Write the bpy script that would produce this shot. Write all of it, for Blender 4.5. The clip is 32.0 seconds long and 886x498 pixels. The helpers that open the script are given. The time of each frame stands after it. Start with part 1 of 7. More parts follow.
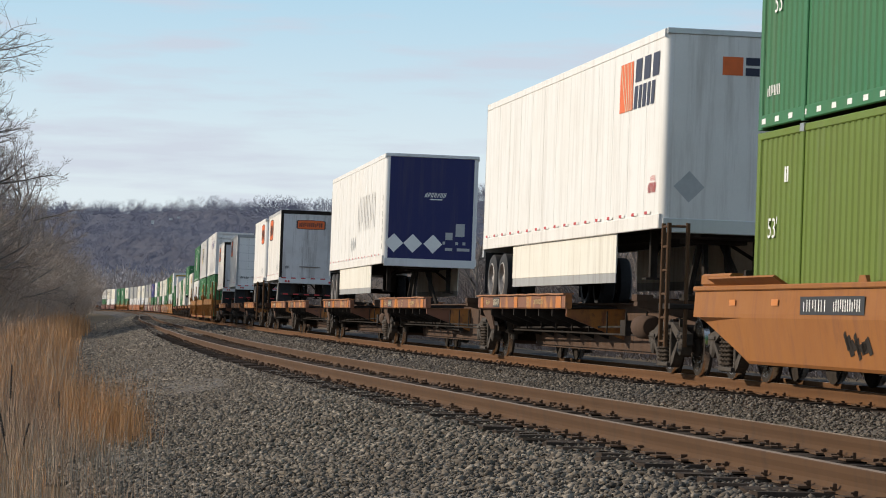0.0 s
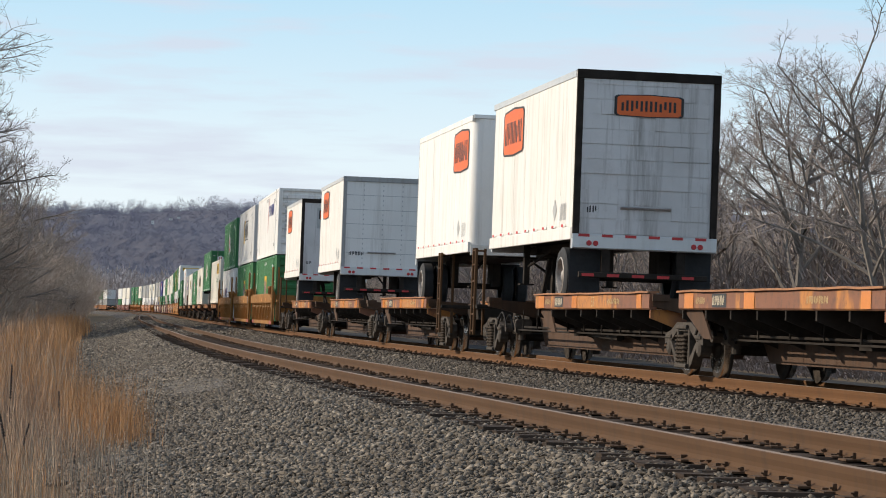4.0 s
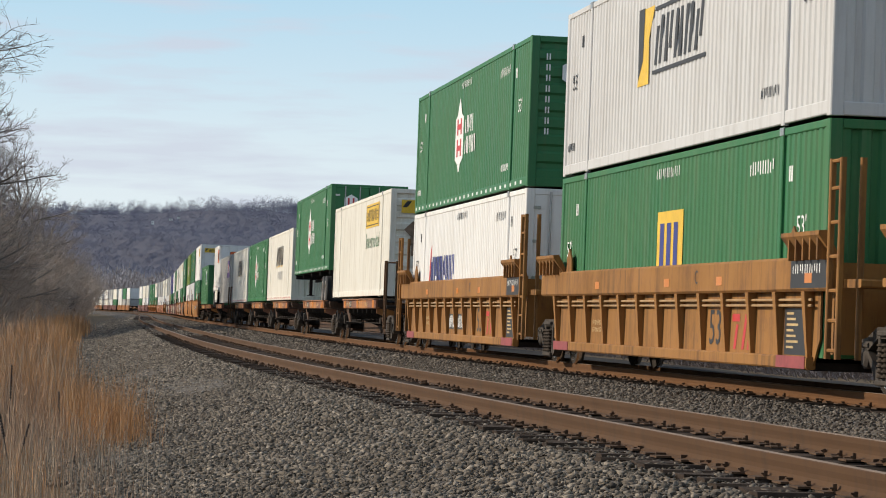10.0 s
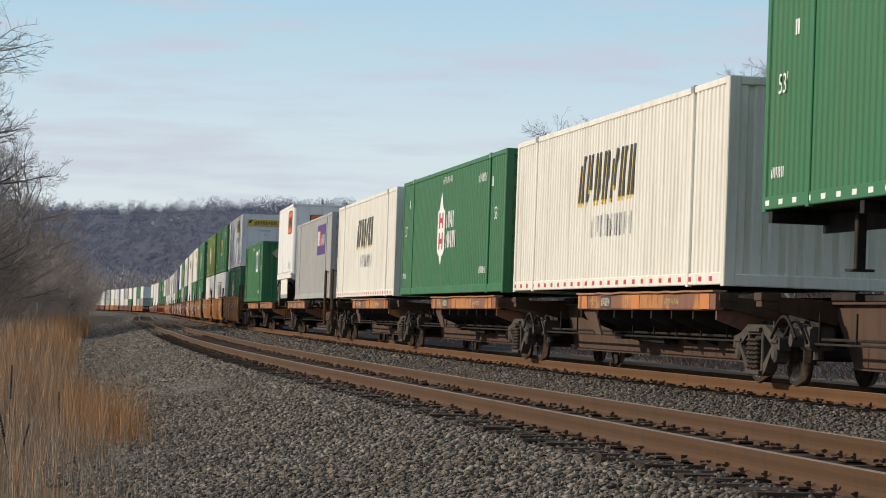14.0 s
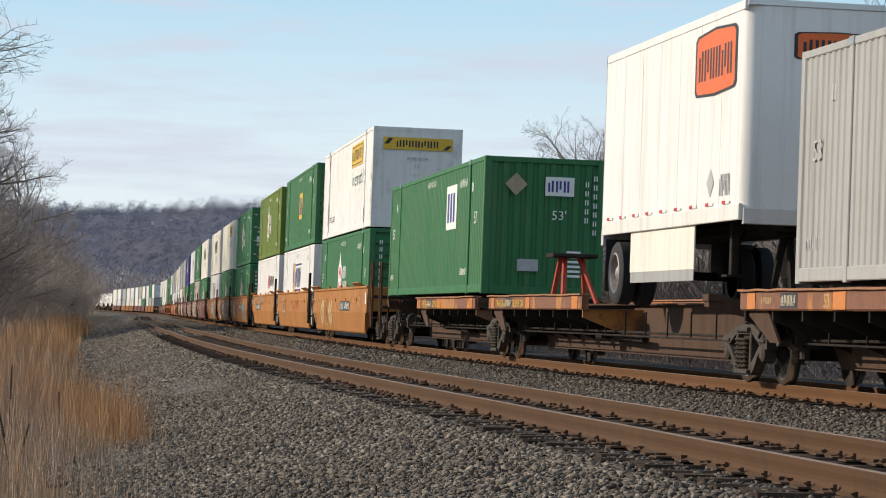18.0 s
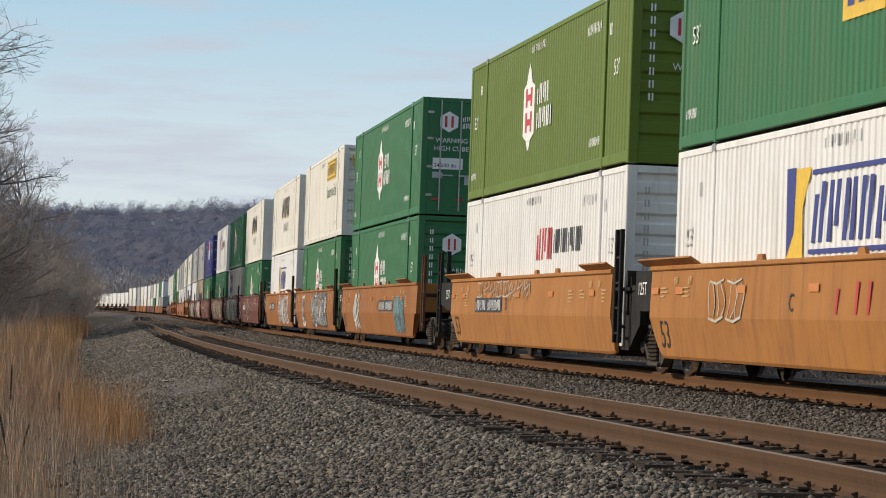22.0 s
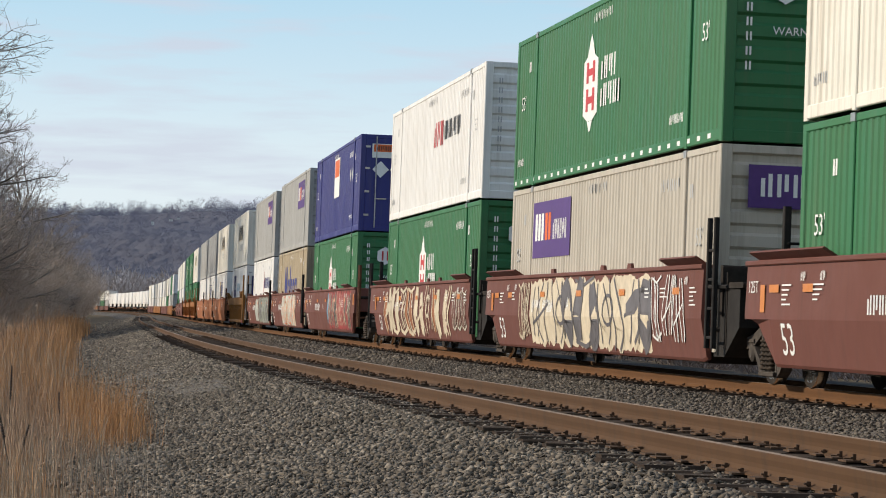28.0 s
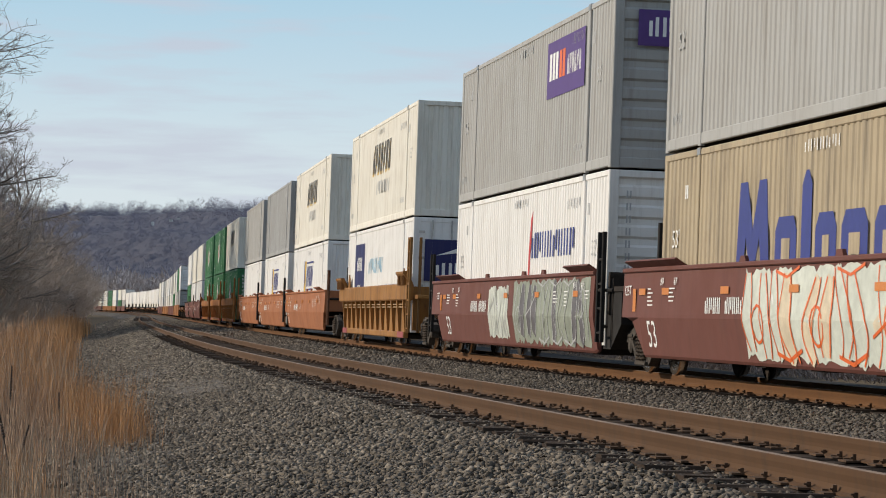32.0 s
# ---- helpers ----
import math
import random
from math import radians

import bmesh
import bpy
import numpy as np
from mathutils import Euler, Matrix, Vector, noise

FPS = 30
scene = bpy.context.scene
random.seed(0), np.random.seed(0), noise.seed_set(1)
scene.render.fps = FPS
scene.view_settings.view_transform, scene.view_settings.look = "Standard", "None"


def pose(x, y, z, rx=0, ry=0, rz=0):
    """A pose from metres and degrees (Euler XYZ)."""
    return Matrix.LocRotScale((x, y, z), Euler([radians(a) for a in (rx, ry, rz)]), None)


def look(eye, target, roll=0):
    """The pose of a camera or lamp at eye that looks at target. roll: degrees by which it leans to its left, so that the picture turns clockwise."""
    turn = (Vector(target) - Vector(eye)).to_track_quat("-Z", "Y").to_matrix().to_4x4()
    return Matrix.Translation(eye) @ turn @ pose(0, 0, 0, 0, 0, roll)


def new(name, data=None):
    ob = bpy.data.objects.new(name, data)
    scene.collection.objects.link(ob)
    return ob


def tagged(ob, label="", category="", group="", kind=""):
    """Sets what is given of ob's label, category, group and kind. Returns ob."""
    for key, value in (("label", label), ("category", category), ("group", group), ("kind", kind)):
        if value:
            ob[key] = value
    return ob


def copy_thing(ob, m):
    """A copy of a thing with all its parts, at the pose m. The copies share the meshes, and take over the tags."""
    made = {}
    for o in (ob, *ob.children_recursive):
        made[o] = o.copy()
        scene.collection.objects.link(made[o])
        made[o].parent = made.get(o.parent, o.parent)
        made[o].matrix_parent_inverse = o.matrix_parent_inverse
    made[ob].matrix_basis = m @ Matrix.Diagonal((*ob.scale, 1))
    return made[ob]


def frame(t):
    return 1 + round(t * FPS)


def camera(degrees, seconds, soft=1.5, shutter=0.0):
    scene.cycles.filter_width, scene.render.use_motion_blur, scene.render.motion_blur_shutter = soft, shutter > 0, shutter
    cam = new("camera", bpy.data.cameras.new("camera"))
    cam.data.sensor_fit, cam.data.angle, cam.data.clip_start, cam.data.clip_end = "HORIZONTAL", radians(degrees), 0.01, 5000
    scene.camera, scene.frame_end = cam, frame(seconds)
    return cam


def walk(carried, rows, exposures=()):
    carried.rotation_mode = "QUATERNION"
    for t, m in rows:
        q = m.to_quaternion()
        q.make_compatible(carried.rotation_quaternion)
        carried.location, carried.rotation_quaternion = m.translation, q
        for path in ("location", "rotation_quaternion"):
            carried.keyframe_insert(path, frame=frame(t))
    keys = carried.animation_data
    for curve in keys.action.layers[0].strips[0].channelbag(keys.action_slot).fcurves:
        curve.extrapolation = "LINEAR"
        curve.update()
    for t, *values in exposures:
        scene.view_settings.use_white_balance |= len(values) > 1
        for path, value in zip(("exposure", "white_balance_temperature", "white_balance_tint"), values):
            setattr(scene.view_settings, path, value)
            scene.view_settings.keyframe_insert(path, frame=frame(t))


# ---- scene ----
# ---------------------------------------------------------------- camera
EYE = Vector((0.0, 0.0, 0.874))
FOV = 18.374
cam = camera(FOV, 32.0, soft=1.0, shutter=0.04)
AIM = Vector((-0.00041, 1.0, 0.02348))
walk(cam, [(0.0, look(EYE, EYE + AIM, 1.012)),
           (32.0, look(EYE, EYE + AIM + Vector((0.0, 0.0, 0.0005)), 1.012))],
     exposures=[(0.0, 0.0), (3.0, 0.1), (6.0, 0.25), (7.0, 0.1), (9.0, 0.08), (10.0, 0.03), (11.0, -0.12), (12.0, -0.08), (13.0, 0.15), (14.0, -0.1), (17.0, 0.15), (18.0, 0.08), (19.0, 0.26), (20.0, 0.05), (22.0, -0.12), (23.0, 0.0), (25.0, -0.1), (28.0, 0.05), (29.0, -0.06), (30.0, 0.15), (31.0, 0.1), (32.0, -0.12)])

# ---------------------------------------------------------------- light
SUN_RISE = 26.0     # degrees
world = bpy.data.worlds.new("sky")
scene.world = world
world.use_nodes = True
wn = world.node_tree
wn.nodes.clear()
w_out = wn.nodes.new("ShaderNodeOutputWorld")
w_bg = wn.nodes.new("ShaderNodeBackground")
w_sky = wn.nodes.new("ShaderNodeTexSky")
w_sky.sky_type = "NISHITA"
w_sky.sun_disc = False
w_sky.sun_elevation = radians(SUN_RISE)
w_sky.sun_rotation = radians(-76.0)
w_sky.air_density, w_sky.dust_density, w_sky.ozone_density = 1.0, 0.6, 3.0
# pale haze low down, blue above it, and thin streaks of cloud
def world_node(kind, **values):
    n = wn.nodes.new(kind)
    for key, v in values.items():
        n.inputs[key.replace("_", " ")].default_value = v
    return n


w_tc = world_node("ShaderNodeTexCoord")
w_sep = world_node("ShaderNodeSeparateXYZ")
w_high = world_node("ShaderNodeMapRange", From_Min=0.0, From_Max=0.5)
w_band = wn.nodes.new("ShaderNodeValToRGB")
w_band.color_ramp.elements.new(0.5)
w_band.color_ramp.elements.new(0.5)
for e, (at, col) in zip(w_band.color_ramp.elements, ((0.05, (0.77, 0.84, 0.89)), (0.12, (0.69, 0.80, 0.87)), (0.23, (0.46, 0.68, 0.83)), (0.9, (0.34, 0.48, 0.66)))):
    e.position, e.color = at, (*col, 1)
w_scale = wn.nodes.new("ShaderNodeMix")
w_scale.data_type, w_scale.blend_type = "RGBA", "MULTIPLY"
w_scale.inputs[0].default_value = 1.0
w_scale.inputs[7].default_value = (8.0, 8.0, 8.0, 1)
w_part = world_node("ShaderNodeMapRange", From_Min=0.2, From_Max=0.75, To_Min=0.88, To_Max=0.4)
w_sky_mix = wn.nodes.new("ShaderNodeMix")
w_sky_mix.data_type = "RGBA"
w_map = world_node("ShaderNodeMapping", Scale=(9.0, 9.0, 75.0), Location=(0.35, 0.2, 0.3))
w_noise = world_node("ShaderNodeTexNoise", Scale=1.6, Detail=5.0, Roughness=0.5)
w_ramp = wn.nodes.new("ShaderNodeValToRGB")
w_ramp.color_ramp.elements[0].position, w_ramp.color_ramp.elements[0].color = 0.46, (0.0, 0.0, 0.0, 1)
w_ramp.color_ramp.elements[1].position, w_ramp.color_ramp.elements[1].color = 0.66, (0.7, 0.7, 0.7, 1)
w_mix = wn.nodes.new("ShaderNodeMix")
w_mix.data_type = "RGBA"
w_mix.inputs[7].default_value = (4.7, 5.0, 5.8, 1)
for a, b in ((w_tc.outputs["Generated"], w_sep.inputs[0]), (w_sep.outputs["Z"], w_high.inputs["Value"]), (w_high.outputs[0], w_band.inputs["Fac"]), (w_band.outputs["Color"], w_scale.inputs[6]),
             (w_sep.outputs["Z"], w_part.inputs["Value"]), (w_part.outputs[0], w_sky_mix.inputs[0]), (w_sky.outputs[0], w_sky_mix.inputs[6]), (w_scale.outputs[2], w_sky_mix.inputs[7]),
             (w_tc.outputs["Generated"], w_map.inputs["Vector"]), (w_map.outputs[0], w_noise.inputs["Vector"]), (w_noise.outputs["Fac"], w_ramp.inputs["Fac"]),
             (w_ramp.outputs["Color"], w_mix.inputs[0]), (w_sky_mix.outputs[2], w_mix.inputs[6]), (w_mix.outputs[2], w_bg.inputs["Color"]), (w_bg.outputs[0], w_out.inputs["Surface"])):
    wn.links.new(a, b)
w_bg.inputs["Strength"].default_value = 0.13
sun = new("sun", bpy.data.lights.new("sun", "SUN"))
sun.data.energy = 4.3
sun.data.angle = radians(0.6)
sun.data.color = (1.0, 0.885, 0.73)
SUN_DIR = Vector((-math.cos(radians(14.0)) * math.cos(radians(SUN_RISE)), math.sin(radians(14.0)) * math.cos(radians(SUN_RISE)), math.sin(radians(SUN_RISE))))
sun.matrix_world = look((0, 0, 60), Vector((0, 0, 60)) - SUN_DIR)
scene.view_settings.exposure = 0.0

# ---------------------------------------------------------------- the line of the railway
STEP = 2.0
HEADS = [(-400, -0.168), (0, -0.16816), (30, -0.1616), (60, -0.14106), (90, -0.12482), (130, -0.12187), (180, -0.1207), (250, -0.11233),
         (350, -0.10744), (450, -0.11348), (600, -0.13505), (800, -0.18203), (1000, -0.23289), (1700, -0.23289)]
DIST = np.arange(-400, 1700.1, STEP)
HEAD = np.interp(DIST, [a for a, b in HEADS], [b for a, b in HEADS])
_m = (HEAD[1:] + HEAD[:-1]) / 2
LX = np.concatenate([[0], np.cumsum(STEP * np.sin(_m))])
LY = np.concatenate([[0], np.cumsum(STEP * np.cos(_m))])
LX += 10.546 - np.interp(0, DIST, LX)
LY += 5.0 - np.interp(0, DIST, LY)
LEAN = 0.0186          # the cant of the railway, radians, to the right
SPEED, GAIN = 18.340, 0.0631
GAP = 5.215            # between the centres of the two tracks
DROP = 0.024           # the empty track lies this much lower


def line(s):
    return float(np.interp(s, DIST, LX)), float(np.interp(s, DIST, LY)), float(np.interp(s, DIST, HEAD))


# the railway dips and then climbs a little: distance, height
GRADE = [(-400, 0), (0, 0), (100, -.0103), (200, -.041), (300, -.093), (400, -.150), (450, -.165), (500, -.155), (600, -.09), (700, 0), (850, .08), (1100, .2), (1700, .4)]


def fall(y):
    return float(np.interp(y, [a for a, b in GRADE], [b for a, b in GRADE]))


def spot(s, across=0.0, z=0.0):
    """A point beside the railway: metres along, to the right of the train's track, and up."""
    x, y, h = line(s)
    return Vector((x + across * math.cos(h), y - across * math.sin(h), z + fall(y)))


def rail_pose(s, z=0.0):
    x, y, h = line(s)
    m = Matrix.Translation((x, y, fall(y))) @ Matrix.Rotation(-h, 4, "Z") @ Matrix.Rotation(LEAN, 4, "Y")
    return m @ Matrix.Translation((0, 0, z))


def along(t):
    return SPEED * (t - 15) + 0.5 * GAIN * (t - 15) ** 2


MOVERS = []            # (thing, place in the train, height)


def on_train(thing, u, z):
    thing.matrix_world = rail_pose(u - along(0), z)
    MOVERS.append((thing, u, z))
    return thing


def motions():
    for thing, u, z in MOVERS:
        walk(thing, [(float(t), rail_pose(u - along(t), z)) for t in range(0, 33)])
    for axle in AXLES:
        turn_axle(axle)

# ---------------------------------------------------------------- materials
MATS = {}


def nodes_of(name, rough=0.6, metal=0.0):
    m = bpy.data.materials.new(name)
    m.use_nodes = True
    nt = m.node_tree
    b = nt.nodes["Principled BSDF"]
    b.inputs["Roughness"].default_value = rough
    b.inputs["Metallic"].default_value = metal
    return m, nt, b


def noise_node(nt, scale, detail=4.0, rough=0.6, stretch=(1, 1, 1), coords="Object"):
    tc = nt.nodes.new("ShaderNodeTexCoord")
    mp = nt.nodes.new("ShaderNodeMapping")
    mp.inputs["Scale"].default_value = stretch
    n = nt.nodes.new("ShaderNodeTexNoise")
    n.inputs["Scale"].default_value, n.inputs["Detail"].default_value, n.inputs["Roughness"].default_value = scale, detail, rough
    nt.links.new(tc.outputs[coords], mp.inputs["Vector"])
    nt.links.new(mp.outputs[0], n.inputs["Vector"])
    return n.outputs["Fac"]


def ramp(nt, fac, stops):
    r = nt.nodes.new("ShaderNodeValToRGB")
    e = r.color_ramp.elements
    while len(e) < len(stops):
        e.new(0.5)
    for k, (p, c) in zip(e, stops):
        k.position, k.color = p, (*c, 1) if len(c) == 3 else c
    nt.links.new(fac, r.inputs["Fac"])
    return r.outputs["Color"]


def mix(nt, fac, a, b, kind="MIX"):
    n = nt.nodes.new("ShaderNodeMix")
    n.data_type, n.blend_type = "RGBA", kind
    for sock, v in ((n.inputs[0], fac), (n.inputs[6], a), (n.inputs[7], b)):
        if isinstance(v, bpy.types.NodeSocket):
            nt.links.new(v, sock)
        elif isinstance(v, (int, float)):
            sock.default_value = v
        else:
            sock.default_value = (*v, 1)
    return n.outputs[2]


def bump(nt, b, height, strength=0.3, dist=0.01):
    n = nt.nodes.new("ShaderNodeBump")
    n.inputs["Strength"].default_value, n.inputs["Distance"].default_value = strength, dist
    nt.links.new(height, n.inputs["Height"])
    nt.links.new(n.outputs[0], b.inputs["Normal"])


def paint(name, colour, rough=0.45, dirt=0.35, dirt_colour=(0.16, 0.13, 0.10), rust=0.0, metal=0.0):
    """Weathered paint: vertical streaks, blotches of road dirt, and rust where it is asked for."""
    if name in MATS:
        return MATS[name]
    m, nt, b = nodes_of(name, rough, metal)
    streak = noise_node(nt, 3.0, 6, 0.72, (1.5, 1.5, 0.09))
    blotch = noise_node(nt, 0.55, 5, 0.6)
    fine = noise_node(nt, 26.0, 3, 0.6)
    info = nt.nodes.new("ShaderNodeObjectInfo")
    c = mix(nt, ramp(nt, info.outputs["Random"], [(0, (0.0,) * 3), (1, (0.10,) * 3)]), colour, tuple(0.75 * v for v in colour))
    c = mix(nt, ramp(nt, blotch, [(0.42, (0, 0, 0)), (0.72, (dirt * 0.45,) * 3)]), c, dirt_colour)
    c = mix(nt, ramp(nt, streak, [(0.49, (0, 0, 0)), (0.68, (dirt,) * 3)]), c, dirt_colour)
    c = mix(nt, ramp(nt, fine, [(0.3, (0, 0, 0)), (0.8, (0.10,) * 3)]), c, tuple(0.6 * v for v in colour))
    if rust:
        spots = noise_node(nt, 2.4, 9, 0.75, (1, 1, 0.6))
        c = mix(nt, ramp(nt, spots, [(0.585 - 0.12 * rust, (0, 0, 0)), (0.64, (0.9 * rust,) * 3)]), c, (0.13, 0.055, 0.025))
    nt.links.new(c, b.inputs["Base Color"])
    b.inputs["Specular IOR Level"].default_value = 0.5 if metal else 0.26
    r = ramp(nt, blotch, [(0.3, (rough - 0.03,) * 3), (0.75, (min(1, rough + 0.28),) * 3)])
    nt.links.new(r, b.inputs["Roughness"])
    bump(nt, b, fine, 0.08, 0.004)
    MATS[name] = m
    return m


def plain(name, colour, rough=0.7, metal=0.0, vary=0.25, scale=9.0, shine=0.5):
    if name in MATS:
        return MATS[name]
    m, nt, b = nodes_of(name, rough, metal)
    b.inputs["Specular IOR Level"].default_value = shine
    n1 = noise_node(nt, scale, 6, 0.65)
    n2 = noise_node(nt, scale * 0.12, 3, 0.6)
    c = mix(nt, ramp(nt, n1, [(0.3, (0, 0, 0)), (0.7, (1, 1, 1))]), tuple(v * (1 - vary) for v in colour), tuple(min(1, v * (1 + vary)) for v in colour))
    c = mix(nt, ramp(nt, n2, [(0.35, (0, 0, 0)), (0.7, (0.55,) * 3)]), c, tuple(v * (1 - 1.3 * vary) for v in colour))
    nt.links.new(c, b.inputs["Base Color"])
    bump(nt, b, n1, 0.25, 0.01)
    MATS[name] = m
    return m


def patchy(name, a, b, c):
    """Paint that has come off in large patches, down to rust and grime."""
    m, nt, bs = nodes_of(name, 0.7)
    big, mid, fine = noise_node(nt, 1.1, 3, 0.5, (1, 1, 0.5)), noise_node(nt, 7, 6, 0.7), noise_node(nt, 2.2, 7, 0.75, (1, 1.6, 0.4))
    k = ramp(nt, big, [(0.44, (0, 0, 0)), (0.50, (0.9,) * 3)])
    col = mix(nt, k, a, b)
    col = mix(nt, ramp(nt, fine, [(0.52, (0, 0, 0)), (0.62, (0.8,) * 3)]), col, b)
    col = mix(nt, ramp(nt, mid, [(0.52, (0, 0, 0)), (0.72, (0.8,) * 3)]), col, c)
    nt.links.new(col, bs.inputs["Base Color"])
    bump(nt, bs, mid, 0.3, 0.01)
    return m


GREEN = paint("green_paint", (0.033, 0.162, 0.062), 0.4, 0.36, (0.10, 0.14, 0.07))
GREEN2 = paint("bright_green_paint", (0.030, 0.154, 0.053), 0.4, 0.42, (0.13, 0.18, 0.09))
OLIVE = paint("olive_paint", (0.125, 0.185, 0.022), 0.45, 0.3, (0.12, 0.12, 0.05))
WHITE = paint("white_paint", (0.80, 0.78, 0.74), 0.42, 0.34, (0.36, 0.31, 0.25))
WHITE_WORN = paint("worn_white_paint", (0.76, 0.73, 0.68), 0.5, 0.4, (0.30, 0.25, 0.20))
ROLLER = paint("stained_roller_door_paint", (0.66, 0.64, 0.62), 0.5, 0.75, (0.24, 0.215, 0.19), rust=0.12)
WHITE_RUST = paint("rusty_white_paint", (0.78, 0.76, 0.72), 0.5, 0.32, (0.36, 0.28, 0.2), rust=0.2)
CREAM = paint("cream_paint", (0.79, 0.75, 0.65), 0.45, 0.36, (0.32, 0.24, 0.15), rust=0.06)
SILVER = paint("silver_paint", (0.40, 0.39, 0.365), 0.42, 0.5, (0.22, 0.20, 0.17))
PALE = paint("off_white_paint", (0.58, 0.57, 0.55), 0.45, 0.35, (0.26, 0.23, 0.2))
GREY = paint("grey_paint", (0.36, 0.36, 0.35), 0.45, 0.5)
TAN = paint("tan_paint", (0.43, 0.345, 0.225), 0.5, 0.7, (0.17, 0.14, 0.105), rust=0.12)
BLUE = paint("blue_paint", (0.035, 0.04, 0.19), 0.35, 0.2)
NAVY = paint("navy_paint", (0.016, 0.02, 0.10), 0.35, 0.15)
YELLOW_CAR = paint("yellow_car_paint", (0.315, 0.145, 0.037), 0.65, 0.85, (0.09, 0.047, 0.022), rust=0.55)
ORANGE_CAR = paint("orange_car_paint", (0.30, 0.115, 0.026), 0.6, 0.45, (0.16, 0.065, 0.04), rust=0.3)
CLEAN_CAR = paint("orange_car_paint_clean", (0.39, 0.16, 0.036), 0.6, 0.65, (0.19, 0.08, 0.035), rust=0.14)
BROWN_CAR = paint("brown_car_paint", (0.145, 0.05, 0.036), 0.55, 0.4, (0.075, 0.035, 0.027), rust=0.2)
RUST_CAR = paint("faded_rust_car_paint", (0.34, 0.125, 0.05), 0.6, 0.45, (0.12, 0.06, 0.04), rust=0.35)
SPINE_BROWN = paint("spine_brown_paint", (0.085, 0.047, 0.028), 0.85, 0.7, (0.036, 0.025, 0.019), rust=0.25)
SILL = patchy("sill_orange_paint", (0.44, 0.17, 0.035), (0.17, 0.065, 0.035), (0.06, 0.04, 0.03))
DARK = plain("dark_steel", (0.034, 0.027, 0.022), 0.9, 0.0, 0.5, 3, 0.15)
BLACK = plain("black_paint", (0.024, 0.021, 0.019), 0.85, 0.0, 0.5, 3, 0.2)
GREASE = plain("brown_brake_dust", (0.038, 0.029, 0.022), 0.9, 0.0, 0.5, 7, 0.2)
SPRING = plain("rusty_spring", (0.075, 0.054, 0.038), 0.8, 0.0, 0.4, 20, 0.2)
TREAD = plain("bright_wheel_tread", (0.55, 0.53, 0.50), 0.22, 1.0, 0.1, 20)
STEEL = plain("bare_steel", (0.42, 0.41, 0.39), 0.35, 0.8, 0.2, 8)
ALU = paint("aluminium", (0.62, 0.62, 0.61), 0.34, 0.2, (0.3, 0.28, 0.25), metal=0.55)
RIM = plain("dull_grey_rim", (0.30, 0.265, 0.235), 0.5, 0.3, 0.45, 9)
RUBBER = plain("tyre_rubber", (0.020, 0.020, 0.021), 0.85, 0.0, 0.3, 14)
D_WHITE = plain("white_lettering", (0.78, 0.77, 0.73), 0.55, 0, 0.08, 5)
D_BLACK = plain("black_lettering", (0.02, 0.02, 0.022), 0.55, 0, 0.2, 5)
D_RED = plain("red_lettering", (0.50, 0.03, 0.03), 0.5, 0, 0.15, 5)
D_ORANGE = plain("orange_lettering", (0.72, 0.13, 0.02), 0.5, 0, 0.12, 5)
D_YELLOW = plain("yellow_lettering", (0.72, 0.45, 0.03), 0.5, 0, 0.15, 5)
D_BLUE = plain("blue_lettering", (0.025, 0.035, 0.20), 0.5, 0, 0.15, 5)
D_INK = plain("ink_blue_lettering", (0.016, 0.018, 0.045), 0.5, 0, 0.15, 5)
D_PURPLE = plain("purple_lettering", (0.075, 0.025, 0.17), 0.5, 0, 0.12, 5)
D_GREY = plain("grey_lettering", (0.42, 0.42, 0.41), 0.6, 0, 0.12, 5)
D_SKY = plain("light_blue_lettering", (0.15, 0.42, 0.60), 0.5, 0, 0.15, 5)
D_TEAL = plain("teal_spray_paint", (0.16, 0.35, 0.36), 0.6, 0, 0.25, 5)
D_PALE = plain("pale_spray_paint", (0.55, 0.50, 0.40), 0.6, 0, 0.3, 4)
D_CRIMSON = plain("crimson_spray_paint", (0.32, 0.035, 0.03), 0.6, 0, 0.3, 4)
D_DUSK = plain("dull_grey_spray_paint", (0.11, 0.10, 0.105), 0.6, 0, 0.3, 4)
D_CREAM = plain("cream_spray_paint", (0.62, 0.52, 0.37), 0.6, 0, 0.2, 4)
D_MINT = plain("pale_mint_spray_paint", (0.56, 0.58, 0.50), 0.6, 0, 0.2, 4)
D_MOSS = plain("moss_grey_spray_paint", (0.25, 0.27, 0.21), 0.6, 0, 0.25, 4)
D_DUST = plain("brown_rust_stain", (0.20, 0.135, 0.09), 0.8, 0, 0.6, 6)
D_SAND = plain("worn_yellow_lettering", (0.52, 0.36, 0.16), 0.6, 0, 0.25, 6)
AMBER = plain("reflector_amber", (0.62, 0.20, 0.025), 0.3, 0, 0.1, 9)

# ---------------------------------------------------------------- mesh helpers


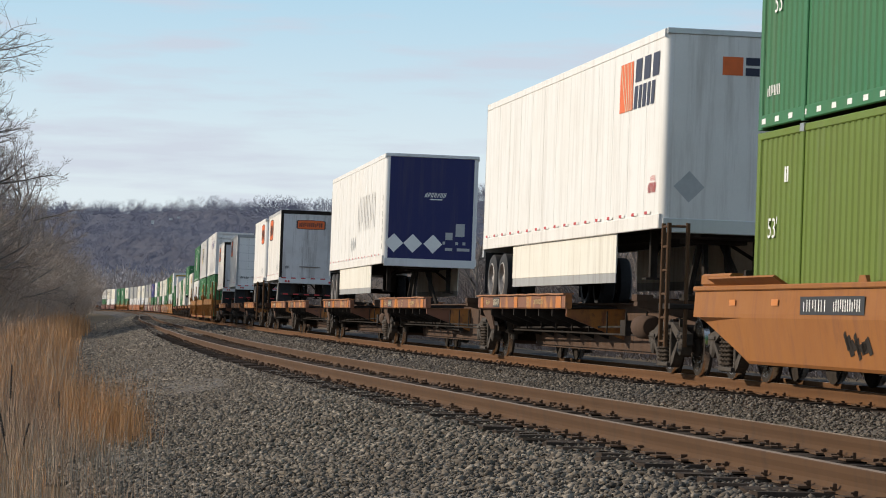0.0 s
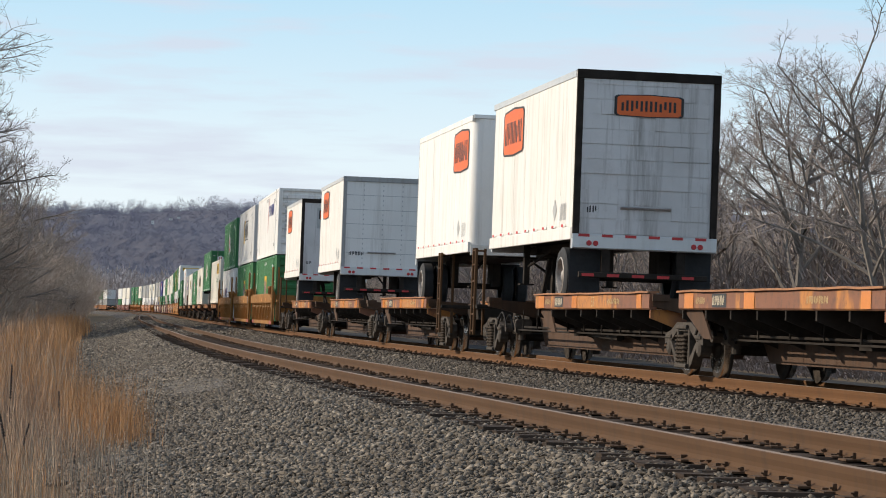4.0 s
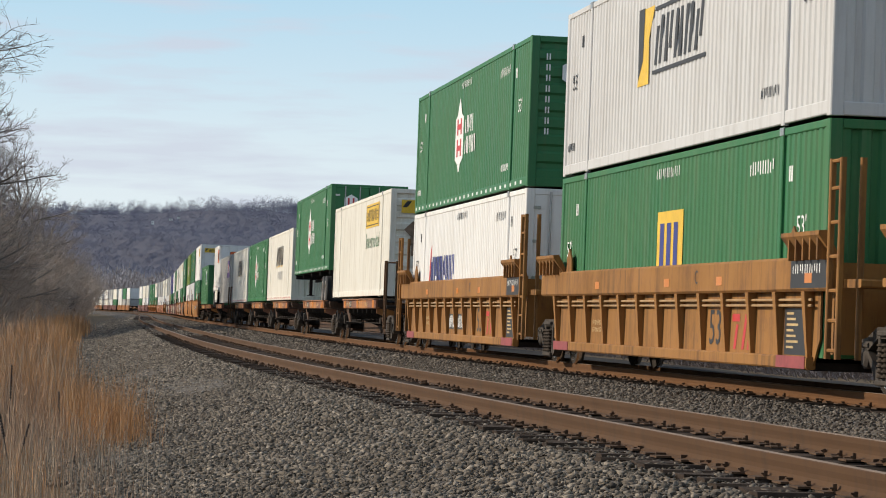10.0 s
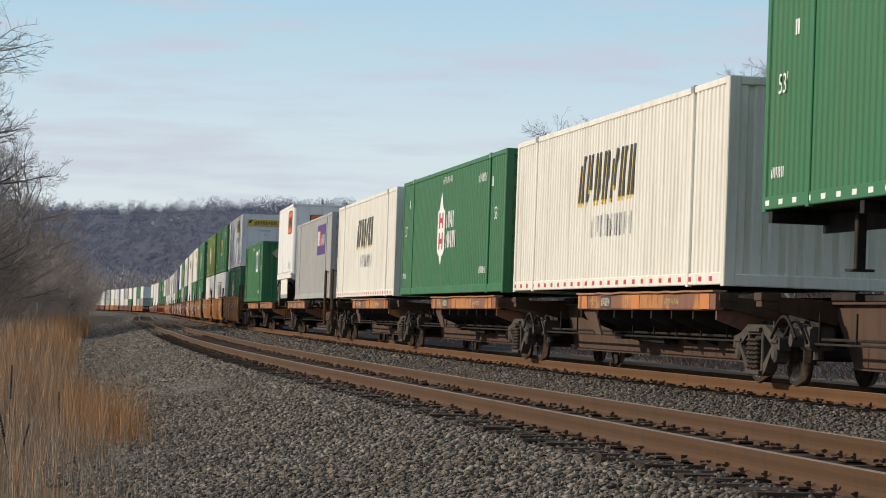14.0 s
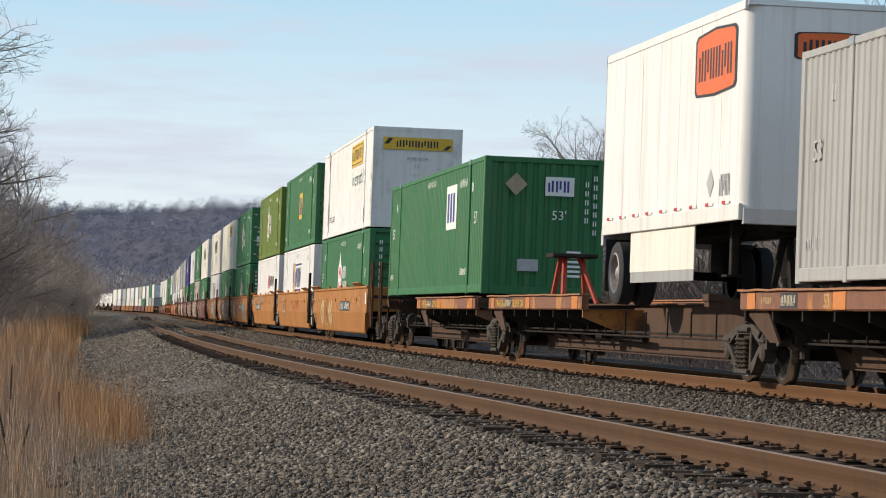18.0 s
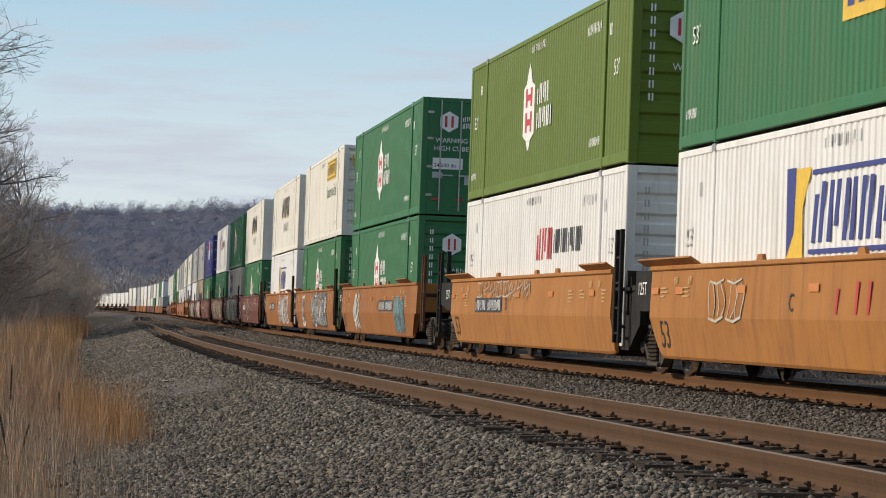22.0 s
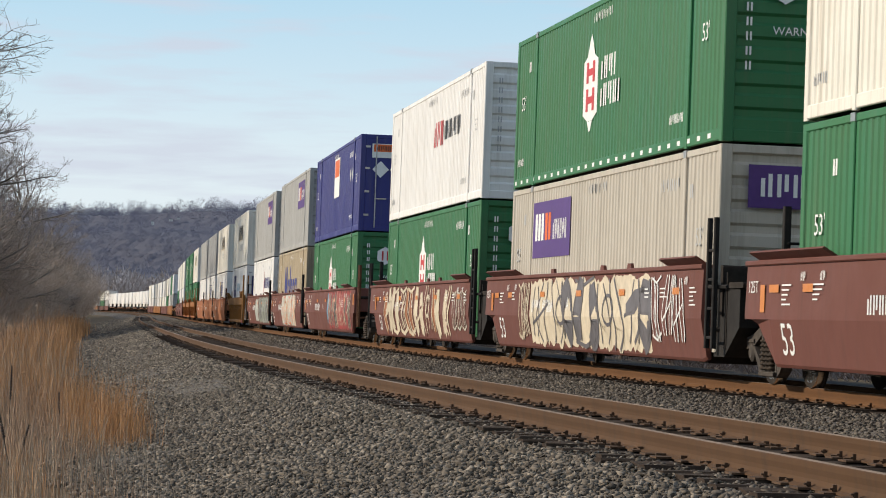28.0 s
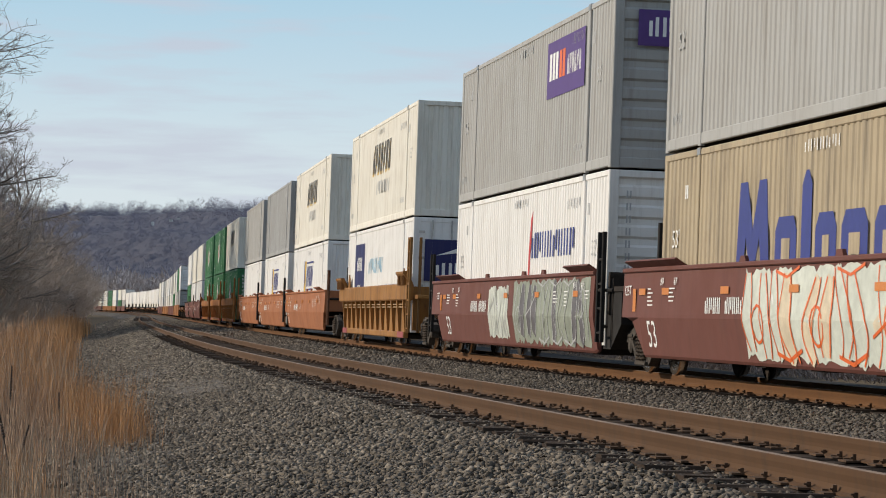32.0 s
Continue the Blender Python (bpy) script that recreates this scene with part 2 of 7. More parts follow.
class Shape:
    """Collects boxes, prisms and rings into one mesh."""

    def __init__(self):
        self.v, self.f = [], []

    def add(self, verts, faces):
        k = len(self.v)
        self.v += [tuple(p) for p in verts]
        self.f += [tuple(i + k for i in q) for q in faces]
        return self

    def box(self, x0, x1, y0, y1, z0, z1):
        return self.add([(x, y, z) for z in (z0, z1) for y in (y0, y1) for x in (x0, x1)],
                        [(0, 2, 3, 1), (4, 5, 7, 6), (0, 1, 5, 4), (1, 3, 7, 5), (3, 2, 6, 7), (2, 0, 4, 6)])

    def soft(self, x0, x1, y0, y1, z0, z1, c=0.02):
        """A box with chamfered edges along its longest side."""
        d = (x1 - x0, y1 - y0, z1 - z0)
        ax = d.index(max(d))
        lo, hi = (x0, y0, z0), (x1, y1, z1)
        a, b = [i for i in range(3) if i != ax]
        ring = [(lo[a] + c, lo[b]), (hi[a] - c, lo[b]), (hi[a], lo[b] + c), (hi[a], hi[b] - c), (hi[a] - c, hi[b]), (lo[a] + c, hi[b]), (lo[a], hi[b] - c), (lo[a], lo[b] + c)]
        if ax == 1:
            ring = ring[::-1]
        vs = []
        for e in (lo[ax], hi[ax]):
            for p, q in ring:
                w = [0, 0, 0]
                w[ax], w[a], w[b] = e, p, q
                vs.append(w)
        fs = [(i, (i + 1) % 8, 8 + (i + 1) % 8, 8 + i) for i in range(8)] + [tuple(range(7, -1, -1)), tuple(range(8, 16))]
        return self.add(vs, fs)

    def prism(self, ring, ax, a, b):
        """A ring of points in the plane across the axis ax, drawn out from a to b."""
        n = len(ring)
        o = [i for i in range(3) if i != ax]
        vs = []
        for e in (a, b):
            for p, q in ring:
                w = [0, 0, 0]
                w[ax], w[o[0]], w[o[1]] = e, p, q
                vs.append(w)
        return self.add(vs, [(i, (i + 1) % n, n + (i + 1) % n, n + i) for i in range(n)] + [tuple(range(n - 1, -1, -1)), tuple(range(n, 2 * n))])

    def lathe(self, profile, ax, centre, n=20, caps=True):
        """Rings (offset along the axis, radius) round an axis through centre."""
        o = [i for i in range(3) if i != ax]
        vs = []
        for e, r in profile:
            for k in range(n):
                w = list(centre)
                w[ax] += e
                w[o[0]] += r * math.cos(2 * math.pi * k / n)
                w[o[1]] += r * math.sin(2 * math.pi * k / n)
                vs.append(w)
        fs = []
        for j in range(len(profile) - 1):
            fs += [(j * n + k, j * n + (k + 1) % n, (j + 1) * n + (k + 1) % n, (j + 1) * n + k) for k in range(n)]
        if caps:
            fs += [tuple(range(n - 1, -1, -1)), tuple(range((len(profile) - 1) * n, len(profile) * n))]
        return self.add(vs, fs)

    def rod(self, p, q, r, n=6):
        p, q = Vector(p), Vector(q)
        d = (q - p).normalized()
        a = d.orthogonal().normalized()
        b = d.cross(a)
        vs = [e + r * (math.cos(2 * math.pi * k / n) * a + math.sin(2 * math.pi * k / n) * b) for e in (p, q) for k in range(n)]
        return self.add(vs, [(k, (k + 1) % n, n + (k + 1) % n, n + k) for k in range(n)] + [tuple(range(n - 1, -1, -1)), tuple(range(n, 2 * n))])

    def mesh(self, name, material, smooth=False):
        me = bpy.data.meshes.new(name)
        me.from_pydata(self.v, [], self.f)
        me.materials.append(material)
        bm = bmesh.new()
        bm.from_mesh(me)
        bmesh.ops.recalc_face_normals(bm, faces=bm.faces)
        bm.to_mesh(me)
        bm.free()
        if smooth:
            for p in me.polygons:
                p.use_smooth = True
            me.set_sharp_from_angle(angle=radians(38))
        return me


def part(name, shape, material, parent, label="", smooth=False):
    """One mesh object under a thing or a part."""
    ob = new(name, shape if isinstance(shape, bpy.types.Mesh) else shape.mesh(name, material, smooth))
    ob.parent = parent
    if label:
        ob["label"] = label
    return ob


def flat(name, polys, material, parent, side, off, label=""):
    """Painted shapes. side 'L': on the left flank (points are metres to the reader's right, and up); 'F': on the end that faces forward."""
    s = Shape()
    for poly in polys:
        if side == "L":
            s.add([(-off, -a, z) for a, z in poly], [tuple(range(len(poly)))])
        else:
            s.add([(a, -off, z) for a, z in poly], [tuple(range(len(poly)))])
    me = bpy.data.meshes.new(name)
    me.from_pydata(s.v, [], s.f)
    me.materials.append(material)
    ob = part(name, me, material, parent, label)
    return tagged(ob, kind="stuff") if len(polys) > 1 else ob


def rect(a0, a1, z0, z1, slant=0.0):
    return [(a0, z0), (a1, z0), (a1 + slant, z1), (a0 + slant, z1)]


def bars(a, z, w, h, n, gap=0.3, slant=0.0):
    """n upright strokes that fill a line of lettering of that width and height."""
    p = w / n
    out = []
    for i in range(n):
        x, k = a + i * p, p * (1 - gap)
        if h > 0.5 * w:
            out.append(rect(x, x + k, z, z + h, slant))
            continue
        t = min(k * .36, h * .24)
        out.append(rect(x, x + t, z, z + h * (1.0 if i % 4 else .8), slant))
        out.append(rect(x + k - t, x + k, z + (h * .25 if i % 3 == 1 else 0), z + h, slant))
    return out


FONT = {}


def words(text, height, material, parent, side, off, a, z, name="lettering", spread=1.0):
    """Readable words in the built-in font. a, z: where the line starts and stands."""
    key = (text, round(height, 3), material.name, side, spread)
    if key not in FONT:
        cu = bpy.data.curves.new("words", "FONT")
        cu.body, cu.size = text, height / 0.72
        cu.resolution_u = 2
        cu.space_character = spread
        ob = bpy.data.objects.new("words", cu)
        scene.collection.objects.link(ob)
        bpy.context.view_layer.update()
        me = bpy.data.meshes.new_from_object(ob.evaluated_get(bpy.context.evaluated_depsgraph_get()))
        bpy.data.objects.remove(ob)
        me.transform(Matrix(((0, 0, -1, 0), (-1, 0, 0, 0), (0, 1, 0, 0), (0, 0, 0, 1))) if side == "L" else Matrix(((1, 0, 0, 0), (0, 0, -1, 0), (0, 1, 0, 0), (0, 0, 0, 1))))
        me.materials.clear()
        me.materials.append(material)
        FONT[key] = me
    ob = part(name, FONT[key], material, parent)
    ob.location = (-off, -a, z) if side == "L" else (a, -off, z)
    return tagged(ob, kind="stuff") if len(text) > 1 else ob

# ---------------------------------------------------------------- ground and track
def gravel_material():
    m, nt, b = nodes_of("ballast", 0.95)
    b.inputs["Specular IOR Level"].default_value = 0.1
    tc = nt.nodes.new("ShaderNodeTexCoord")
    vo = nt.nodes.new("ShaderNodeTexVoronoi")
    vo.inputs["Scale"].default_value = 19.0
    nt.links.new(tc.outputs["Object"], vo.inputs["Vector"])
    big = noise_node(nt, 0.35, 5, 0.6)
    c = ramp(nt, vo.outputs["Color"], [(0.0, (0.07, 0.062, 0.054)), (0.5, (0.14, 0.122, 0.105)), (1.0, (0.22, 0.195, 0.168))])
    c = mix(nt, ramp(nt, big, [(0.42, (0, 0, 0)), (0.7, (0.5,) * 3)]), c, (0.10, 0.087, 0.075))
    nt.links.new(c, b.inputs["Base Color"])
    bump(nt, b, vo.outputs["Distance"], 0.9, 0.04)
    return m


def stone_material(name="crushed_stone", k=(1.0, 1.0, 1.0)):
    m, nt, b = nodes_of(name, 0.9)
    b.inputs["Specular IOR Level"].default_value = 0.2
    g = nt.nodes.new("ShaderNodeNewGeometry")
    big = noise_node(nt, 0.3, 5, 0.6)
    fine = noise_node(nt, 60, 3, 0.6)
    c = ramp(nt, g.outputs["Random Per Island"], [(0.0, (0.06, 0.053, 0.046)), (0.35, (0.125, 0.11, 0.094)), (0.75, (0.185, 0.163, 0.138)), (1.0, (0.30, 0.268, 0.23))])
    c = mix(nt, ramp(nt, big, [(0.45, (0, 0, 0)), (0.72, (0.55,) * 3)]), c, (0.10, 0.085, 0.07))
    c = mix(nt, ramp(nt, fine, [(0.4, (0, 0, 0)), (0.8, (0.3,) * 3)]), c, (0.07, 0.065, 0.06))
    c = mix(nt, 1.0, c, k, "MULTIPLY")
    nt.links.new(c, b.inputs["Base Color"])
    return m


def earth_material():
    m, nt, b = nodes_of("winter_ground", 0.95)
    b.inputs["Specular IOR Level"].default_value = 0.1
    a, f = noise_node(nt, 0.08, 6, 0.65), noise_node(nt, 3.0, 6, 0.7)
    c = mix(nt, ramp(nt, a, [(0.35, (0, 0, 0)), (0.65, (1, 1, 1))]), (0.12, 0.085, 0.055), (0.20, 0.155, 0.10))
    c = mix(nt, ramp(nt, f, [(0.3, (0, 0, 0)), (0.7, (0.6,) * 3)]), c, (0.06, 0.05, 0.036))
    nt.links.new(c, b.inputs["Base Color"])
    bump(nt, b, f, 0.5, 0.1)
    return m


BALLAST, STONE, EARTH = gravel_material(), stone_material("crushed_stone", (1.0, 0.95, 0.88)), earth_material()
STONE_DUSTY = stone_material("rust_dusted_stone", (0.82, 0.78, 0.73))
RAIL = paint("rusty_rail", (0.088, 0.044, 0.019), 0.9, 0.6, (0.055, 0.033, 0.02))
RAIL_ORANGE = paint("orange_rusty_rail", (0.125, 0.055, 0.019), 0.9, 0.5, (0.075, 0.038, 0.018))
RAIL_TOP = plain("worn_rail_head", (0.24, 0.175, 0.13), 0.75, 0.0, 0.3, 3, 0.2)
TIE = plain("creosoted_tie", (0.062, 0.043, 0.031), 0.95, 0, 0.6, 4, 0.15)
PLATE = plain("rusty_tie_plate", (0.10, 0.06, 0.036), 0.9, 0, 0.45, 14, 0.2)

PROFILE = [(-420, 6.0), (-200, 1.5), (-90, -0.6), (-40, -1.3), (-20, -1.15), (-13, -0.98), (-9.9, -0.86), (-9.0, -0.76), (-8.0, -0.56), (-7.3, -0.38), (-6.9, -0.29), (-6.6, -0.235), (-6.2, -0.215), (-4.6, -0.235), (-4.0, -0.235), (-3.6, -0.25),
           (-2.9, -0.27), (-2.2, -0.25), (-1.75, -0.175), (-1.2, -0.16), (0, -0.20), (1.3, -0.235), (1.8, -0.26), (2.4, -0.35), (3.4, -0.75), (6.0, -0.9), (14, -1.0), (40, -2.5), (90, -2.5), (200, 0.0), (420, 10.0)]


def ground_z(o):
    return float(np.interp(o, [a for a, b in PROFILE], [b for a, b in PROFILE]))


def ground_at(s, o):
    p = spot(s, o, 0)
    lump = 0.0 if -7.2 < o < 3 else 0.05 * noise.noise((p.x * .4, p.y * .4, 0)) + (0.25 * noise.noise((p.x * .05, p.y * .05, 3)) if abs(o) > 15 else 0)
    p.z += ground_z(o) + lump
    return p


def strip(name, offsets, dists, material, lift=0.0):
    vs = []
    for s in dists:
        for o in offsets:
            p = ground_at(s, o)
            vs.append((p.x, p.y, p.z + lift))
    n = len(offsets)
    fs = [(j * n + i, j * n + i + 1, (j + 1) * n + i + 1, (j + 1) * n + i) for j in range(len(dists) - 1) for i in range(n - 1)]
    me = bpy.data.meshes.new(name)
    me.from_pydata(vs, [], fs)
    me.materials.append(material)
    for p in me.polygons:
        p.use_smooth = True
    return new(name, me)


FAR = list(np.arange(-60, 100, 4.0)) + list(np.arange(100, 400, 12.0)) + list(np.arange(400, 1650, 50.0))
g = strip("ground", [-420, -300, -200, -140, -90, -60, -40, -30, -24, -20, -17, -15, -13, -11.5, -10.6, -9.9] , FAR, EARTH)
# one sheet with the far side and the horizon
road = strip("service_road", [5.2, 6, 8, 11, 14.05], FAR, plain("dark_cinder", (0.045, 0.041, 0.038), 0.95, 0, 0.4, 5, 0.1))
tagged(road, "dark cinder service road beyond the railway", "road", kind="structure")
g2 = strip("ground_far_side", [14, 18, 24, 32, 40, 60, 90, 140, 200, 300, 420], FAR, EARTH)
plain_sheet = Shape().add([(-4500, -1500, -4.5), (4500, -1500, -4.5), (4500, 4900, -4.5), (-4500, 4900, -4.5)], [(0, 1, 2, 3)])
g3 = new("ground_plain", plain_sheet.mesh("ground_plain", EARTH))
tagged(g, "dry winter ground beside the railway, brown and bare", "ground", kind="structure")
tagged(g2, "dry winter ground beyond the railway", "ground", kind="structure")
tagged(g3, "flat brown land reaching to the horizon", "ground", kind="structure")
bed = strip("ballast_bed", [-10.0, -9.6, -9.3, -9.0, -8.6, -8.2, -7.8, -7.4, -6.9, -6.2, -5.2, -4.4, -3.6, -2.9, -2.2, -1.6, -.8, 0, .8, 1.6, 2.2, 2.8, 3.4, 4.2, 5.3], FAR, BALLAST, 0.004)
tagged(bed, "grey crushed-stone ballast under two railway tracks", "ballast", kind="structure")


CANT, CANT_NEAR = 0.0289, 0.011      # how much each track leans to the right


def cant_drop(o):
    return o * CANT if o > -3 else (o + GAP) * CANT_NEAR


def rail_mesh(o, top, dists):
    sec = [(-.075, -.172), (.075, -.172), (.075, -.162), (.038, -.148), (.022, -.115), (.024, -.085), (.035, -.045), (.038, -.006), (.03, -.001), (-.03, -.001), (-.038, -.006), (-.035, -.045), (-.024, -.085), (-.022, -.115), (-.038, -.148), (-.075, -.162)]
    vs = []
    for s in dists:
        for a, z in sec:
            vs.append(tuple(spot(s, o + a + (z + top) * LEAN, z + top - cant_drop(o))))
    n = len(sec)
    fs = [(j * n + i, j * n + (i + 1) % n, (j + 1) * n + (i + 1) % n, (j + 1) * n + i) for j in range(len(dists) - 1) for i in range(n)]
    s = Shape().add(vs, fs)
    return s


def head_mesh(o, top, dists):
    vs = []
    for s in dists:
        for a, z in ((-.037, -.009), (-.026, .001), (.026, .001), (.034, -.004)):
            vs.append(tuple(spot(s, o + a, z + top + .0005 - cant_drop(o))))
    fs = [(j * 4 + i, j * 4 + i + 1, (j + 1) * 4 + i + 1, (j + 1) * 4 + i) for j in range(len(dists) - 1) for i in range(3)]
    return Shape().add(vs, fs)


RD = list(np.arange(-60, 160, 1.5)) + list(np.arange(160, 400, 6.0)) + list(np.arange(400, 1600, 25.0))
tracks = []
for name, mid, top, lab in (("track_near", -GAP, -DROP, "empty railway track with rusty brown rails"), ("track_far", 0.0, 0.0, "railway track that carries the freight train")):
    tr = tagged(new(name), lab, "railway track", kind="structure")
    tracks.append((tr, mid, top))
    for o in (-.7525, .7525):
        r = part("rail", rail_mesh(mid + o, top, RD), RAIL if mid else RAIL_ORANGE, tr)
        part("rail_head", head_mesh(mid + o, top, RD), RAIL_TOP, r, "bright worn running surface")

# ---------------------------------------------------------------- containers
CW, CH, CL = 1.295, 2.896, 16.15      # half width, height, length of a long domestic container
MESHES = {}


def kept(key, make):
    if key not in MESHES:
        MESHES[key] = make()
    return MESHES[key]


def wave_panel(x, y0, y1, z0, z1, pitch, depth, out):
    """A corrugated upright sheet along y; its outer face at x, its valleys depth inside."""
    s = Shape()
    n = max(1, round((y1 - y0) / pitch))
    p = (y1 - y0) / n
    pts = []
    for i in range(n):
        a = y0 + i * p
        pts += [(a, 0), (a + 0.42 * p, 0), (a + 0.55 * p, 1), (a + 0.87 * p, 1)]
    pts.append((y1, 0))
    vs = []
    for z in (z0, z1):
        vs += [(x - out * depth * k, y, z) for y, k in pts]
    m = len(pts)
    s.add(vs, [(i, i + 1, m + i + 1, m + i) for i in range(m - 1)])
    return s


def wave_end(y, x0, x1, z0, z1, pitch, depth, upright, out):
    s = Shape()
    a0, a1 = (x0, x1) if upright else (z0, z1)
    n = max(1, round((a1 - a0) / pitch))
    p = (a1 - a0) / n
    pts = []
    for i in range(n):
        a = a0 + i * p
        pts += [(a, 0), (a + 0.45 * p, 0), (a + 0.58 * p, 1), (a + 0.87 * p, 1)]
    pts.append((a1, 0))
    vs = []
    for e in ((z0, z1) if upright else (x0, x1)):
        vs += [((q, y - out * depth * k, e) if upright else (e, y - out * depth * k, q)) for q, k in pts]
    m = len(pts)
    return s.add(vs, [(i, i + 1, m + i + 1, m + i) for i in range(m - 1)])


def container(mat, end="rib", long=CL, high=CH, pitch=0.23, vents=None, label="", plain_body=False):
    """A ribbed steel container: flanks, roof, floor, ends, rails, corner posts, posts at forty feet, castings."""
    c = new("container")
    h2 = long / 2
    k = (mat.name, round(long, 2), round(high, 2), round(pitch, 2))
    for out in (-1, 1):
        part("side_panel", kept(("side", out, *k), lambda: wave_panel(out * (CW - 0.012), -h2 + 0.16, h2 - 0.16, 0.16, high - 0.09, pitch, 0.02, out).mesh("side_panel", mat)), mat, c)
        part("top_rail", kept(("top", out, *k), lambda: Shape().soft(out * CW - 0.05 * (out > 0), out * CW + 0.05 * (out < 0), -h2 + 0.15, h2 - 0.15, high - 0.10, high, 0.012).mesh("top_rail", mat)), mat, c)
        part("bottom_rail", kept(("bot", out, *k), lambda: Shape().soft(out * CW - 0.06 * (out > 0), out * CW + 0.06 * (out < 0), -h2 + 0.15, h2 - 0.15, 0.02, 0.19, 0.012).mesh("bottom_rail", mat)), mat, c)
        for y in (-h2, h2 - 0.17):
            part("corner_post", kept(("post", out, y, *k), lambda: Shape().soft(out * CW - 0.17 * (out > 0), out * CW + 0.17 * (out < 0), y, y + 0.17, 0.0, high, 0.015).mesh("corner_post", mat)), mat, c)
        if long > 15 and not plain_body:
            for y in (-6.096, 6.096 - 0.14):
                part("middle_post", kept(("mid", out, y, *k), lambda: Shape().soft(out * (CW + 0.012) - 0.07 * (out > 0), out * (CW + 0.012) + 0.07 * (out < 0), y, y + 0.14, 0.0, high + 0.012, 0.012).mesh("middle_post", mat)), mat, c)
                if out < 0:
                    part("corner_casting", kept(("cast", y, round(high, 2)), lambda: Shape().soft(-CW - 0.016, -CW + 0.1, y - 0.02, y + 0.16, high - 0.1, high + 0.014, 0.01).mesh("corner_casting", STEEL)), STEEL, c)
    part("roof_panel", kept(("roof", *k), lambda: wave_roof(long, high).mesh("roof_panel", mat)), mat, c)
    part("floor_frame", kept(("floor", round(long, 2)), lambda: Shape().box(-CW + 0.07, CW - 0.07, -h2 + 0.1, h2 - 0.1, 0.05, 0.15).mesh("floor_frame", DARK)), DARK, c)
    part("rear_panel", kept(("rear", *k), lambda: wave_end(h2 - 0.03, -CW + 0.14, CW - 0.14, 0.16, high - 0.1, 0.3, 0.03, True, 1).mesh("rear_panel", mat)), mat, c)
    for y in (-h2 + 0.005, h2 - 0.125):
        part("end_sill", kept(("sill", y, *k), lambda: Shape().soft(-CW + 0.17, CW - 0.17, y, y + 0.12, 0.0, 0.17, 0.012).mesh("end_sill", mat)), mat, c)
        part("end_header", kept(("header", y, *k), lambda: Shape().soft(-CW + 0.17, CW - 0.17, y, y + 0.12, high - 0.12, high, 0.012).mesh("end_header", mat)), mat, c)
    if end == "rib":
        part("front_panel", kept(("frib", *k), lambda: wave_end(-h2 + 0.03, -CW + 0.16, CW - 0.16, 0.16, high - 0.1, 0.34, 0.04, False, -1).mesh("front_panel", mat)), mat, c)
    elif end == "flat":
        part("front_panel", kept(("fflat", *k), lambda: Shape().soft(-CW + .16, CW - .16, -h2 + .012, -h2 + .05, .16, high - .1, .01).mesh("front_panel", mat)), mat, c)
        rivets = Shape()
        for x in np.linspace(-1.0, 1.0, 6):
            for z in np.arange(.3, high - .2, .2):
                rivets.box(x - .011, x + .011, -h2 + .006, -h2 + .012, z, z + .022)
        tagged(part("rivet_rows", rivets, D_GREY, c), kind="stuff")
    elif end == "vert":
        part("front_panel", kept(("fvert", *k), lambda: wave_end(-h2 + 0.03, -CW + 0.16, CW - 0.16, 0.16, high - 0.1, 0.26, 0.04, True, -1).mesh("front_panel", mat)), mat, c)
    else:
        for x0, x1 in ((-CW + 0.165, -0.008), (0.008, CW - 0.165)):
            door = part("door", kept(("door", x0, *k), lambda: Shape().soft(x0, x1, -h2 + 0.02, -h2 + 0.07, 0.16, high - 0.12, 0.01).mesh("door", mat)), mat, c)
            for fx in (0.28, 0.72):
                xr = x0 + fx * (x1 - x0)
                part("lock_rod", kept(("rod", round(xr, 2), round(high, 1), round(long, 1)), lambda: Shape().rod((xr, -h2 - 0.015, 0.1), (xr, -h2 - 0.015, high - 0.06), 0.02).mesh("lock_rod", STEEL)), STEEL, door)
                part("door_handle", kept(("hand", round(xr, 2), round(long, 1)), lambda: Shape().soft(xr - 0.03, xr + 0.34, -h2 - 0.03, -h2 - 0.01, 0.95, 0.99, 0.006).mesh("door_handle", STEEL)), STEEL, door)
            for z in (0.45, 1.15, 1.85, 2.5):
                part("hinge", kept(("hinge", x0 < -0.5, z, round(long, 1)), lambda: Shape().box(*((x0 - 0.02, x0 + 0.13) if x0 < -0.5 else (x1 - 0.13, x1 + 0.02)), -h2, -h2 + 0.025, z, z + 0.06).mesh("hinge", STEEL)), STEEL, door)
    return tagged(c, label, "container", "containers on the train")


def wave_roof(long, high):
    s = Shape()
    n = int(long / 0.5)
    pts = []
    for i in range(n):
        a = -long / 2 + 0.16 + i * (long - 0.32) / n
        p = (long - 0.32) / n
        pts += [(a, 0), (a + 0.5 * p, 0), (a + 0.6 * p, 1), (a + 0.9 * p, 1)]
    pts.append((long / 2 - 0.16, 0))
    vs = [(x, y, high - 0.02 - 0.02 * k) for x in (-CW + 0.04, CW - 0.04) for y, k in pts]
    m = len(pts)
    return s.add(vs, [(i, i + 1, m + i + 1, m + i) for i in range(m - 1)])


# painted marks: plain shapes in the colours of the companies' signs
SO = CW - 0.006          # flank
EO = CL / 2 + 0.004      # end


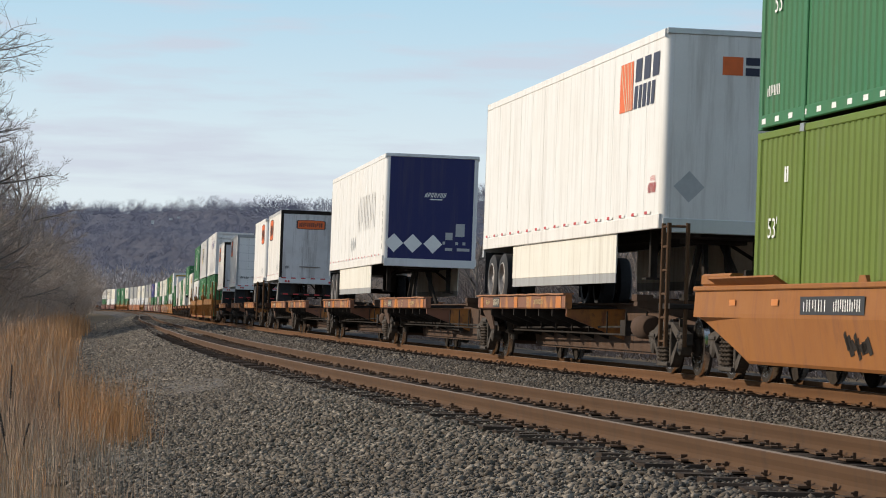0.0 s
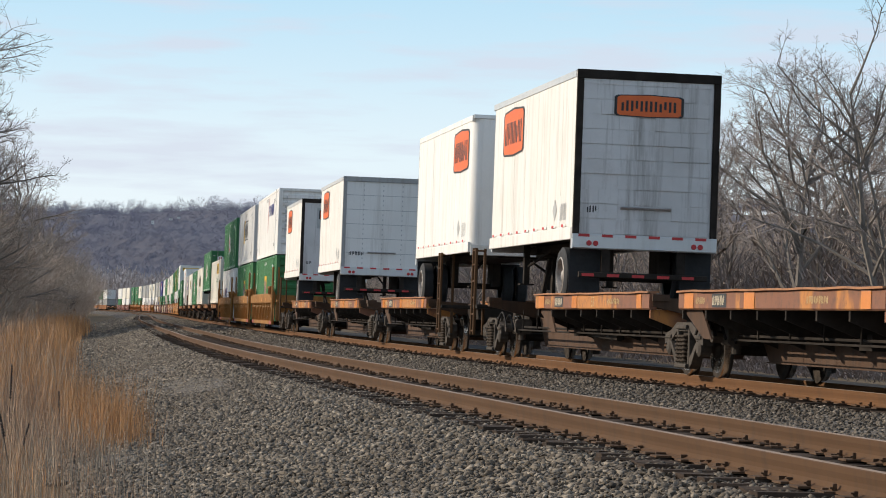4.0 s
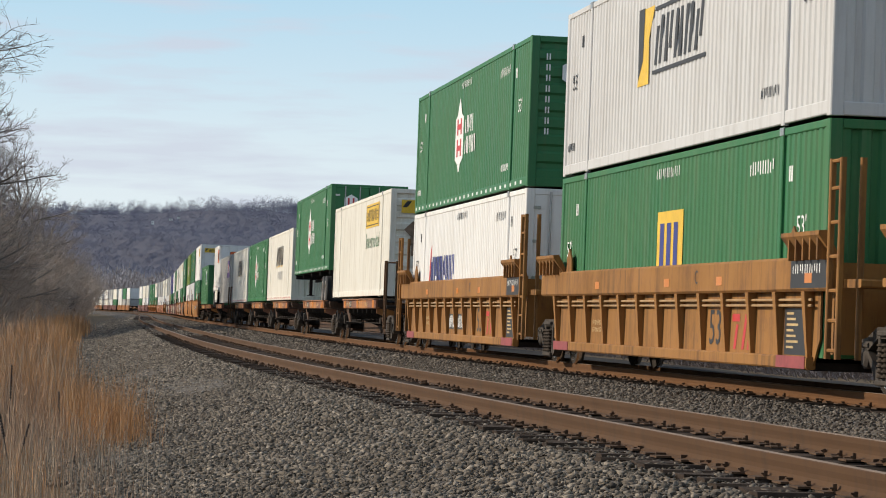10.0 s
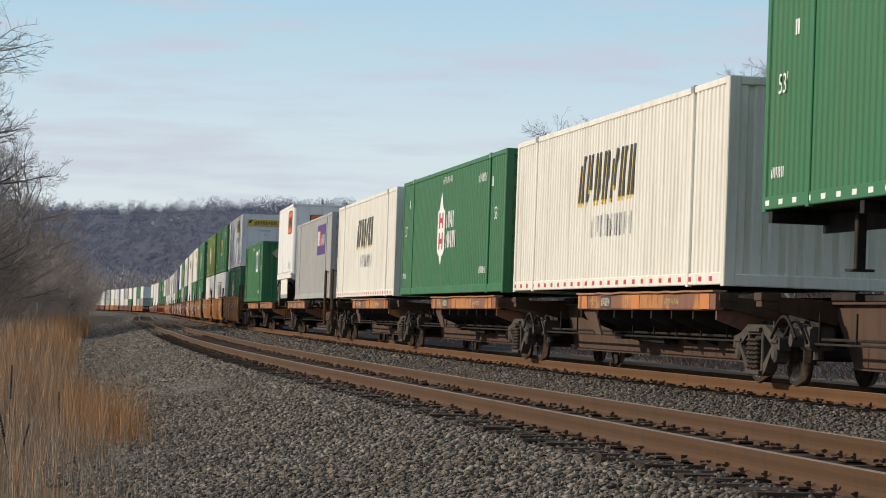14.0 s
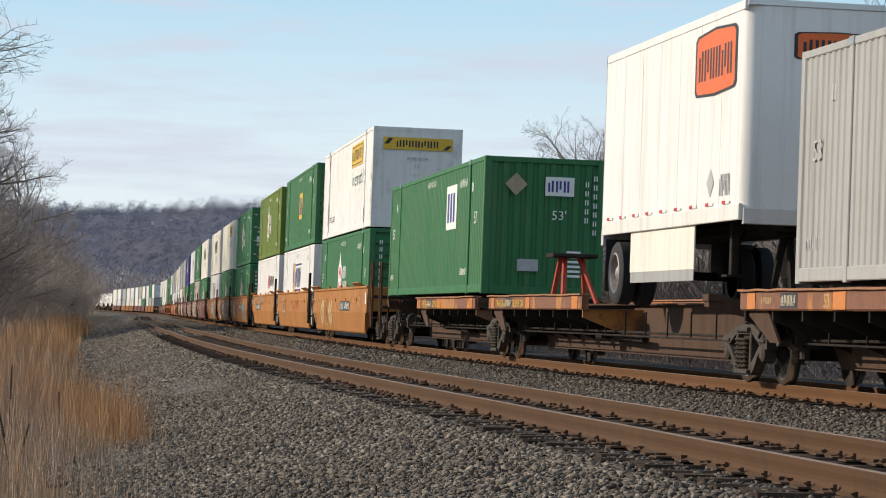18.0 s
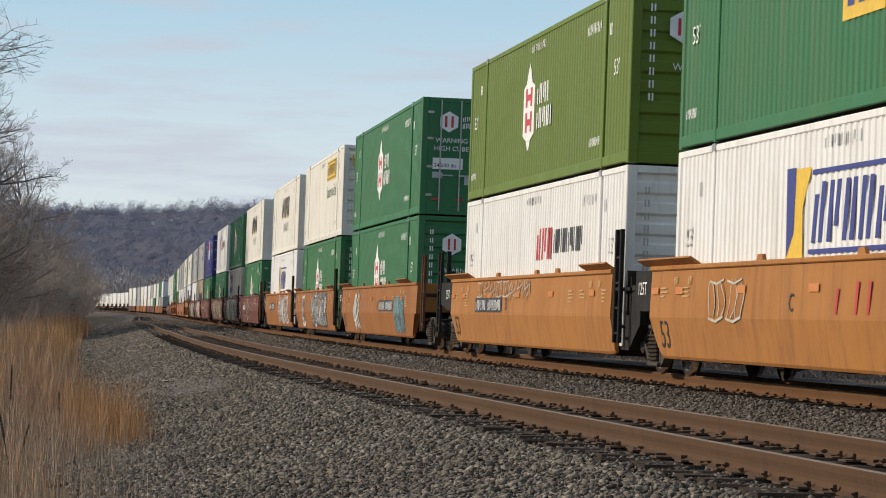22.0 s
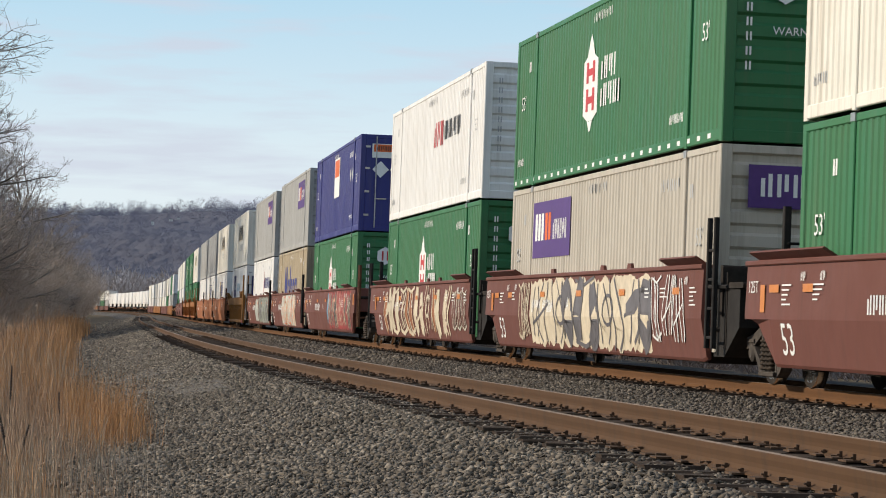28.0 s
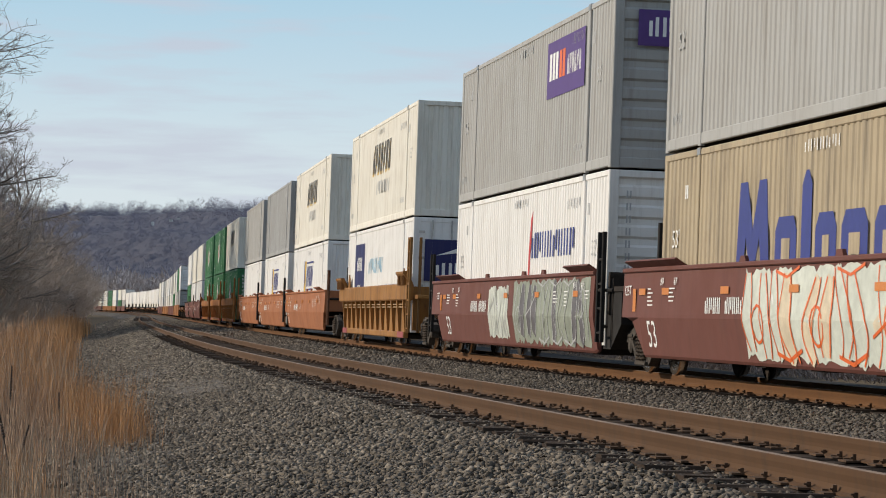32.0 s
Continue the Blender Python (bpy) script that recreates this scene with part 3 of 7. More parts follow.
def m_tower(c, a=-1.0, z=1.5, word=True):
    """A white tower shape with a red ladder, and a block of white strokes."""
    flat("side_mark", [[(a - .58, z - .5), (a - .2, z - .62), (a + .2, z - .62), (a + .58, z - .5), (a + .58, z + .42), (a + .3, z + .5), (a + .12, z + .75), (a, z + .88), (a - .12, z + .75), (a - .3, z + .5), (a - .58, z + .42)],
                       [(a - .2, z - .625), (a - .06, z - .8), (a + .06, z - .8), (a + .2, z - .625)]], D_WHITE, c, "L", SO, "white tower-shaped company mark")
    flat("side_mark", [rect(a - .34, a - .16, z - .45, z - .06), rect(a + .16, a + .34, z - .45, z - .06), rect(a - .16, a + .16, z - .32, z - .2), rect(a - .34, a - .16, z + .04, z + .40), rect(a + .16, a + .34, z + .04, z + .40), rect(a - .16, a + .16, z + .16, z + .28)], D_RED, c, "L", SO + .004, "red ladder of bars")
    if word:
        flat("side_mark", bars(a + .85, z + .02, 1.15, .38, 3, .16) + bars(a + .85, z - .44, 1.5, .38, 4, .16), D_WHITE, c, "L", SO, "white lettering shapes")


def m_code(c, top=True, digits=True, material=None):
    """The small lines of figures and the length mark on a flank."""
    m = material or D_WHITE
    flat("lettering", bars(4.5, CH - .54, 1.2, .18, 5) + bars(-.85, CH - .34, 1.5, .15, 6), m, c, "L", SO)
    words("53'", .27, m, c, "L", SO, 6.75, 1.5)
    words("53'", .27, m, c, "L", SO, -7.5, 1.5)
    flat("lettering", bars(6.35, 2.2, .2, .2, 2) + bars(-6.8, 2.2, .2, .2, 2) + bars(4.9, .42, .9, .14, 6) + bars(-7.7, .42, .6, .14, 4), m, c, "L", SO)


def m_end_code(c, material=None, off=EO):
    m = material or D_WHITE
    flat("lettering", [rect(x, x + .028, z, z + .12) for z in np.arange(1.0, 2.6, .205) for x in (-1.0, -.945)], m, c, "F", off + .02)


def m_hex(c, warn=True):
    hexa = [(-.45 + .27 * math.cos(radians(a)), 2.2 + .27 * math.sin(radians(a))) for a in range(30, 390, 60)]
    flat("end_mark", [hexa], D_WHITE, c, "F", EO + .03, "white hexagonal company mark")
    flat("end_mark", [rect(-.55, -.5, 2.06, 2.34), rect(-.40, -.35, 2.06, 2.34)], D_RED, c, "F", EO + .034)
    flat("end_mark", bars(.0, 2.24, .42, .14, 3) + bars(.0, 2.05, .6, .16, 5), D_WHITE, c, "F", EO + .03)
    if warn:
        words("WARNING HIGH CUBE", .12, D_WHITE, c, "F", EO + .03, -.62, 1.5, "warning_lettering")


def m_door_marks(c):
    hexa = [(-.62 + .26 * math.cos(radians(a)), 2.3 + .26 * math.sin(radians(a))) for a in range(30, 390, 60)]
    flat("end_mark", [hexa], D_WHITE, c, "F", EO + .012, "white hexagonal company mark")
    flat("end_mark", [rect(-.73, -.67, 2.16, 2.44), rect(-.57, -.51, 2.16, 2.44)], D_RED, c, "F", EO + .016)
    flat("end_mark", bars(-.28, 2.32, .3, .12, 3) + bars(-.28, 2.14, .42, .14, 5), D_WHITE, c, "F", EO + .012)
    words("WARNING", .12, D_WHITE, c, "F", EO + .012, -.95, 1.78, "warning_lettering")
    words("HIGH CUBE", .12, D_WHITE, c, "F", EO + .012, -.98, 1.58, "warning_lettering")
    flat("label_plate", [rect(-1.0, -.25, 1.12, 1.4)], D_WHITE, c, "F", EO + .012, "white weight-limit plate")
    words("24,000 lbs", .1, D_BLACK, c, "F", EO + .016, -.97, 1.17, "weight_lettering")
    flat("label_plate", [rect(-1.0, -.75, .9, 1.05), rect(-.2, .02, .75, .98)], D_GREY, c, "F", EO + .012)
    flat("end_mark", bars(.3, 2.2, .6, .16, 5) + bars(.3, 1.98, .6, .16, 5) + [rect(.3, .8, z, z + .05) for z in (1.7, 1.6, 1.5, 1.4, 1.3)], D_WHITE, c, "F", EO + .012)
    flat("reflector", [rect(-1.0, -.8, .35, .4), rect(-.4, -.2, .35, .4), rect(.3, .5, .35, .4)], D_RED, c, "F", EO + .012)


def m_panel(c, a, z, w, h, back, strokes, n=3):
    flat("side_mark", [rect(a - w / 2, a + w / 2, z - h / 2, z + h / 2)], back, c, "L", SO, "square company panel")
    flat("side_mark", bars(a - w * .38, z - h * .34, w * .8, h * .66, n, .4), strokes, c, "L", SO + .004)


def m_swift(c, a=-2.05, z=1.5, tint=None, w=4.5, h=.8, badge=False):
    if badge:
        a, z = a - .35, z + .25
        flat("side_mark", [[(a, z - .6), (a + .75, z - .6), (a + .7, z + .1), (a + 1.05, z + .6), (a + .25, z + .6), (a + .1, z + .1)]], D_YELLOW, c, "L", SO, "yellow swirl of a company mark")
        flat("side_mark", [[(a + .05, z - .5), (a + .35, z - .2), (a + .4, z + .62), (a, z + .62)], rect(a + 1.1, a + 4.4, z + .5, z + .56), rect(a + 1.0, a + 4.3, z - .48, z - .42)], tint or D_BLUE, c, "L", SO + .004)
        flat("side_mark", bars(a + 1.1, z - .34, 3.1, .74, 5, .3, .12), tint or D_BLUE, c, "L", SO, "dark slanted lettering shapes")
        return
    flat("side_mark", bars(a - .05, z - .07, w, h, 7, .45, .18), tint or D_YELLOW, c, "L", SO)
    flat("side_mark", bars(a, z, w, h, 7, .38, .18), D_BLACK, c, "L", SO + .004, "black slanted lettering shapes")
    flat("side_mark", bars(a + 1.15, z - .62, w * .72, .36, 9, .45), D_GREY, c, "L", SO, "thin grey lettering shapes")


def m_two_rows(c, a, z, first, second, w=2.6, h=.5):
    flat("side_mark", bars(a, z, w, h, 8, .3), first, c, "L", SO, "company lettering shapes")
    if second:
        flat("side_mark", [[(a - .35, z - .75), (a - .2, z - .75), (a - .12, z + .1), (a + .05, z + .9), (a - .15, z + .75), (a - .3, z + .1)]], second, c, "L", SO)


def m_reflectors(c, material, n=26):
    flat("reflector", [rect(-7.9 + i * 15.8 / n, -7.9 + i * 15.8 / n + .18, .07, .14) for i in range(n)], material, c, "L", CW + .003, "row of small reflector marks")


def m_fedex(c, a=3.85, z=2.06):
    flat("side_mark", [rect(a - 1.75, a + 1.75, z - .52, z + .52)], D_PURPLE, c, "L", SO, "purple company panel")
    flat("side_mark", bars(a - 1.5, z - .2, .9, .5, 3, .3), D_WHITE, c, "L", SO + .004)
    flat("side_mark", bars(a - .55, z - .2, .6, .5, 2, .25), D_ORANGE, c, "L", SO + .004)
    flat("side_mark", bars(a + .2, z - .2, 1.3, .36, 6, .4), D_WHITE, c, "L", SO + .004)
    flat("end_mark", [rect(-.9, .9, 2.02, 2.62)], D_PURPLE, c, "F", EO + .03, "purple company panel")
    flat("end_mark", bars(-.72, 2.18, .7, .32, 3, .3), D_WHITE, c, "F", EO + .034)
    flat("end_mark", bars(.04, 2.18, .5, .32, 2, .3), D_ORANGE, c, "F", EO + .034)


def m_jb(c, side=True):
    if side:
        flat("side_mark", [rect(1.75, 5.2, 1.98, 2.66)], D_YELLOW, c, "L", SO, "yellow company panel")
        flat("side_mark", bars(2.3, 2.16, 2.4, .34, 6, .22), D_BLACK, c, "L", SO + .004)
        flat("side_mark", [rect(1.86, 5.09, z, z + .025) for z in (2.04, 2.575)] + [rect(a, a + .05, 2.04, 2.6) for a in (1.86, 5.04)] + [rect(1.95, 2.2, z, z + .03) for z in (2.2, 2.3, 2.4)] + [rect(4.75, 5.0, z, z + .03) for z in (2.2, 2.3, 2.4)], D_BLACK, c, "L", SO + .004, "thin black border")
        words("Intermodal", .44, GREEN, c, "L", SO + .002, 1.9, 1.4, spread=1.32)
    flat("end_mark", [rect(-1.0, 1.0, 2.25, 2.6)], D_YELLOW, c, "F", EO + .03, "yellow company panel with black strokes")
    flat("end_mark", bars(-.62, 2.32, 1.25, .2, 7, .25) + [[(-.98, 2.4), (-.85, 2.57), (-.72, 2.57), (-.85, 2.4)], [(.98, 2.4), (.85, 2.27), (.72, 2.27), (.85, 2.4)]], D_BLACK, c, "F", EO + .034)
    flat("end_mark", bars(-.3, 1.95, .62, .09, 9, .3), D_GREY, c, "F", EO + .034)
    words("53'", .12, D_GREY, c, "F", EO + .034, -.1, 1.72)


# ---------------------------------------------------------------- wheels and trucks
AXLES = []
FRAME = plain("dusty_cast_steel", (0.066, 0.053, 0.042), 0.85, 0.0, 0.45, 6, 0.25)
WR = 0.42
BASE = 0.875


def wheelset_mesh():
    s = Shape()
    for o in (-1, 1):
        prof = [(o * .69, .13), (o * .695, WR - .1), (o * .685, WR - .06), (o * .685, WR + .027), (o * .715, WR + .02), (o * .725, WR), (o * .81, WR - .006), (o * .815, WR - .06), (o * .785, WR - .11), (o * .775, .15), (o * .85, .12), (o * .87, .09)]
        s.lathe(prof, 0, (0, 0, 0), 28)
    s.rod((-.7, 0, 0), (.7, 0, 0), .085, 10)
    s.rod((-1.0, 0, 0), (1.0, 0, 0), .07, 8)
    for o in (-1, 1):          # cap bolts of the journal ends show the turning
        for k in range(3):
            a = 2 * math.pi * k / 3
            s.lathe([(o * 1.0, .025), (o * 1.03, .025)], 0, (0, .05 * math.cos(a), .05 * math.sin(a)), 6)
    return s.mesh("wheelset", GREASE, True)


def tread_mesh(o):
    s = Shape()
    s.lathe([(o * .724, WR + .0015), (o * .81, WR - .004)], 0, (0, 0, 0), 32)
    me = s.mesh("wheel_tread", TREAD, True)
    return me


def side_frame_mesh(o):
    """A cast truck side frame: arched top member, two columns, slanted ties and a spring seat, open between them."""
    s = Shape()
    x0, x1 = sorted((o * .95, o * 1.1))
    z = WR

    def bar(ring):
        s.prism(ring[::-1], 0, x0, x1)
    bar([(-1.12, z + .04), (-1.11, z + .2), (-.78, z + .25), (-.42, z + .37), (.42, z + .37), (.78, z + .25), (1.11, z + .2), (1.12, z + .04), (.74, z + .1), (.40, z + .24), (-.40, z + .24), (-.74, z + .1)])
    bar([(-.86, z + .13), (-.74, z + .09), (-.30, z - .20), (-.34, z - .31), (-.48, z - .24)][::-1])
    bar([(.86, z + .13), (.74, z + .09), (.30, z - .20), (.34, z - .31), (.48, z - .24)])
    bar([(-.38, z - .22), (.38, z - .22), (.36, z - .31), (-.36, z - .31)][::-1])
    for y in (-.37, .29):
        s.soft(x0 - .01, x1 + .01, y, y + .08, z - .24, z + .28, .012)
    for y in (-BASE, BASE):
        s.lathe([(o * .93, .125), (o * 1.09, .125), (o * 1.12, .075)], 0, (0, y, z), 14)
        s.soft(*sorted((o * .96, o * 1.12)), y - .16, y + .16, z + .12, z + .19, .02)
    s.soft(*sorted((o * 1.1, o * 1.15)), -.34, .34, z - .3, z - .24, .012)
    s.soft(*sorted((o * 1.1, o * 1.15)), -.3, .3, z + .27, z + .33, .012)
    s.rod((o * 1.02, -.62, z + .3), (o * 1.02, -.62, z + .42), .03)
    s.rod((o * .8, -.55, z - .1), (o * .8, .55, z - .1), .025)
    return s.mesh("side_frame", FRAME)


def springs_mesh(o):
    s = Shape()
    for y in (-.17, 0, .17):
        pr = []
        for i in range(7):
            a = -.22 + i * .06
            pr += [(a, .038), (a + .015, .066), (a + .03, .066), (a + .045, .038)]
        s.lathe(pr, 2, (o * 1.12, y, WR), 10)
    return s.mesh("spring_nest", SPRING, True)


def truck(parent, y, live):
    """A two-axle truck under a car: bolster, side frames, springs, wheelsets."""
    t = part("truck", kept("bolster", lambda: Shape().soft(-1.05, 1.05, -.2, .2, WR - .02, WR + .34, .04).mesh("truck", GREASE)), GREASE, parent)
    t.location = (0, y, 0)
    for o in (-1, 1):
        part("side_frame", kept(("sf", o), lambda: side_frame_mesh(o)), FRAME, t)
        part("spring_nest", kept(("sp", o), lambda: springs_mesh(o)), SPRING, t)
    for ya in (-BASE, BASE):
        w = part("wheelset", kept("wheelset", wheelset_mesh), GREASE, t)
        w.location = (0, ya, WR)
        for o in (-1, 1):
            tr = part("wheel_tread", kept(("tread", o), lambda: tread_mesh(o)), TREAD, t, "worn bright tread")
            tr.location = (0, ya, WR)
        if live:
            AXLES.append(w)
    return t


def turn_axle(w):
    """The wheels roll with the train."""
    home = w.location.copy()
    rows = []
    for k in range(0, 961):
        t = k / 30
        a = (along(t) - along(0)) / WR
        rows.append((t, Matrix.Translation(home) @ Matrix.Rotation(a, 4, "X")))
    walk(w, rows)


# ---------------------------------------------------------------- well cars
RUST_LADDER = plain("rusty_ladder_paint", (0.12, 0.05, 0.024), .8, 0, .45, 5, .2)


def well_smooth(mat, label, ends=(False, True), live=True, last=False):
    """A well-car unit with smooth folded side sheets. Its container lies from -8.07 to 8.07 m."""
    c = new("well_car")
    z0, zm, z1 = .26, .86, 1.22 if last == "plates" else 1.55
    dark = mat in (ORANGE_CAR, CLEAN_CAR) and last != "plates"
    y0 = -9.5 if ends[0] else -7.9
    y1 = 8.87 if dark else 10.5 if last else 9.88
    front = ((y0, .45), (y0 + .25, .45), (y0 + 1.3, 0)) if ends[0] else ((y0, .03), (y0 + .2, 0), (y0 + 1.0, 0))
    rear = ((y1 - .45, 0), (y1 - .2, .1), (y1, .2)) if dark else ((y1 - (2.5 if last == "plates" else 1.15), 0), (y1 - .3, .4), (y1, .45))
    build = (mat.name, ends[0], y1)
    for o in (-1, 1):
        sec = [(o * 1.44, z1), (o * 1.46, zm + .05), (o * 1.46, zm), (o * 1.36, z0 + .04), (o * 1.33, z0), (o * 1.29, z0), (o * 1.32, zm), (o * 1.33, z1)]
        s = Shape()
        vs, n = [], len(sec)
        for y, lo in front + rear:
            for x, z in sec:
                zz = z if z > zm - .01 else z + (zm - z) * (lo / .45)
                vs.append((x, y, zz))
        fs = []
        for j in range(5):
            fs += [(j * n + i, j * n + (i + 1) % n, (j + 1) * n + (i + 1) % n, (j + 1) * n + i) for i in range(n)]
        s.add(vs, fs + [tuple(range(n - 1, -1, -1)), tuple(range(5 * n, 6 * n))])
        part("side_sheet", kept(("sheet", build, o), lambda: s.mesh("side_sheet", mat)), mat, c)
        part("top_chord", kept(("chord", build, o), lambda: Shape().soft(min(o * 1.31, o * 1.475), max(o * 1.31, o * 1.475), y0, y1, z1, z1 + .07, .015).mesh("top_chord", mat)), mat, c)
        for ya, yb in ((-7.75, -5.6), (6.3, 9.45)):
            part("container_guide", kept(("guide", build, o, ya > 0), lambda: Shape().prism([(o * 1.33, z1 + .07), (o * 1.40, z1 + .07), (o * 1.55, z1 + .16), (o * 1.52, z1 + .185)][::-o], 1, ya, yb).mesh("container_guide", mat)), mat, c)
        for ya in (-3.2, -1.2, 3.0):
            part("lifting_eye", kept(("eye", mat.name, z1, o, ya), lambda: Shape().prism([(ya - .16, z1 + .07), (ya - .1, z1 + .15), (ya + .1, z1 + .15), (ya + .16, z1 + .07)], 0, min(o * 1.4, o * 1.45), max(o * 1.4, o * 1.45)).mesh("lifting_eye", mat)), mat, c)
    part("well_floor", kept("wfloor", lambda: well_floor()), DARK, c)
    for sgn in (-1, 1):
        part("end_platform", kept(("eplat", sgn), lambda: Shape().soft(-1.3, 1.3, min(sgn * 8.75, sgn * 9.5), max(sgn * 8.75, sgn * 9.5), 1.28, 1.36, .02).box(-.5, .5, min(sgn * 8.4, sgn * 9.95), max(sgn * 8.4, sgn * 9.95), .72, 1.26).box(-1.28, 1.28, min(sgn * 8.5, sgn * 8.6), max(sgn * 8.5, sgn * 8.6), .45, 1.5).mesh("end_platform", DARK)), DARK, c)
        yb, tone = (y0 + .04, mat) if sgn < 0 and ends[0] else (-8.42, DARK) if sgn < 0 else (8.62, mat)
        part("bulkhead", kept(("bulk", tone.name, z1, round(yb, 2)), lambda: Shape().soft(-1.3, 1.3, yb, yb + .12, .9, z1 + .05, .02).mesh("bulkhead", tone)), tone, c)
    if not ends[0]:
        # solid black block stands in for the shade inside the well's front end
        part("draft_sill", kept("dsill", lambda: Shape().prism([(-7.92, .34), (-8.5, .34), (-9.25, .75), (-9.25, 1.27), (-7.92, 1.27)], 0, -1.27, 1.27).mesh("draft_sill", BLACK)), BLACK, c, "black block painted as the shade inside the well end")
    if dark:
        for o in (-1, 1):
            part("end_plate", kept(("eside", o, bool(last)), lambda: Shape().prism([(8.873, .95), (9.5, .95), (10.45 if last else 9.88, 1.08), (10.45 if last else 9.88, 1.56), (8.873, 1.56)], 0, *sorted((o * 1.36, o * 1.445))).mesh("end_plate", BLACK)), BLACK, c, "black end plate with a load figure")
    rail = Shape()
    yl = -10.3 if ends[0] else -8.1
    for x, y in ((-1.42, yl), (-1.42, yl - .36)):
        rail.soft(x - .035, x + .035, y - .035, y + .035, .45, 2.25, .012)
    for z in (.6, 1.0, 1.4, 1.8):
        rail.rod((-1.42, yl, z), (-1.42, yl - .36, z), .022)
    rail.rod((-1.42, yl, 1.3), (-1.3, -8.7, 1.3), .03).rod((-1.42, yl, .7), (-.5, -8.7, .8), .03)
    tint = RUST_LADDER if ends[0] else BLACK
    me = kept(("ladder", tint.name, yl), lambda: rail.mesh("ladder", tint))
    part("ladder", me, tint, c)
    other = part("ladder", me, tint, c)
    other.matrix_local = Matrix.Rotation(math.pi, 4, "Z")
    part("brake_wheel_post", kept("bpost", lambda: Shape().soft(-.72, -.62, -9.35, -9.25, 1.36, 2.4, .01).rod((-.67, -9.38, 1.9), (-.5, -9.38, 1.9), .02).mesh("brake_wheel_post", BLACK)), BLACK, c)
    if last is True:
        tail = part("ladder", me, tint, c)
        tail.matrix_local = Matrix.Translation((0, 2.55, 0)) @ Matrix.Diagonal((1, -1, 1, 1))
    for y in (-9.9,) * ends[0] + (9.9,) * ends[1]:
        truck(c, y, live)
    return tagged(c, label, "railcar", "double-stack well cars")


def well_floor():
    s = Shape()
    for y in np.arange(-7.5, 7.6, 2.5):
        s.box(-1.3, 1.3, y - .25, y + .25, .24, .34)
    s.box(-.15, .15, -8.4, 8.4, .24, .32)
    return s.mesh("well_floor", DARK)


def well_ribbed(mat, label, ends=(False, True), live=True, last=False):
    """A well-car unit with a deep top chord and upright ribs on its side sheets."""
    c = new("well_car")
    y0, y1, z0, z1 = -8.8, 8.8, .25, 1.62
    for o in (-1, 1):
        a, b = sorted((o * 1.33, o * 1.47))
        part("top_chord", kept(("rchord", mat.name, o), lambda: Shape().soft(a, b, y0, y1, 1.2, z1, .03).mesh("top_chord", mat)), mat, c)
        part("side_sheet", kept(("rsheet", mat.name, o), lambda: Shape().prism([(y0 + 1.0, z0 + .05), (y1 - 1.0, z0 + .05), (y1 - .75, .62), (y1 - .75, 1.2), (y0 + .75, 1.2), (y0 + .75, .62)], 0, *sorted((o * 1.31, o * 1.335))).mesh("side_sheet", mat)), mat, c)
        part("bottom_chord", kept(("rbot", mat.name, o), lambda: Shape().soft(*sorted((o * 1.30, o * 1.42)), y0 + 1.0, y1 - 1.0, z0, z0 + .16, .02).mesh("bottom_chord", mat)), mat, c)
        for y in np.linspace(y0 + 1.1, y1 - 1.1, 13):
            r = part("rib", kept(("rib", mat.name, o), lambda: Shape().add([(o * 1.336, -.035, .40), (o * 1.336, .035, .40), (o * 1.39, .035, .40), (o * 1.39, -.035, .40), (o * 1.336, -.075, 1.2), (o * 1.336, .075, 1.2), (o * 1.465, .075, 1.2), (o * 1.465, -.075, 1.2)], [(0, 1, 2, 3), (4, 5, 6, 7), (0, 1, 5, 4), (1, 2, 6, 5), (2, 3, 7, 6), (3, 0, 4, 7)]).mesh("rib", mat)), mat, c)
            r.location = (0, y, 0)
        for z in (1.03, 1.1):
            part("brake_pipe", kept(("rpipe", o, z), lambda: Shape().rod((o * 1.40, y0 + .9, z), (o * 1.40, y1 - .9, z), .017).mesh("brake_pipe", TANPIPE)), TANPIPE, c)
        for sgn in (-1, 1):
            s = Shape()
            ya, yb = sorted((sgn * 7.15, sgn * 8.75))
            s.prism([(o * 1.34, z1), (o * 1.42, z1), (o * 1.60, z1 + .24), (o * 1.60, z1 + .29), (o * 1.50, z1 + .30)][::-o], 1, ya, yb)
            for y in np.arange(ya + .1, yb, .3):
                s.box(*sorted((o * 1.47, o * 1.58)), y, y + .05, z1 - .05, z1 + .22)
            part("container_guide", kept(("rguide", mat.name, o, sgn), lambda: s.mesh("container_guide", mat)), mat, c)
            yk = sgn * 6.9
            part("corner_guide", kept(("rkey", mat.name, o, sgn), lambda: Shape().prism([(yk - .24, z1), (yk + .24, z1), (yk + .2, z1 + .22), (yk, z1 + .4), (yk - .2, z1 + .22)], 0, *sorted((o * 1.34, o * 1.37))).mesh("corner_guide", mat)), mat, c)
            part("end_marker", kept(("rred", o, sgn), lambda: Shape().box(*sorted((o * 1.422, o * 1.43)), *sorted((sgn * 6.5, sgn * 7.75)), z0 + .01, z0 + .16).mesh("end_marker", MAROON)), MAROON, c, "faded red end marker")
    part("well_floor", kept("wfloor", lambda: well_floor()), DARK, c)
    for sgn in (-1, 1):
        part("end_platform", kept(("replat", mat.name, sgn), lambda: Shape().soft(-1.3, 1.3, min(sgn * 8.75, sgn * 9.5), max(sgn * 8.75, sgn * 9.5), 1.24, 1.34, .02).box(-.5, .5, min(sgn * 8.4, sgn * 9.95), max(sgn * 8.4, sgn * 9.95), .72, 1.22).box(-1.28, 1.28, min(sgn * 8.3, sgn * 8.42), max(sgn * 8.3, sgn * 8.42), .45, 1.55).mesh("end_platform", mat)), mat, c)
    s = Shape()
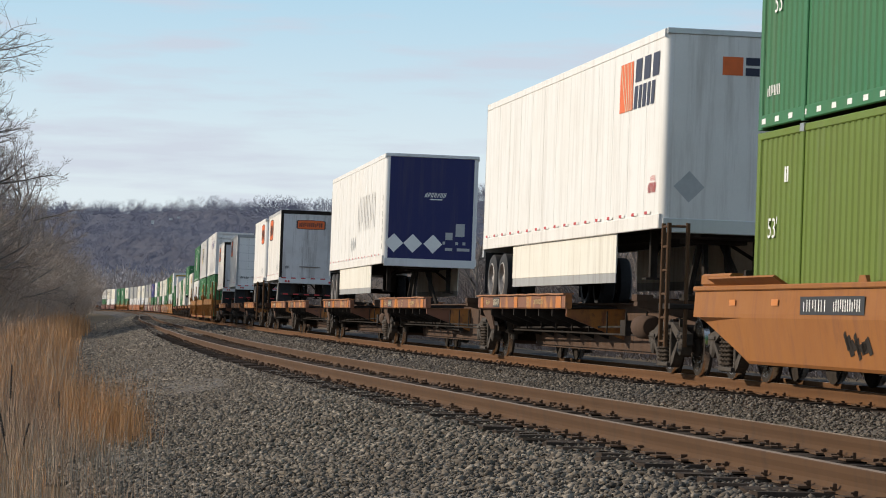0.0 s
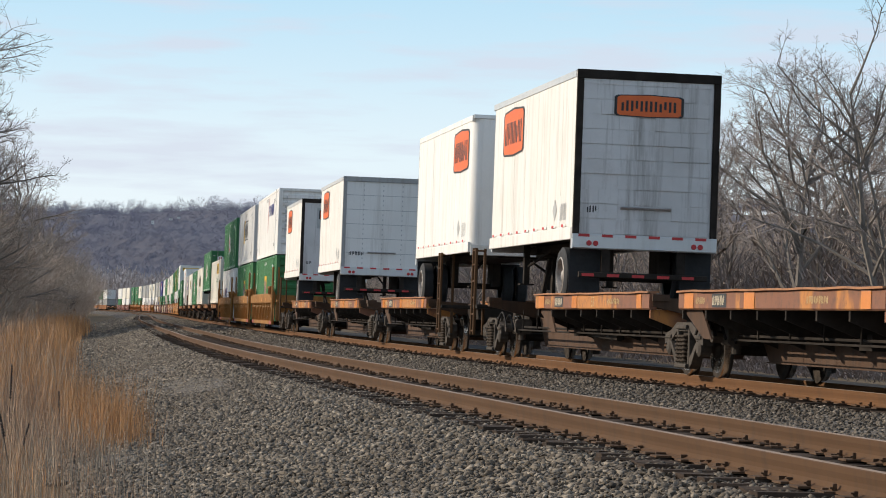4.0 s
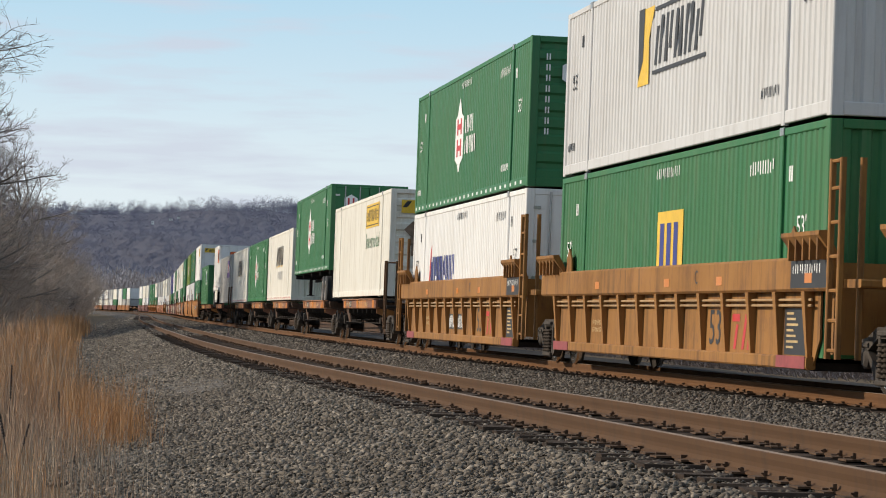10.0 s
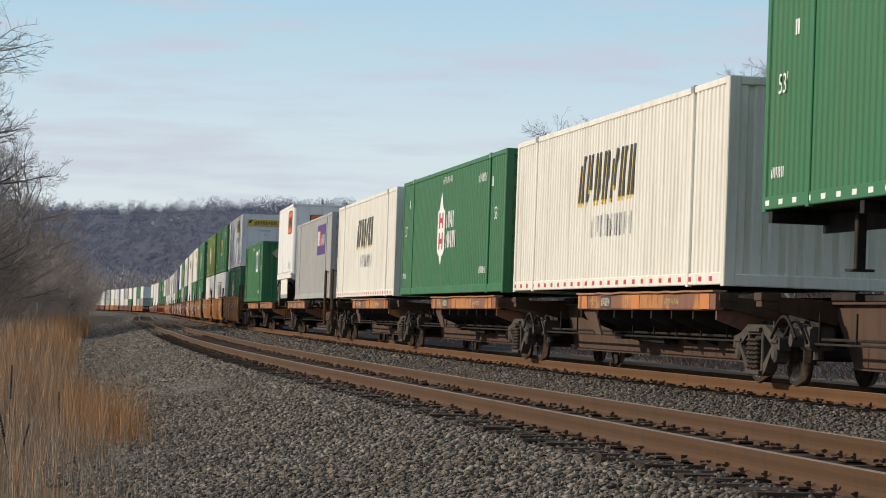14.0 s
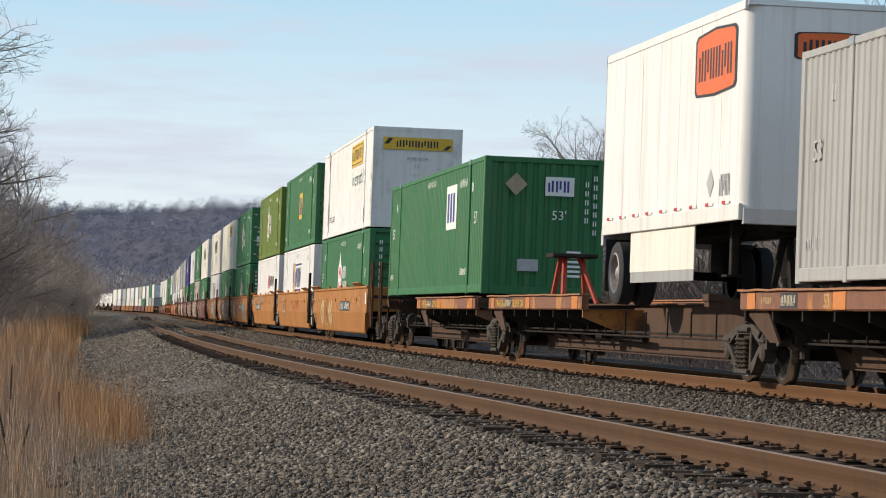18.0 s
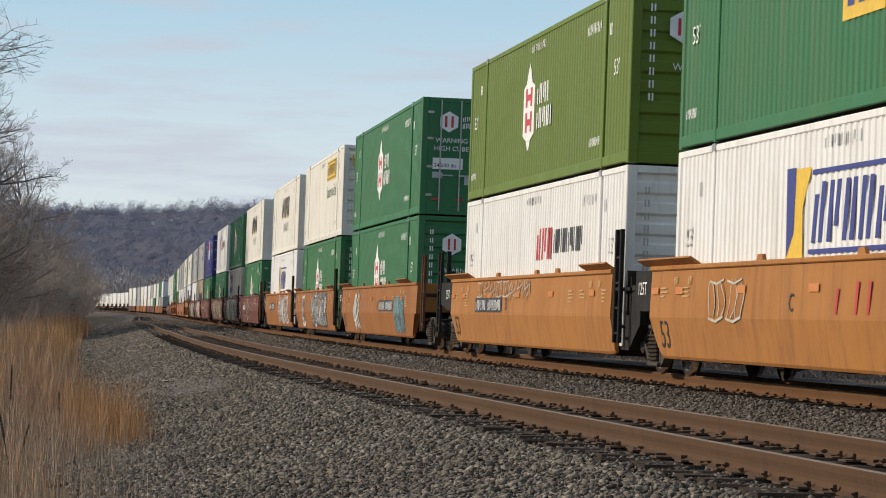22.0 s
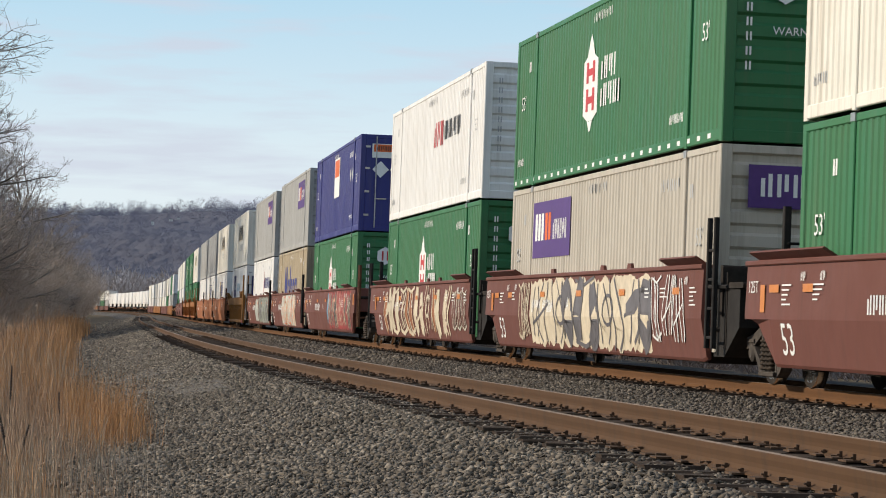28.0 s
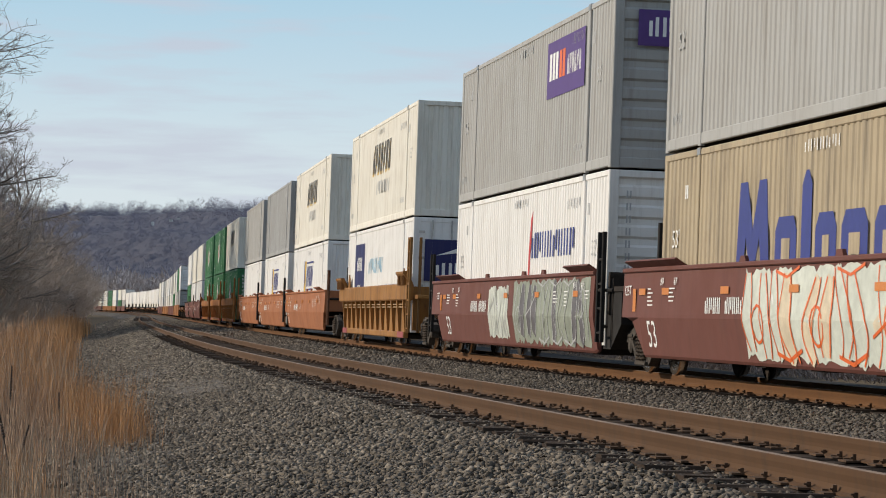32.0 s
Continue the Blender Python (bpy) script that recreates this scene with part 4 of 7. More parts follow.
    for x, y in ((-1.48, -8.85), (-1.48, -9.25), (-1.25, -9.3)):
        s.soft(x - .035, x + .035, y - .035, y + .035, .4, 2.75, .012)
    for z in (.5, .85, 1.2, 1.6, 2.0, 2.4, 2.72):
        s.rod((-1.48, -8.85, z), (-1.48, -9.25, z), .024)
    me = kept(("rladder", mat.name), lambda: s.mesh("ladder", mat))
    part("ladder", me, mat, c)
    part("ladder", me, mat, c).matrix_local = Matrix.Rotation(math.pi, 4, "Z")
    if last:
        part("ladder", me, mat, c).matrix_local = Matrix.Diagonal((1, -1, 1, 1))
    for y in (-9.8,) * ends[0] + (9.8,) * ends[1]:
        truck(c, y, live)
    return tagged(c, label, "railcar", "double-stack well cars")


TANPIPE = plain("tan_pipe", (0.42, 0.26, 0.12), 0.6, 0, 0.3, 6)
MAROON = plain("faded_red_paint", (0.28, 0.05, 0.05), 0.6, 0, 0.3, 4)


def well_marks(c, dark=False, plate=None, seed=1):
    """Figures, plates and amber reflectors on a smooth well car's near flank."""
    rng = random.Random(seed)
    m = D_BLACK if dark else D_WHITE
    o = 1.466
    words("53", .42, m, c, "L", 1.388, -8.3, .42, "length_lettering").rotation_euler = (0, radians(-10.2), 0)
    if plate is not None and dark:
        flat("number_plate", [rect(plate - 1.6, plate + 1.6, .91, 1.2)], D_BLACK, c, "L", o, "black plate with pale strokes")
        flat("lettering", bars(plate - 1.5, .95, 1.25, .21, 4) + bars(plate, .95, 1.5, .21, 6), D_WHITE, c, "L", o + .004)
    elif plate is not None:
        flat("lettering", bars(plate - 1.0, .93, .85, .22, 4) + bars(plate + .05, .93, .95, .22, 5), m, c, "L", o)
    for a in (-8.75, -7.3, -4.0, -.75, 2.6, 6.2):
        flat("reflector", [rect(a, a + .42, 1.2, 1.3)], AMBER, c, "L", o + .003, "amber reflector")
    small = []
    for a0 in (-8.2, -6.9, 4.4, 7.2, 5.4):
        for i in range(rng.randint(3, 5)):
            small.append(rect(a0, a0 + .2 + .25 * rng.random(), 1.28 - i * .06, 1.30 - i * .06))
    for a0 in (-7.4, -6.6, 6.2, 6.9):
        small += bars(a0, 1.34, .22, .11, 2, .4)
    flat("lettering", small, D_SAND if dark else m, c, "L", o)
    words("125T", .2 if dark else .16, D_WHITE, c, "L", (1.449 if dark else o) + .003, -9.72, 1.2)
    if not dark:
        flat("reflector", [rect(-9.15, -8.95, .95, 1.3)], AMBER, c, "L", o + .003, "amber reflector")
    if seed in (0, 6, 9):
        flat("end_mark", [rect(9.08, 9.38, 1.1, 1.42)], AMBER if seed else D_WHITE, c, "L", o + .003)
    words("ACB"[seed % 3] if dark else "A", .24, m, c, "L", o, {0: .5, 1: -1.6, 2: -1.9, 3: .85}.get(seed, -1.6), .96)
    return c


def sheet_x(z):
    """How far out the folded side sheet of a smooth well car stands at height z."""
    return 1.46 - .031 * (z - .91) if z > .91 else 1.46 if z > .86 else 1.36 + (z - .30) * .179


def on_sheet(name, polys, material, c, lift, label=""):
    s = Shape()
    for poly in polys:
        s.add([(-sheet_x(z) - lift, -a, z) for a, z in poly], [tuple(range(len(poly)))])
    me = bpy.data.meshes.new(name)
    me.from_pydata(s.v, [], s.f)
    me.materials.append(material)
    return tagged(part(name, me, material, c, label), kind="stuff")


def ribbon(pts, widths):
    """A painted band along pts, as a chain of quads."""
    ed = []
    for i, (a, z) in enumerate(pts):
        (a0, z0), (a1, z1) = pts[max(i - 1, 0)], pts[min(i + 1, len(pts) - 1)]
        d = math.hypot(a1 - a0, z1 - z0) or 1
        nx, nz = -(z1 - z0) / d * widths[i] / 2, (a1 - a0) / d * widths[i] / 2
        ed.append(((a + nx, min(1.55, max(.29, z + nz))), (a - nx, min(1.55, max(.29, z - nz)))))
    return [[ed[i][0], ed[i][1], ed[i + 1][1], ed[i + 1][0]] for i in range(len(ed) - 1)]


def spray(c, a0, a1, z0, z1, n, fills, line_mat, seed, solid=True, thin=.035):
    """Sprayed shapes: a ground of colour, tall flowing strokes, thin outlines; no readable word."""
    rng = random.Random(seed)
    z0, z1 = max(z0, .31), min(z1, 1.54)
    w, h = (a1 - a0) / n, z1 - z0
    if solid:
        polys = []
        m = max(6, int((a1 - a0) / .12))
        lo = [z0 + .10 * h * abs(math.sin(k * .55 + seed)) * rng.random() for k in range(m + 1)]
        hi = [z1 - .12 * h * abs(math.sin(k * .4 + seed)) * rng.random() for k in range(m + 1)]
        for k in range(m):
            aa, ab = a0 + (a1 - a0) * k / m, a0 + (a1 - a0) * (k + 1) / m
            cuts = [0] + [v for v in (.6, .86, .91, 1.2) if max(lo[k], lo[k + 1]) + .02 < v < min(hi[k], hi[k + 1]) - .02] + [0]
            for q in range(len(cuts) - 1):
                polys.append([(aa, cuts[q] or lo[k]), (ab, cuts[q] or lo[k + 1]), (ab, cuts[q + 1] or hi[k + 1]), (aa, cuts[q + 1] or hi[k])])
        on_sheet("graffiti", polys, fills[0], c, .006, "sprayed ground of colour")
    inner = [[] for _ in fills]
    outer = []

    def stroke(i, pa, pb, bow, t):
        pts, wd = [], []
        for k in range(11):
            f = k / 10
            pts.append((pa[0] + (pb[0] - pa[0]) * f + bow * math.sin(math.pi * f) + .3 * bow * math.sin(2 * math.pi * f), pa[1] + (pb[1] - pa[1]) * f))
            wd.append(t * (.35 + .65 * math.sin(math.pi * min(1, .12 + f * .8))))
        inner[i % len(fills)].extend(ribbon(pts, wd))
        for sgn in (-1, 1):
            side = [(a + sgn * v * .5, z) for (a, z), v in zip(pts, wd)]
            outer.extend(ribbon(side, [thin * rng.uniform(.7, 1.2)] * 11))

    for i in range(n):
        x = a0 + i * w
        lean = rng.uniform(-.25, .25) * w
        for k in range(2):
            f = .28 + .46 * k + rng.uniform(-.06, .06)
            stroke(i + k * rng.randrange(2), (x + w * f, z0 + rng.uniform(0, .16) * h), (x + w * f + lean, z1 - rng.uniform(0, .14) * h), rng.uniform(-.22, .22) * w, w * rng.uniform(.28, .42))
        kind = rng.randrange(3)
        zm = z0 + h * rng.uniform(.35, .65)
        if kind == 0:
            outer.extend(ribbon([(x + w * (.5 + .2 * math.cos(q)), zm + .2 * h * math.sin(q)) for q in np.linspace(0, 6.28, 12)], [thin] * 12))
        elif kind == 1:
            inner[(i + 1) % len(fills)].extend(ribbon([(x + w * .2, zm - .1 * h), (x + w * .5, zm), (x + w * .85, zm + .15 * h)], [w * .1, w * .2, w * .06]))
            outer.extend(ribbon([(x + w * .15, zm - .18 * h), (x + w * .5, zm - .07 * h), (x + w * .9, zm + .12 * h)], [thin] * 3))
        else:
            outer.extend(ribbon([(x + w * .1, z0 + .1 * h), (x + w * .5, z0 + .03 * h), (x + w * .95, z0 + .14 * h)], [thin * 1.3] * 3))
            outer.extend(ribbon([(x + w * .1, z1 - .05 * h), (x + w * .5, z1 - .12 * h), (x + w * .9, z1 - .02 * h)], [thin] * 3))
    for k, (f, g) in enumerate(zip(fills, inner)):
        if g:
            on_sheet("graffiti", g, f, c, .009 + .0015 * k, "sprayed flowing strokes")
    on_sheet("graffiti", outer, line_mat, c, .015, "sprayed thin outlines")


# ---------------------------------------------------------------- spine cars
EDGE = paint("rusty_deck_edge", (0.36, 0.17, 0.085), 0.75, 0.6, (0.14, 0.08, 0.055), rust=0.4)
RED_HITCH = paint("red_hitch_paint", (0.42, 0.05, 0.025), 0.6, 0.5, (0.08, 0.04, 0.03))


def trailer_hitch(c, yh, mat):
    """A trailer hitch standing on the beam: base, four struts, plate."""
    part("hitch_base", Shape().soft(-.45, .45, yh - .3, yh + .3, 1.12, 1.24, .03), DARK, c)
    for x, ya, xb in ((-.34, -.95, -.14), (.34, -.95, .14), (-.34, .2, -.22), (.34, .2, .22)):
        part("hitch_strut", Shape().rod((x, yh + ya, 1.12), (xb, yh, 2.06), .055), mat, c)
    part("hitch_plate", Shape().soft(-.45, .45, yh - .38, yh + .38, 2.04, 2.12, .02), DARK, c)




def wavy_edge(o, y0, y1):
    """The deck's edge plate, dented up and down along its length."""
    r = random.Random(int(y0 * 31 + y1 * 7))
    vs, n = [], 20
    for k in range(n + 1):
        d = r.uniform(-.009, .007)
        x = o * (1.465 + r.uniform(-.012, .006))
        vs += [(o * 1.27, y0 + (y1 - y0) * k / n, 1.222), (x, y0 + (y1 - y0) * k / n, 1.218 + d), (x, y0 + (y1 - y0) * k / n, 1.245 + d), (o * 1.27, y0 + (y1 - y0) * k / n, 1.25)]
    return Shape().add(vs, [(k * 4 + i, k * 4 + (i + 1) % 4, k * 4 + 4 + (i + 1) % 4, k * 4 + 4 + i) for k in range(n) for i in range(4)] + [(3, 2, 1, 0), tuple(n * 4 + i for i in range(4))])


def spine(u0, u1, deck_far, label, ends, live=True, hitch="up", tank=False, deck=9.3, text="", rails=(False, False)):
    """One unit of an articulated spine car between the truck centres u0 and u1: beam, orange wheel deck on brackets, container arms, hitch."""
    c = new("spine_car")
    half = (u1 - u0) / 2
    sec = [(-half + 1.15, .86), (-half + 1.9, .27), (half - 1.9, .27), (half - 1.15, .86), (half - .55, .9), (half - .55, 1.08), (-half + .55, 1.08), (-half + .55, .9)]
    part("centre_sill", Shape().prism(sec, 0, -.33, .33), SPINE_BROWN, c)
    part("sill_flange", Shape().box(-.37, .37, -half + 1.9, half - 1.9, .25, .27).box(-.42, .42, -half + .5, half - .5, 1.08, 1.11), SPINE_BROWN, c)
    part("articulation", Shape().soft(-.45, .45, -half - .3, -half + .7, .72, 1.1, .04), DARK, c)
    part("articulation", Shape().soft(-.45, .45, half - .7, half + .3, .72, 1.1, .04), DARK, c)
    yd1 = half - .9 if deck_far else -half + .9 + deck
    yd0 = yd1 - deck
    for o in (-1, 1):
        a, b = sorted((o * 1.30, o * 1.42))
        part("side_sill", Shape().soft(a, b, yd0, yd1, .97, 1.22, .02), SILL, c, "chipped orange side sill")
        part("deck_edge", wavy_edge(o, yd0, yd1), EDGE, c, "bent rusty edge of the deck")
        for y in np.linspace(yd0 + .1, yd1 - .1, 8):
            s = Shape().prism([(o * .33, 1.0), (o * 1.38, .96), (o * 1.38, .84), (o * 1.1, .74), (o * .33, .46)][::-o], 1, y - .03, y + .03)
            part("bracket", s, SILL if y < yd0 + .2 else DARK, c)
        part("deck_plate", Shape().box(*sorted((o * .5, o * 1.28)), yd0, yd1, 1.0, 1.04), BLACK, c)
        part("end_gusset", Shape().prism([(yd1, .97), (yd1 - 1.0, .97), (yd1 - 1.55, .56), (yd1 - 1.15, .56), (yd1 - .2, .88)][::-1], 0, *sorted((o * 1.30, o * 1.33))), SPINE_BROWN, c, "slanted rusty end plate")
        for y in (-half + 1.0, half - 1.0):
            part("container_arm", Shape().prism([(o * .33, .8), (o * 1.36, 1.02), (o * 1.36, 1.16), (o * .33, 1.12)][::-o], 1, y - .13, y + .13).box(*sorted((o * 1.12, o * 1.38)), y - .17, y + .17, 1.1, 1.2), SPINE_BROWN, c)
    rods = Shape().rod((-.9, -half + 1.6, .56), (-.9, half - 1.6, .56), .016)
    for y in np.arange(-half + 2.2, half - 2, 1.5):
        rods.rod((-.9, y, .56), (-.9, y, .95), .014)
    tagged(part("brake_rod", rods, DARK, c), kind="stuff")
    for k in range(3):
        hose = Shape()
        limb(hose, [Vector((-1.15 + .15 * k, half - .9 - 1.1 * f, .62 + .28 * math.sin(math.pi * f) - .05 * k)) for f in np.linspace(0, 1, 9)], .022, .022, 6)
        part("brake_hose", hose, BLACK, c)
    part("brake_valve", Shape().soft(-.95, -.62, half - 1.95, half - 1.5, .48, .78, .04).lathe([(-.1, .09), (.1, .09)], 0, (-1.0, half - 1.6, .6), 10).lathe([(-.08, .07), (.08, .07)], 2, (-.8, half - 1.85, .44), 10), FRAME, c)
    pick = random.Random(int(u0 * 10))
    if text:
        words(text, .14, D_YELLOW, c, "L", 1.424, -yd1 + .9, 1.02, "stencil_lettering")
    else:
        words("53", .17, D_SAND, c, "L", 1.424, -yd1 + deck * .5 + pick.uniform(-1, 1), 1.01, "length_lettering")
        flat("lettering", bars(-yd1 + deck * .68, 1.05, .9, .09, 9, .4) + bars(-yd1 + 1.0, 1.05, .5, .09, 5, .4), D_SAND, c, "L", 1.424)
    a = -yd1 + deck * .2
    flat("number_plate", [rect(a, a + .75, 1.0, 1.19)], D_BLACK, c, "L", 1.424, "black plate with pale strokes")
    flat("lettering", bars(a + .05, 1.03, .65, .13, 5, .35), D_CREAM, c, "L", 1.427)
    flat("reflector", [rect(a, a + pick.uniform(.3, .55), .985, 1.2) for a in (-yd1 + .35, -yd1 + deck * .42 + pick.uniform(-.6, .6), -yd0 - .85)], AMBER, c, "L", 1.428, "amber reflective patch")
    yh = -half + 1.6 if deck_far else half - 1.6
    if hitch == "up":
        trailer_hitch(c, yh, DARK)
    elif hitch == "down":
        part("folded_hitch", Shape().soft(-.42, .42, yh - .5, yh + .5, 1.12, 1.22, .02).soft(-.3, -.2, yh - 1.4, yh + .2, 1.12, 1.2, .01).soft(.2, .3, yh - 1.4, yh + .2, 1.12, 1.2, .01), DARK, c)
    if hitch == "red":
        trailer_hitch(c, half - 2.2, RED_HITCH)
        trailer_hitch(c, -half + 1.2, DARK)
    if tank:
        yt = -half + 2.4
        part("air_reservoir", Shape().lathe([(-.42, .05), (-.4, .15), (-.34, .19), (.34, .19), (.4, .15), (.42, .05)], 1, (-.85, yt, .70), 16), SPINE_BROWN, c, "rusty brown air reservoir", True)
        part("brake_gear", Shape().rod((-.8, yt + .8, .7), (-.8, half - 2, .6), .02).box(-1.0, -.6, yt + .9, yt + 1.3, .55, .8), DARK, c)
    else:
        part("brake_gear", Shape().rod((-.8, -half + 2, .62), (-.8, half - 2, .62), .02).box(-.75, -.4, 1.0, 1.5, .5, .7).rod((-.55, -1.5, .5), (-.55, 1.0, .55), .06), DARK, c)
    for y, sgn in ((-half, -1),) * rails[0] + ((half, 1),) * rails[1]:
        s = Shape()
        for x, d in ((-1.36, .75), (-1.36, 1.1), (-1.1, 1.2)):
            s.soft(x - .03, x + .03, y + sgn * d - .03, y + sgn * d + .03, .42, 2.25, .012)
        for z in (.5, .85, 1.2, 1.55, 1.9, 2.2):
            s.rod((-1.36, y + sgn * .75, z), (-1.36, y + sgn * 1.1, z), .02)
        s.rod((-1.36, y + sgn * 1.1, 2.2), (-1.1, y + sgn * 1.2, 2.2), .02)
        part("ladder", s, RAIL, c, "rusty brown end ladder")
        part("end_platform", Shape().soft(-1.35, 1.35, *sorted((y + sgn * .5, y + sgn * 1.25)), .98, 1.06, .015).box(-.4, .4, *sorted((y, y + sgn * 1.5)), .75, 1.0), DARK, c)
    for y in (-half,) * ends[0] + (half,) * ends[1]:
        truck(c, y, live)
    tagged(c, label, "railcar", "trailer-carrying spine cars")
    return on_train(c, (u0 + u1) / 2, 0)


# ---------------------------------------------------------------- trailers
def wheel_pair(name="wheel"):
    s = Shape()
    for x in (-.17, .17):
        s.lathe([(x - .13, .33), (x - .135, .46), (x - .10, .51), (x + .10, .51), (x + .135, .46), (x + .13, .33)], 0, (0, 0, 0), 26, False)
    return s.mesh(name, RUBBER, True)


def rim_mesh():
    s = Shape()
    s.lathe([(-.305, .335), (-.315, .31), (-.29, .29), (-.15, .275), (-.10, .23), (-.13, .17), (-.15, .13), (-.25, .115), (-.27, .09)], 0, (0, 0, 0), 24, False)
    s.lathe([(-.27, .09), (-.285, .05)], 0, (0, 0, 0), 12)
    for k in range(10):
        a = 2 * math.pi * k / 10
        s.lathe([(-.14, .018), (-.17, .016)], 0, (0, .15 * math.cos(a), .15 * math.sin(a)), 6)
    return s.mesh("rim", RIM, True)


def trailer(long, mat, nose_forward, label, high=2.95, skirt=True, nose_mat=None, round_nose=False, tape=True, floor=1.2, door_mat=None):
    """A dry-van trailer; its origin is on the ground under its middle. nose_forward: the nose points the way that the train goes (y < 0)."""
    c = new("trailer")
    h2, w = long / 2, 1.295
    f = -1 if nose_forward else 1            # sign of y at the nose
    z0, z1 = floor, floor + high
    r = .22 if round_nose else .13
    ring = [(-w, f * -h2), (w, f * -h2)]
    ring += [(w - r + r * math.cos(a), f * (h2 - r + r * math.sin(a))) for a in np.linspace(0, math.pi / 2, 6)]
    ring += [(-w + r - r * math.sin(a), f * (h2 - r + r * math.cos(a))) for a in np.linspace(0, math.pi / 2, 6)]
    s = Shape()
    n = len(ring)
    vs = [(x, y, z) for z in (z0, z1) for x, y in ring]
    s.add(vs, [(i, (i + 1) % n, n + (i + 1) % n, n + i) for i in range(1, n)])
    part("wall_panel", s, mat, c, smooth=True)
    part("roof", Shape().add([(x * .99, y * .998, z1 - .01) for x, y in ring], [tuple(range(n))]), mat, c)
    part("floor", Shape().add([(x * .99, y * .998, z0 + .03) for x, y in ring], [tuple(range(n))]).box(-.5, .5, -h2 + .3, h2 - .3, z0 - .14, z0), DARK, c)
    for o in (-1, 1):
        part("top_rail", Shape().soft(*sorted((o * (w - .04), o * (w + .012))), -h2 + .05, h2 - .05, z1 - .11, z1 + .02, .01), ALU if mat is not WHITE else mat, c)
        part("bottom_rail", Shape().soft(*sorted((o * (w - .04), o * (w + .014))), -h2 + .05, h2 - .05, z0 - .06, z0 + .16, .01), WHITE_WORN, c)
        seams = Shape()
        for y in np.arange(-h2 + 1.2, h2 - .5, 1.22):
            seams.box(*sorted((o * w, o * (w + .003))), y - .022, y + .022, z0 + .16, z1 - .11)
        tagged(part("panel_seams", seams, mat, c), kind="stuff")
    if tape:
        reds = [rect(a, a + .2, z0 + .175, z0 + .222) for a in np.arange(-h2 + .4, h2 - .4, .92)]
        whites = [rect(a + .2, a + .4, z0 + .175, z0 + .222) for a in np.arange(-h2 + .4, h2 - .6, .92)]
        flat("reflective_tape", reds, D_RED, c, "L", w + .018, "red reflective tape")
        flat("reflective_tape", whites, D_WHITE, c, "L", w + .018, "white reflective tape")
    # nose
    yn = f * h2
    part("nose_panel", Shape().soft(-w + r, w - r, *sorted((yn, yn + f * .012)), z0 + .05, z1 - .06, .005), nose_mat or mat, c)
    part("nose_rail", Shape().soft(-w + .02, w - .02, *sorted((yn - f * .05, yn + f * .03)), z1 - .06, z1 + .03, .01), ALU, c)
    part("nose_sill", Shape().soft(-w + .04, w - .04, *sorted((yn - f * .05, yn + f * .03)), z0 - .12, z0 + .1, .01), ALU, c)
    # rear frame and doors
    yr = -f * h2
    for x in (-w + .06, w - .06):
        part("rear_post", Shape().soft(x - .06, x + .06, *sorted((yr, yr - f * .05)), z0 - .05, z1, .01), DARK if door_mat else GREY, c)
    part("rear_header", Shape().soft(-w, w, *sorted((yr, yr - f * .06)), z1 - .13, z1 + .03, .01), DARK if door_mat else GREY, c)
    part("rear_sill", Shape().soft(-w, w, *sorted((yr + f * .1, yr - f * .07)), z0 - .22, z0 + .04, .02), ALU, c)
    part("door", Shape().soft(-w + .12, w - .12, *sorted((yr + f * .02, yr - f * .02)), z0 + .04, z1 - .13, .01), door_mat or (WHITE if mat is WHITE_WORN else mat), c)
    slats = Shape()
    if door_mat:
        dent = random.Random(int(long * 10))
        for z in np.arange(z0 + .06, z1 - .2, .262):
            for x in np.linspace(-w + .12, w - .5, 7):
                d = dent.uniform(.004, .028)
                slats.box(x, x + .335, *sorted((yr - f * .02, yr - f * (.02 + d))), z, z + .245)
        tagged(part("door_slats", slats, door_mat, c, "dented horizontal slats"), kind="stuff")
    else:
        for z in np.arange(z0 + .5, z1 - .2, .46):
            slats.box(-w + .12, w - .12, *sorted((yr - f * .02, yr - f * .026)), z - .008, z + .008)
        for x in (-.62, 0, .62):
            for z in np.arange(z0 + .15, z1 - .2, .155):
                slats.box(x - .012, x + .012, *sorted((yr - f * .02, yr - f * .03)), z, z + .05)
        tagged(part("door_seams", slats, D_GREY, c), kind="stuff")
    part("door_bar", Shape().rod((-.45, yr - f * .05, z0 + .52), (.45, yr - f * .05, z0 + .52), .03), STEEL, c)
    flat_y = yr - f * .075
    if not nose_forward:
        flat("reflective_tape", [rect(a, a + .2, z0 - .01, z0 + .04) for a in np.arange(-w + .1, w - .2, .42)], D_RED, c, "F", -flat_y, "red reflective tape")
        for x in (-1.0, -.88, .88, 1.0):
            part("tail_light", Shape().lathe([(0, .05), (-.02, .045)], 1, (x, flat_y, z0 - .12), 10), D_RED, c, "round red lamp")
        part("bumper", Shape().soft(-1.15, 1.15, *sorted((yr - f * .02, yr + f * .08)), .48, .58, .015).box(-.75, -.6, *sorted((yr + f * .0, yr + f * .06)), .58, z0 - .15).box(.6, .75, *sorted((yr + f * .0, yr + f * .06)), .58, z0 - .15), DARK, c)
        flat("reflective_tape", [rect(a, a + .22, .50, .55) for a in np.arange(-1.1, 1.0, .45)], D_RED, c, "F", -(yr - f * .024))
        flat("lettering", bars(-1.05, z0 + .42, .5, .12, 5), D_BLACK, c, "F", -(yr - f * .032))
    # wheels
    axles = (1.1, 2.35) if long > 10 else (1.0,)
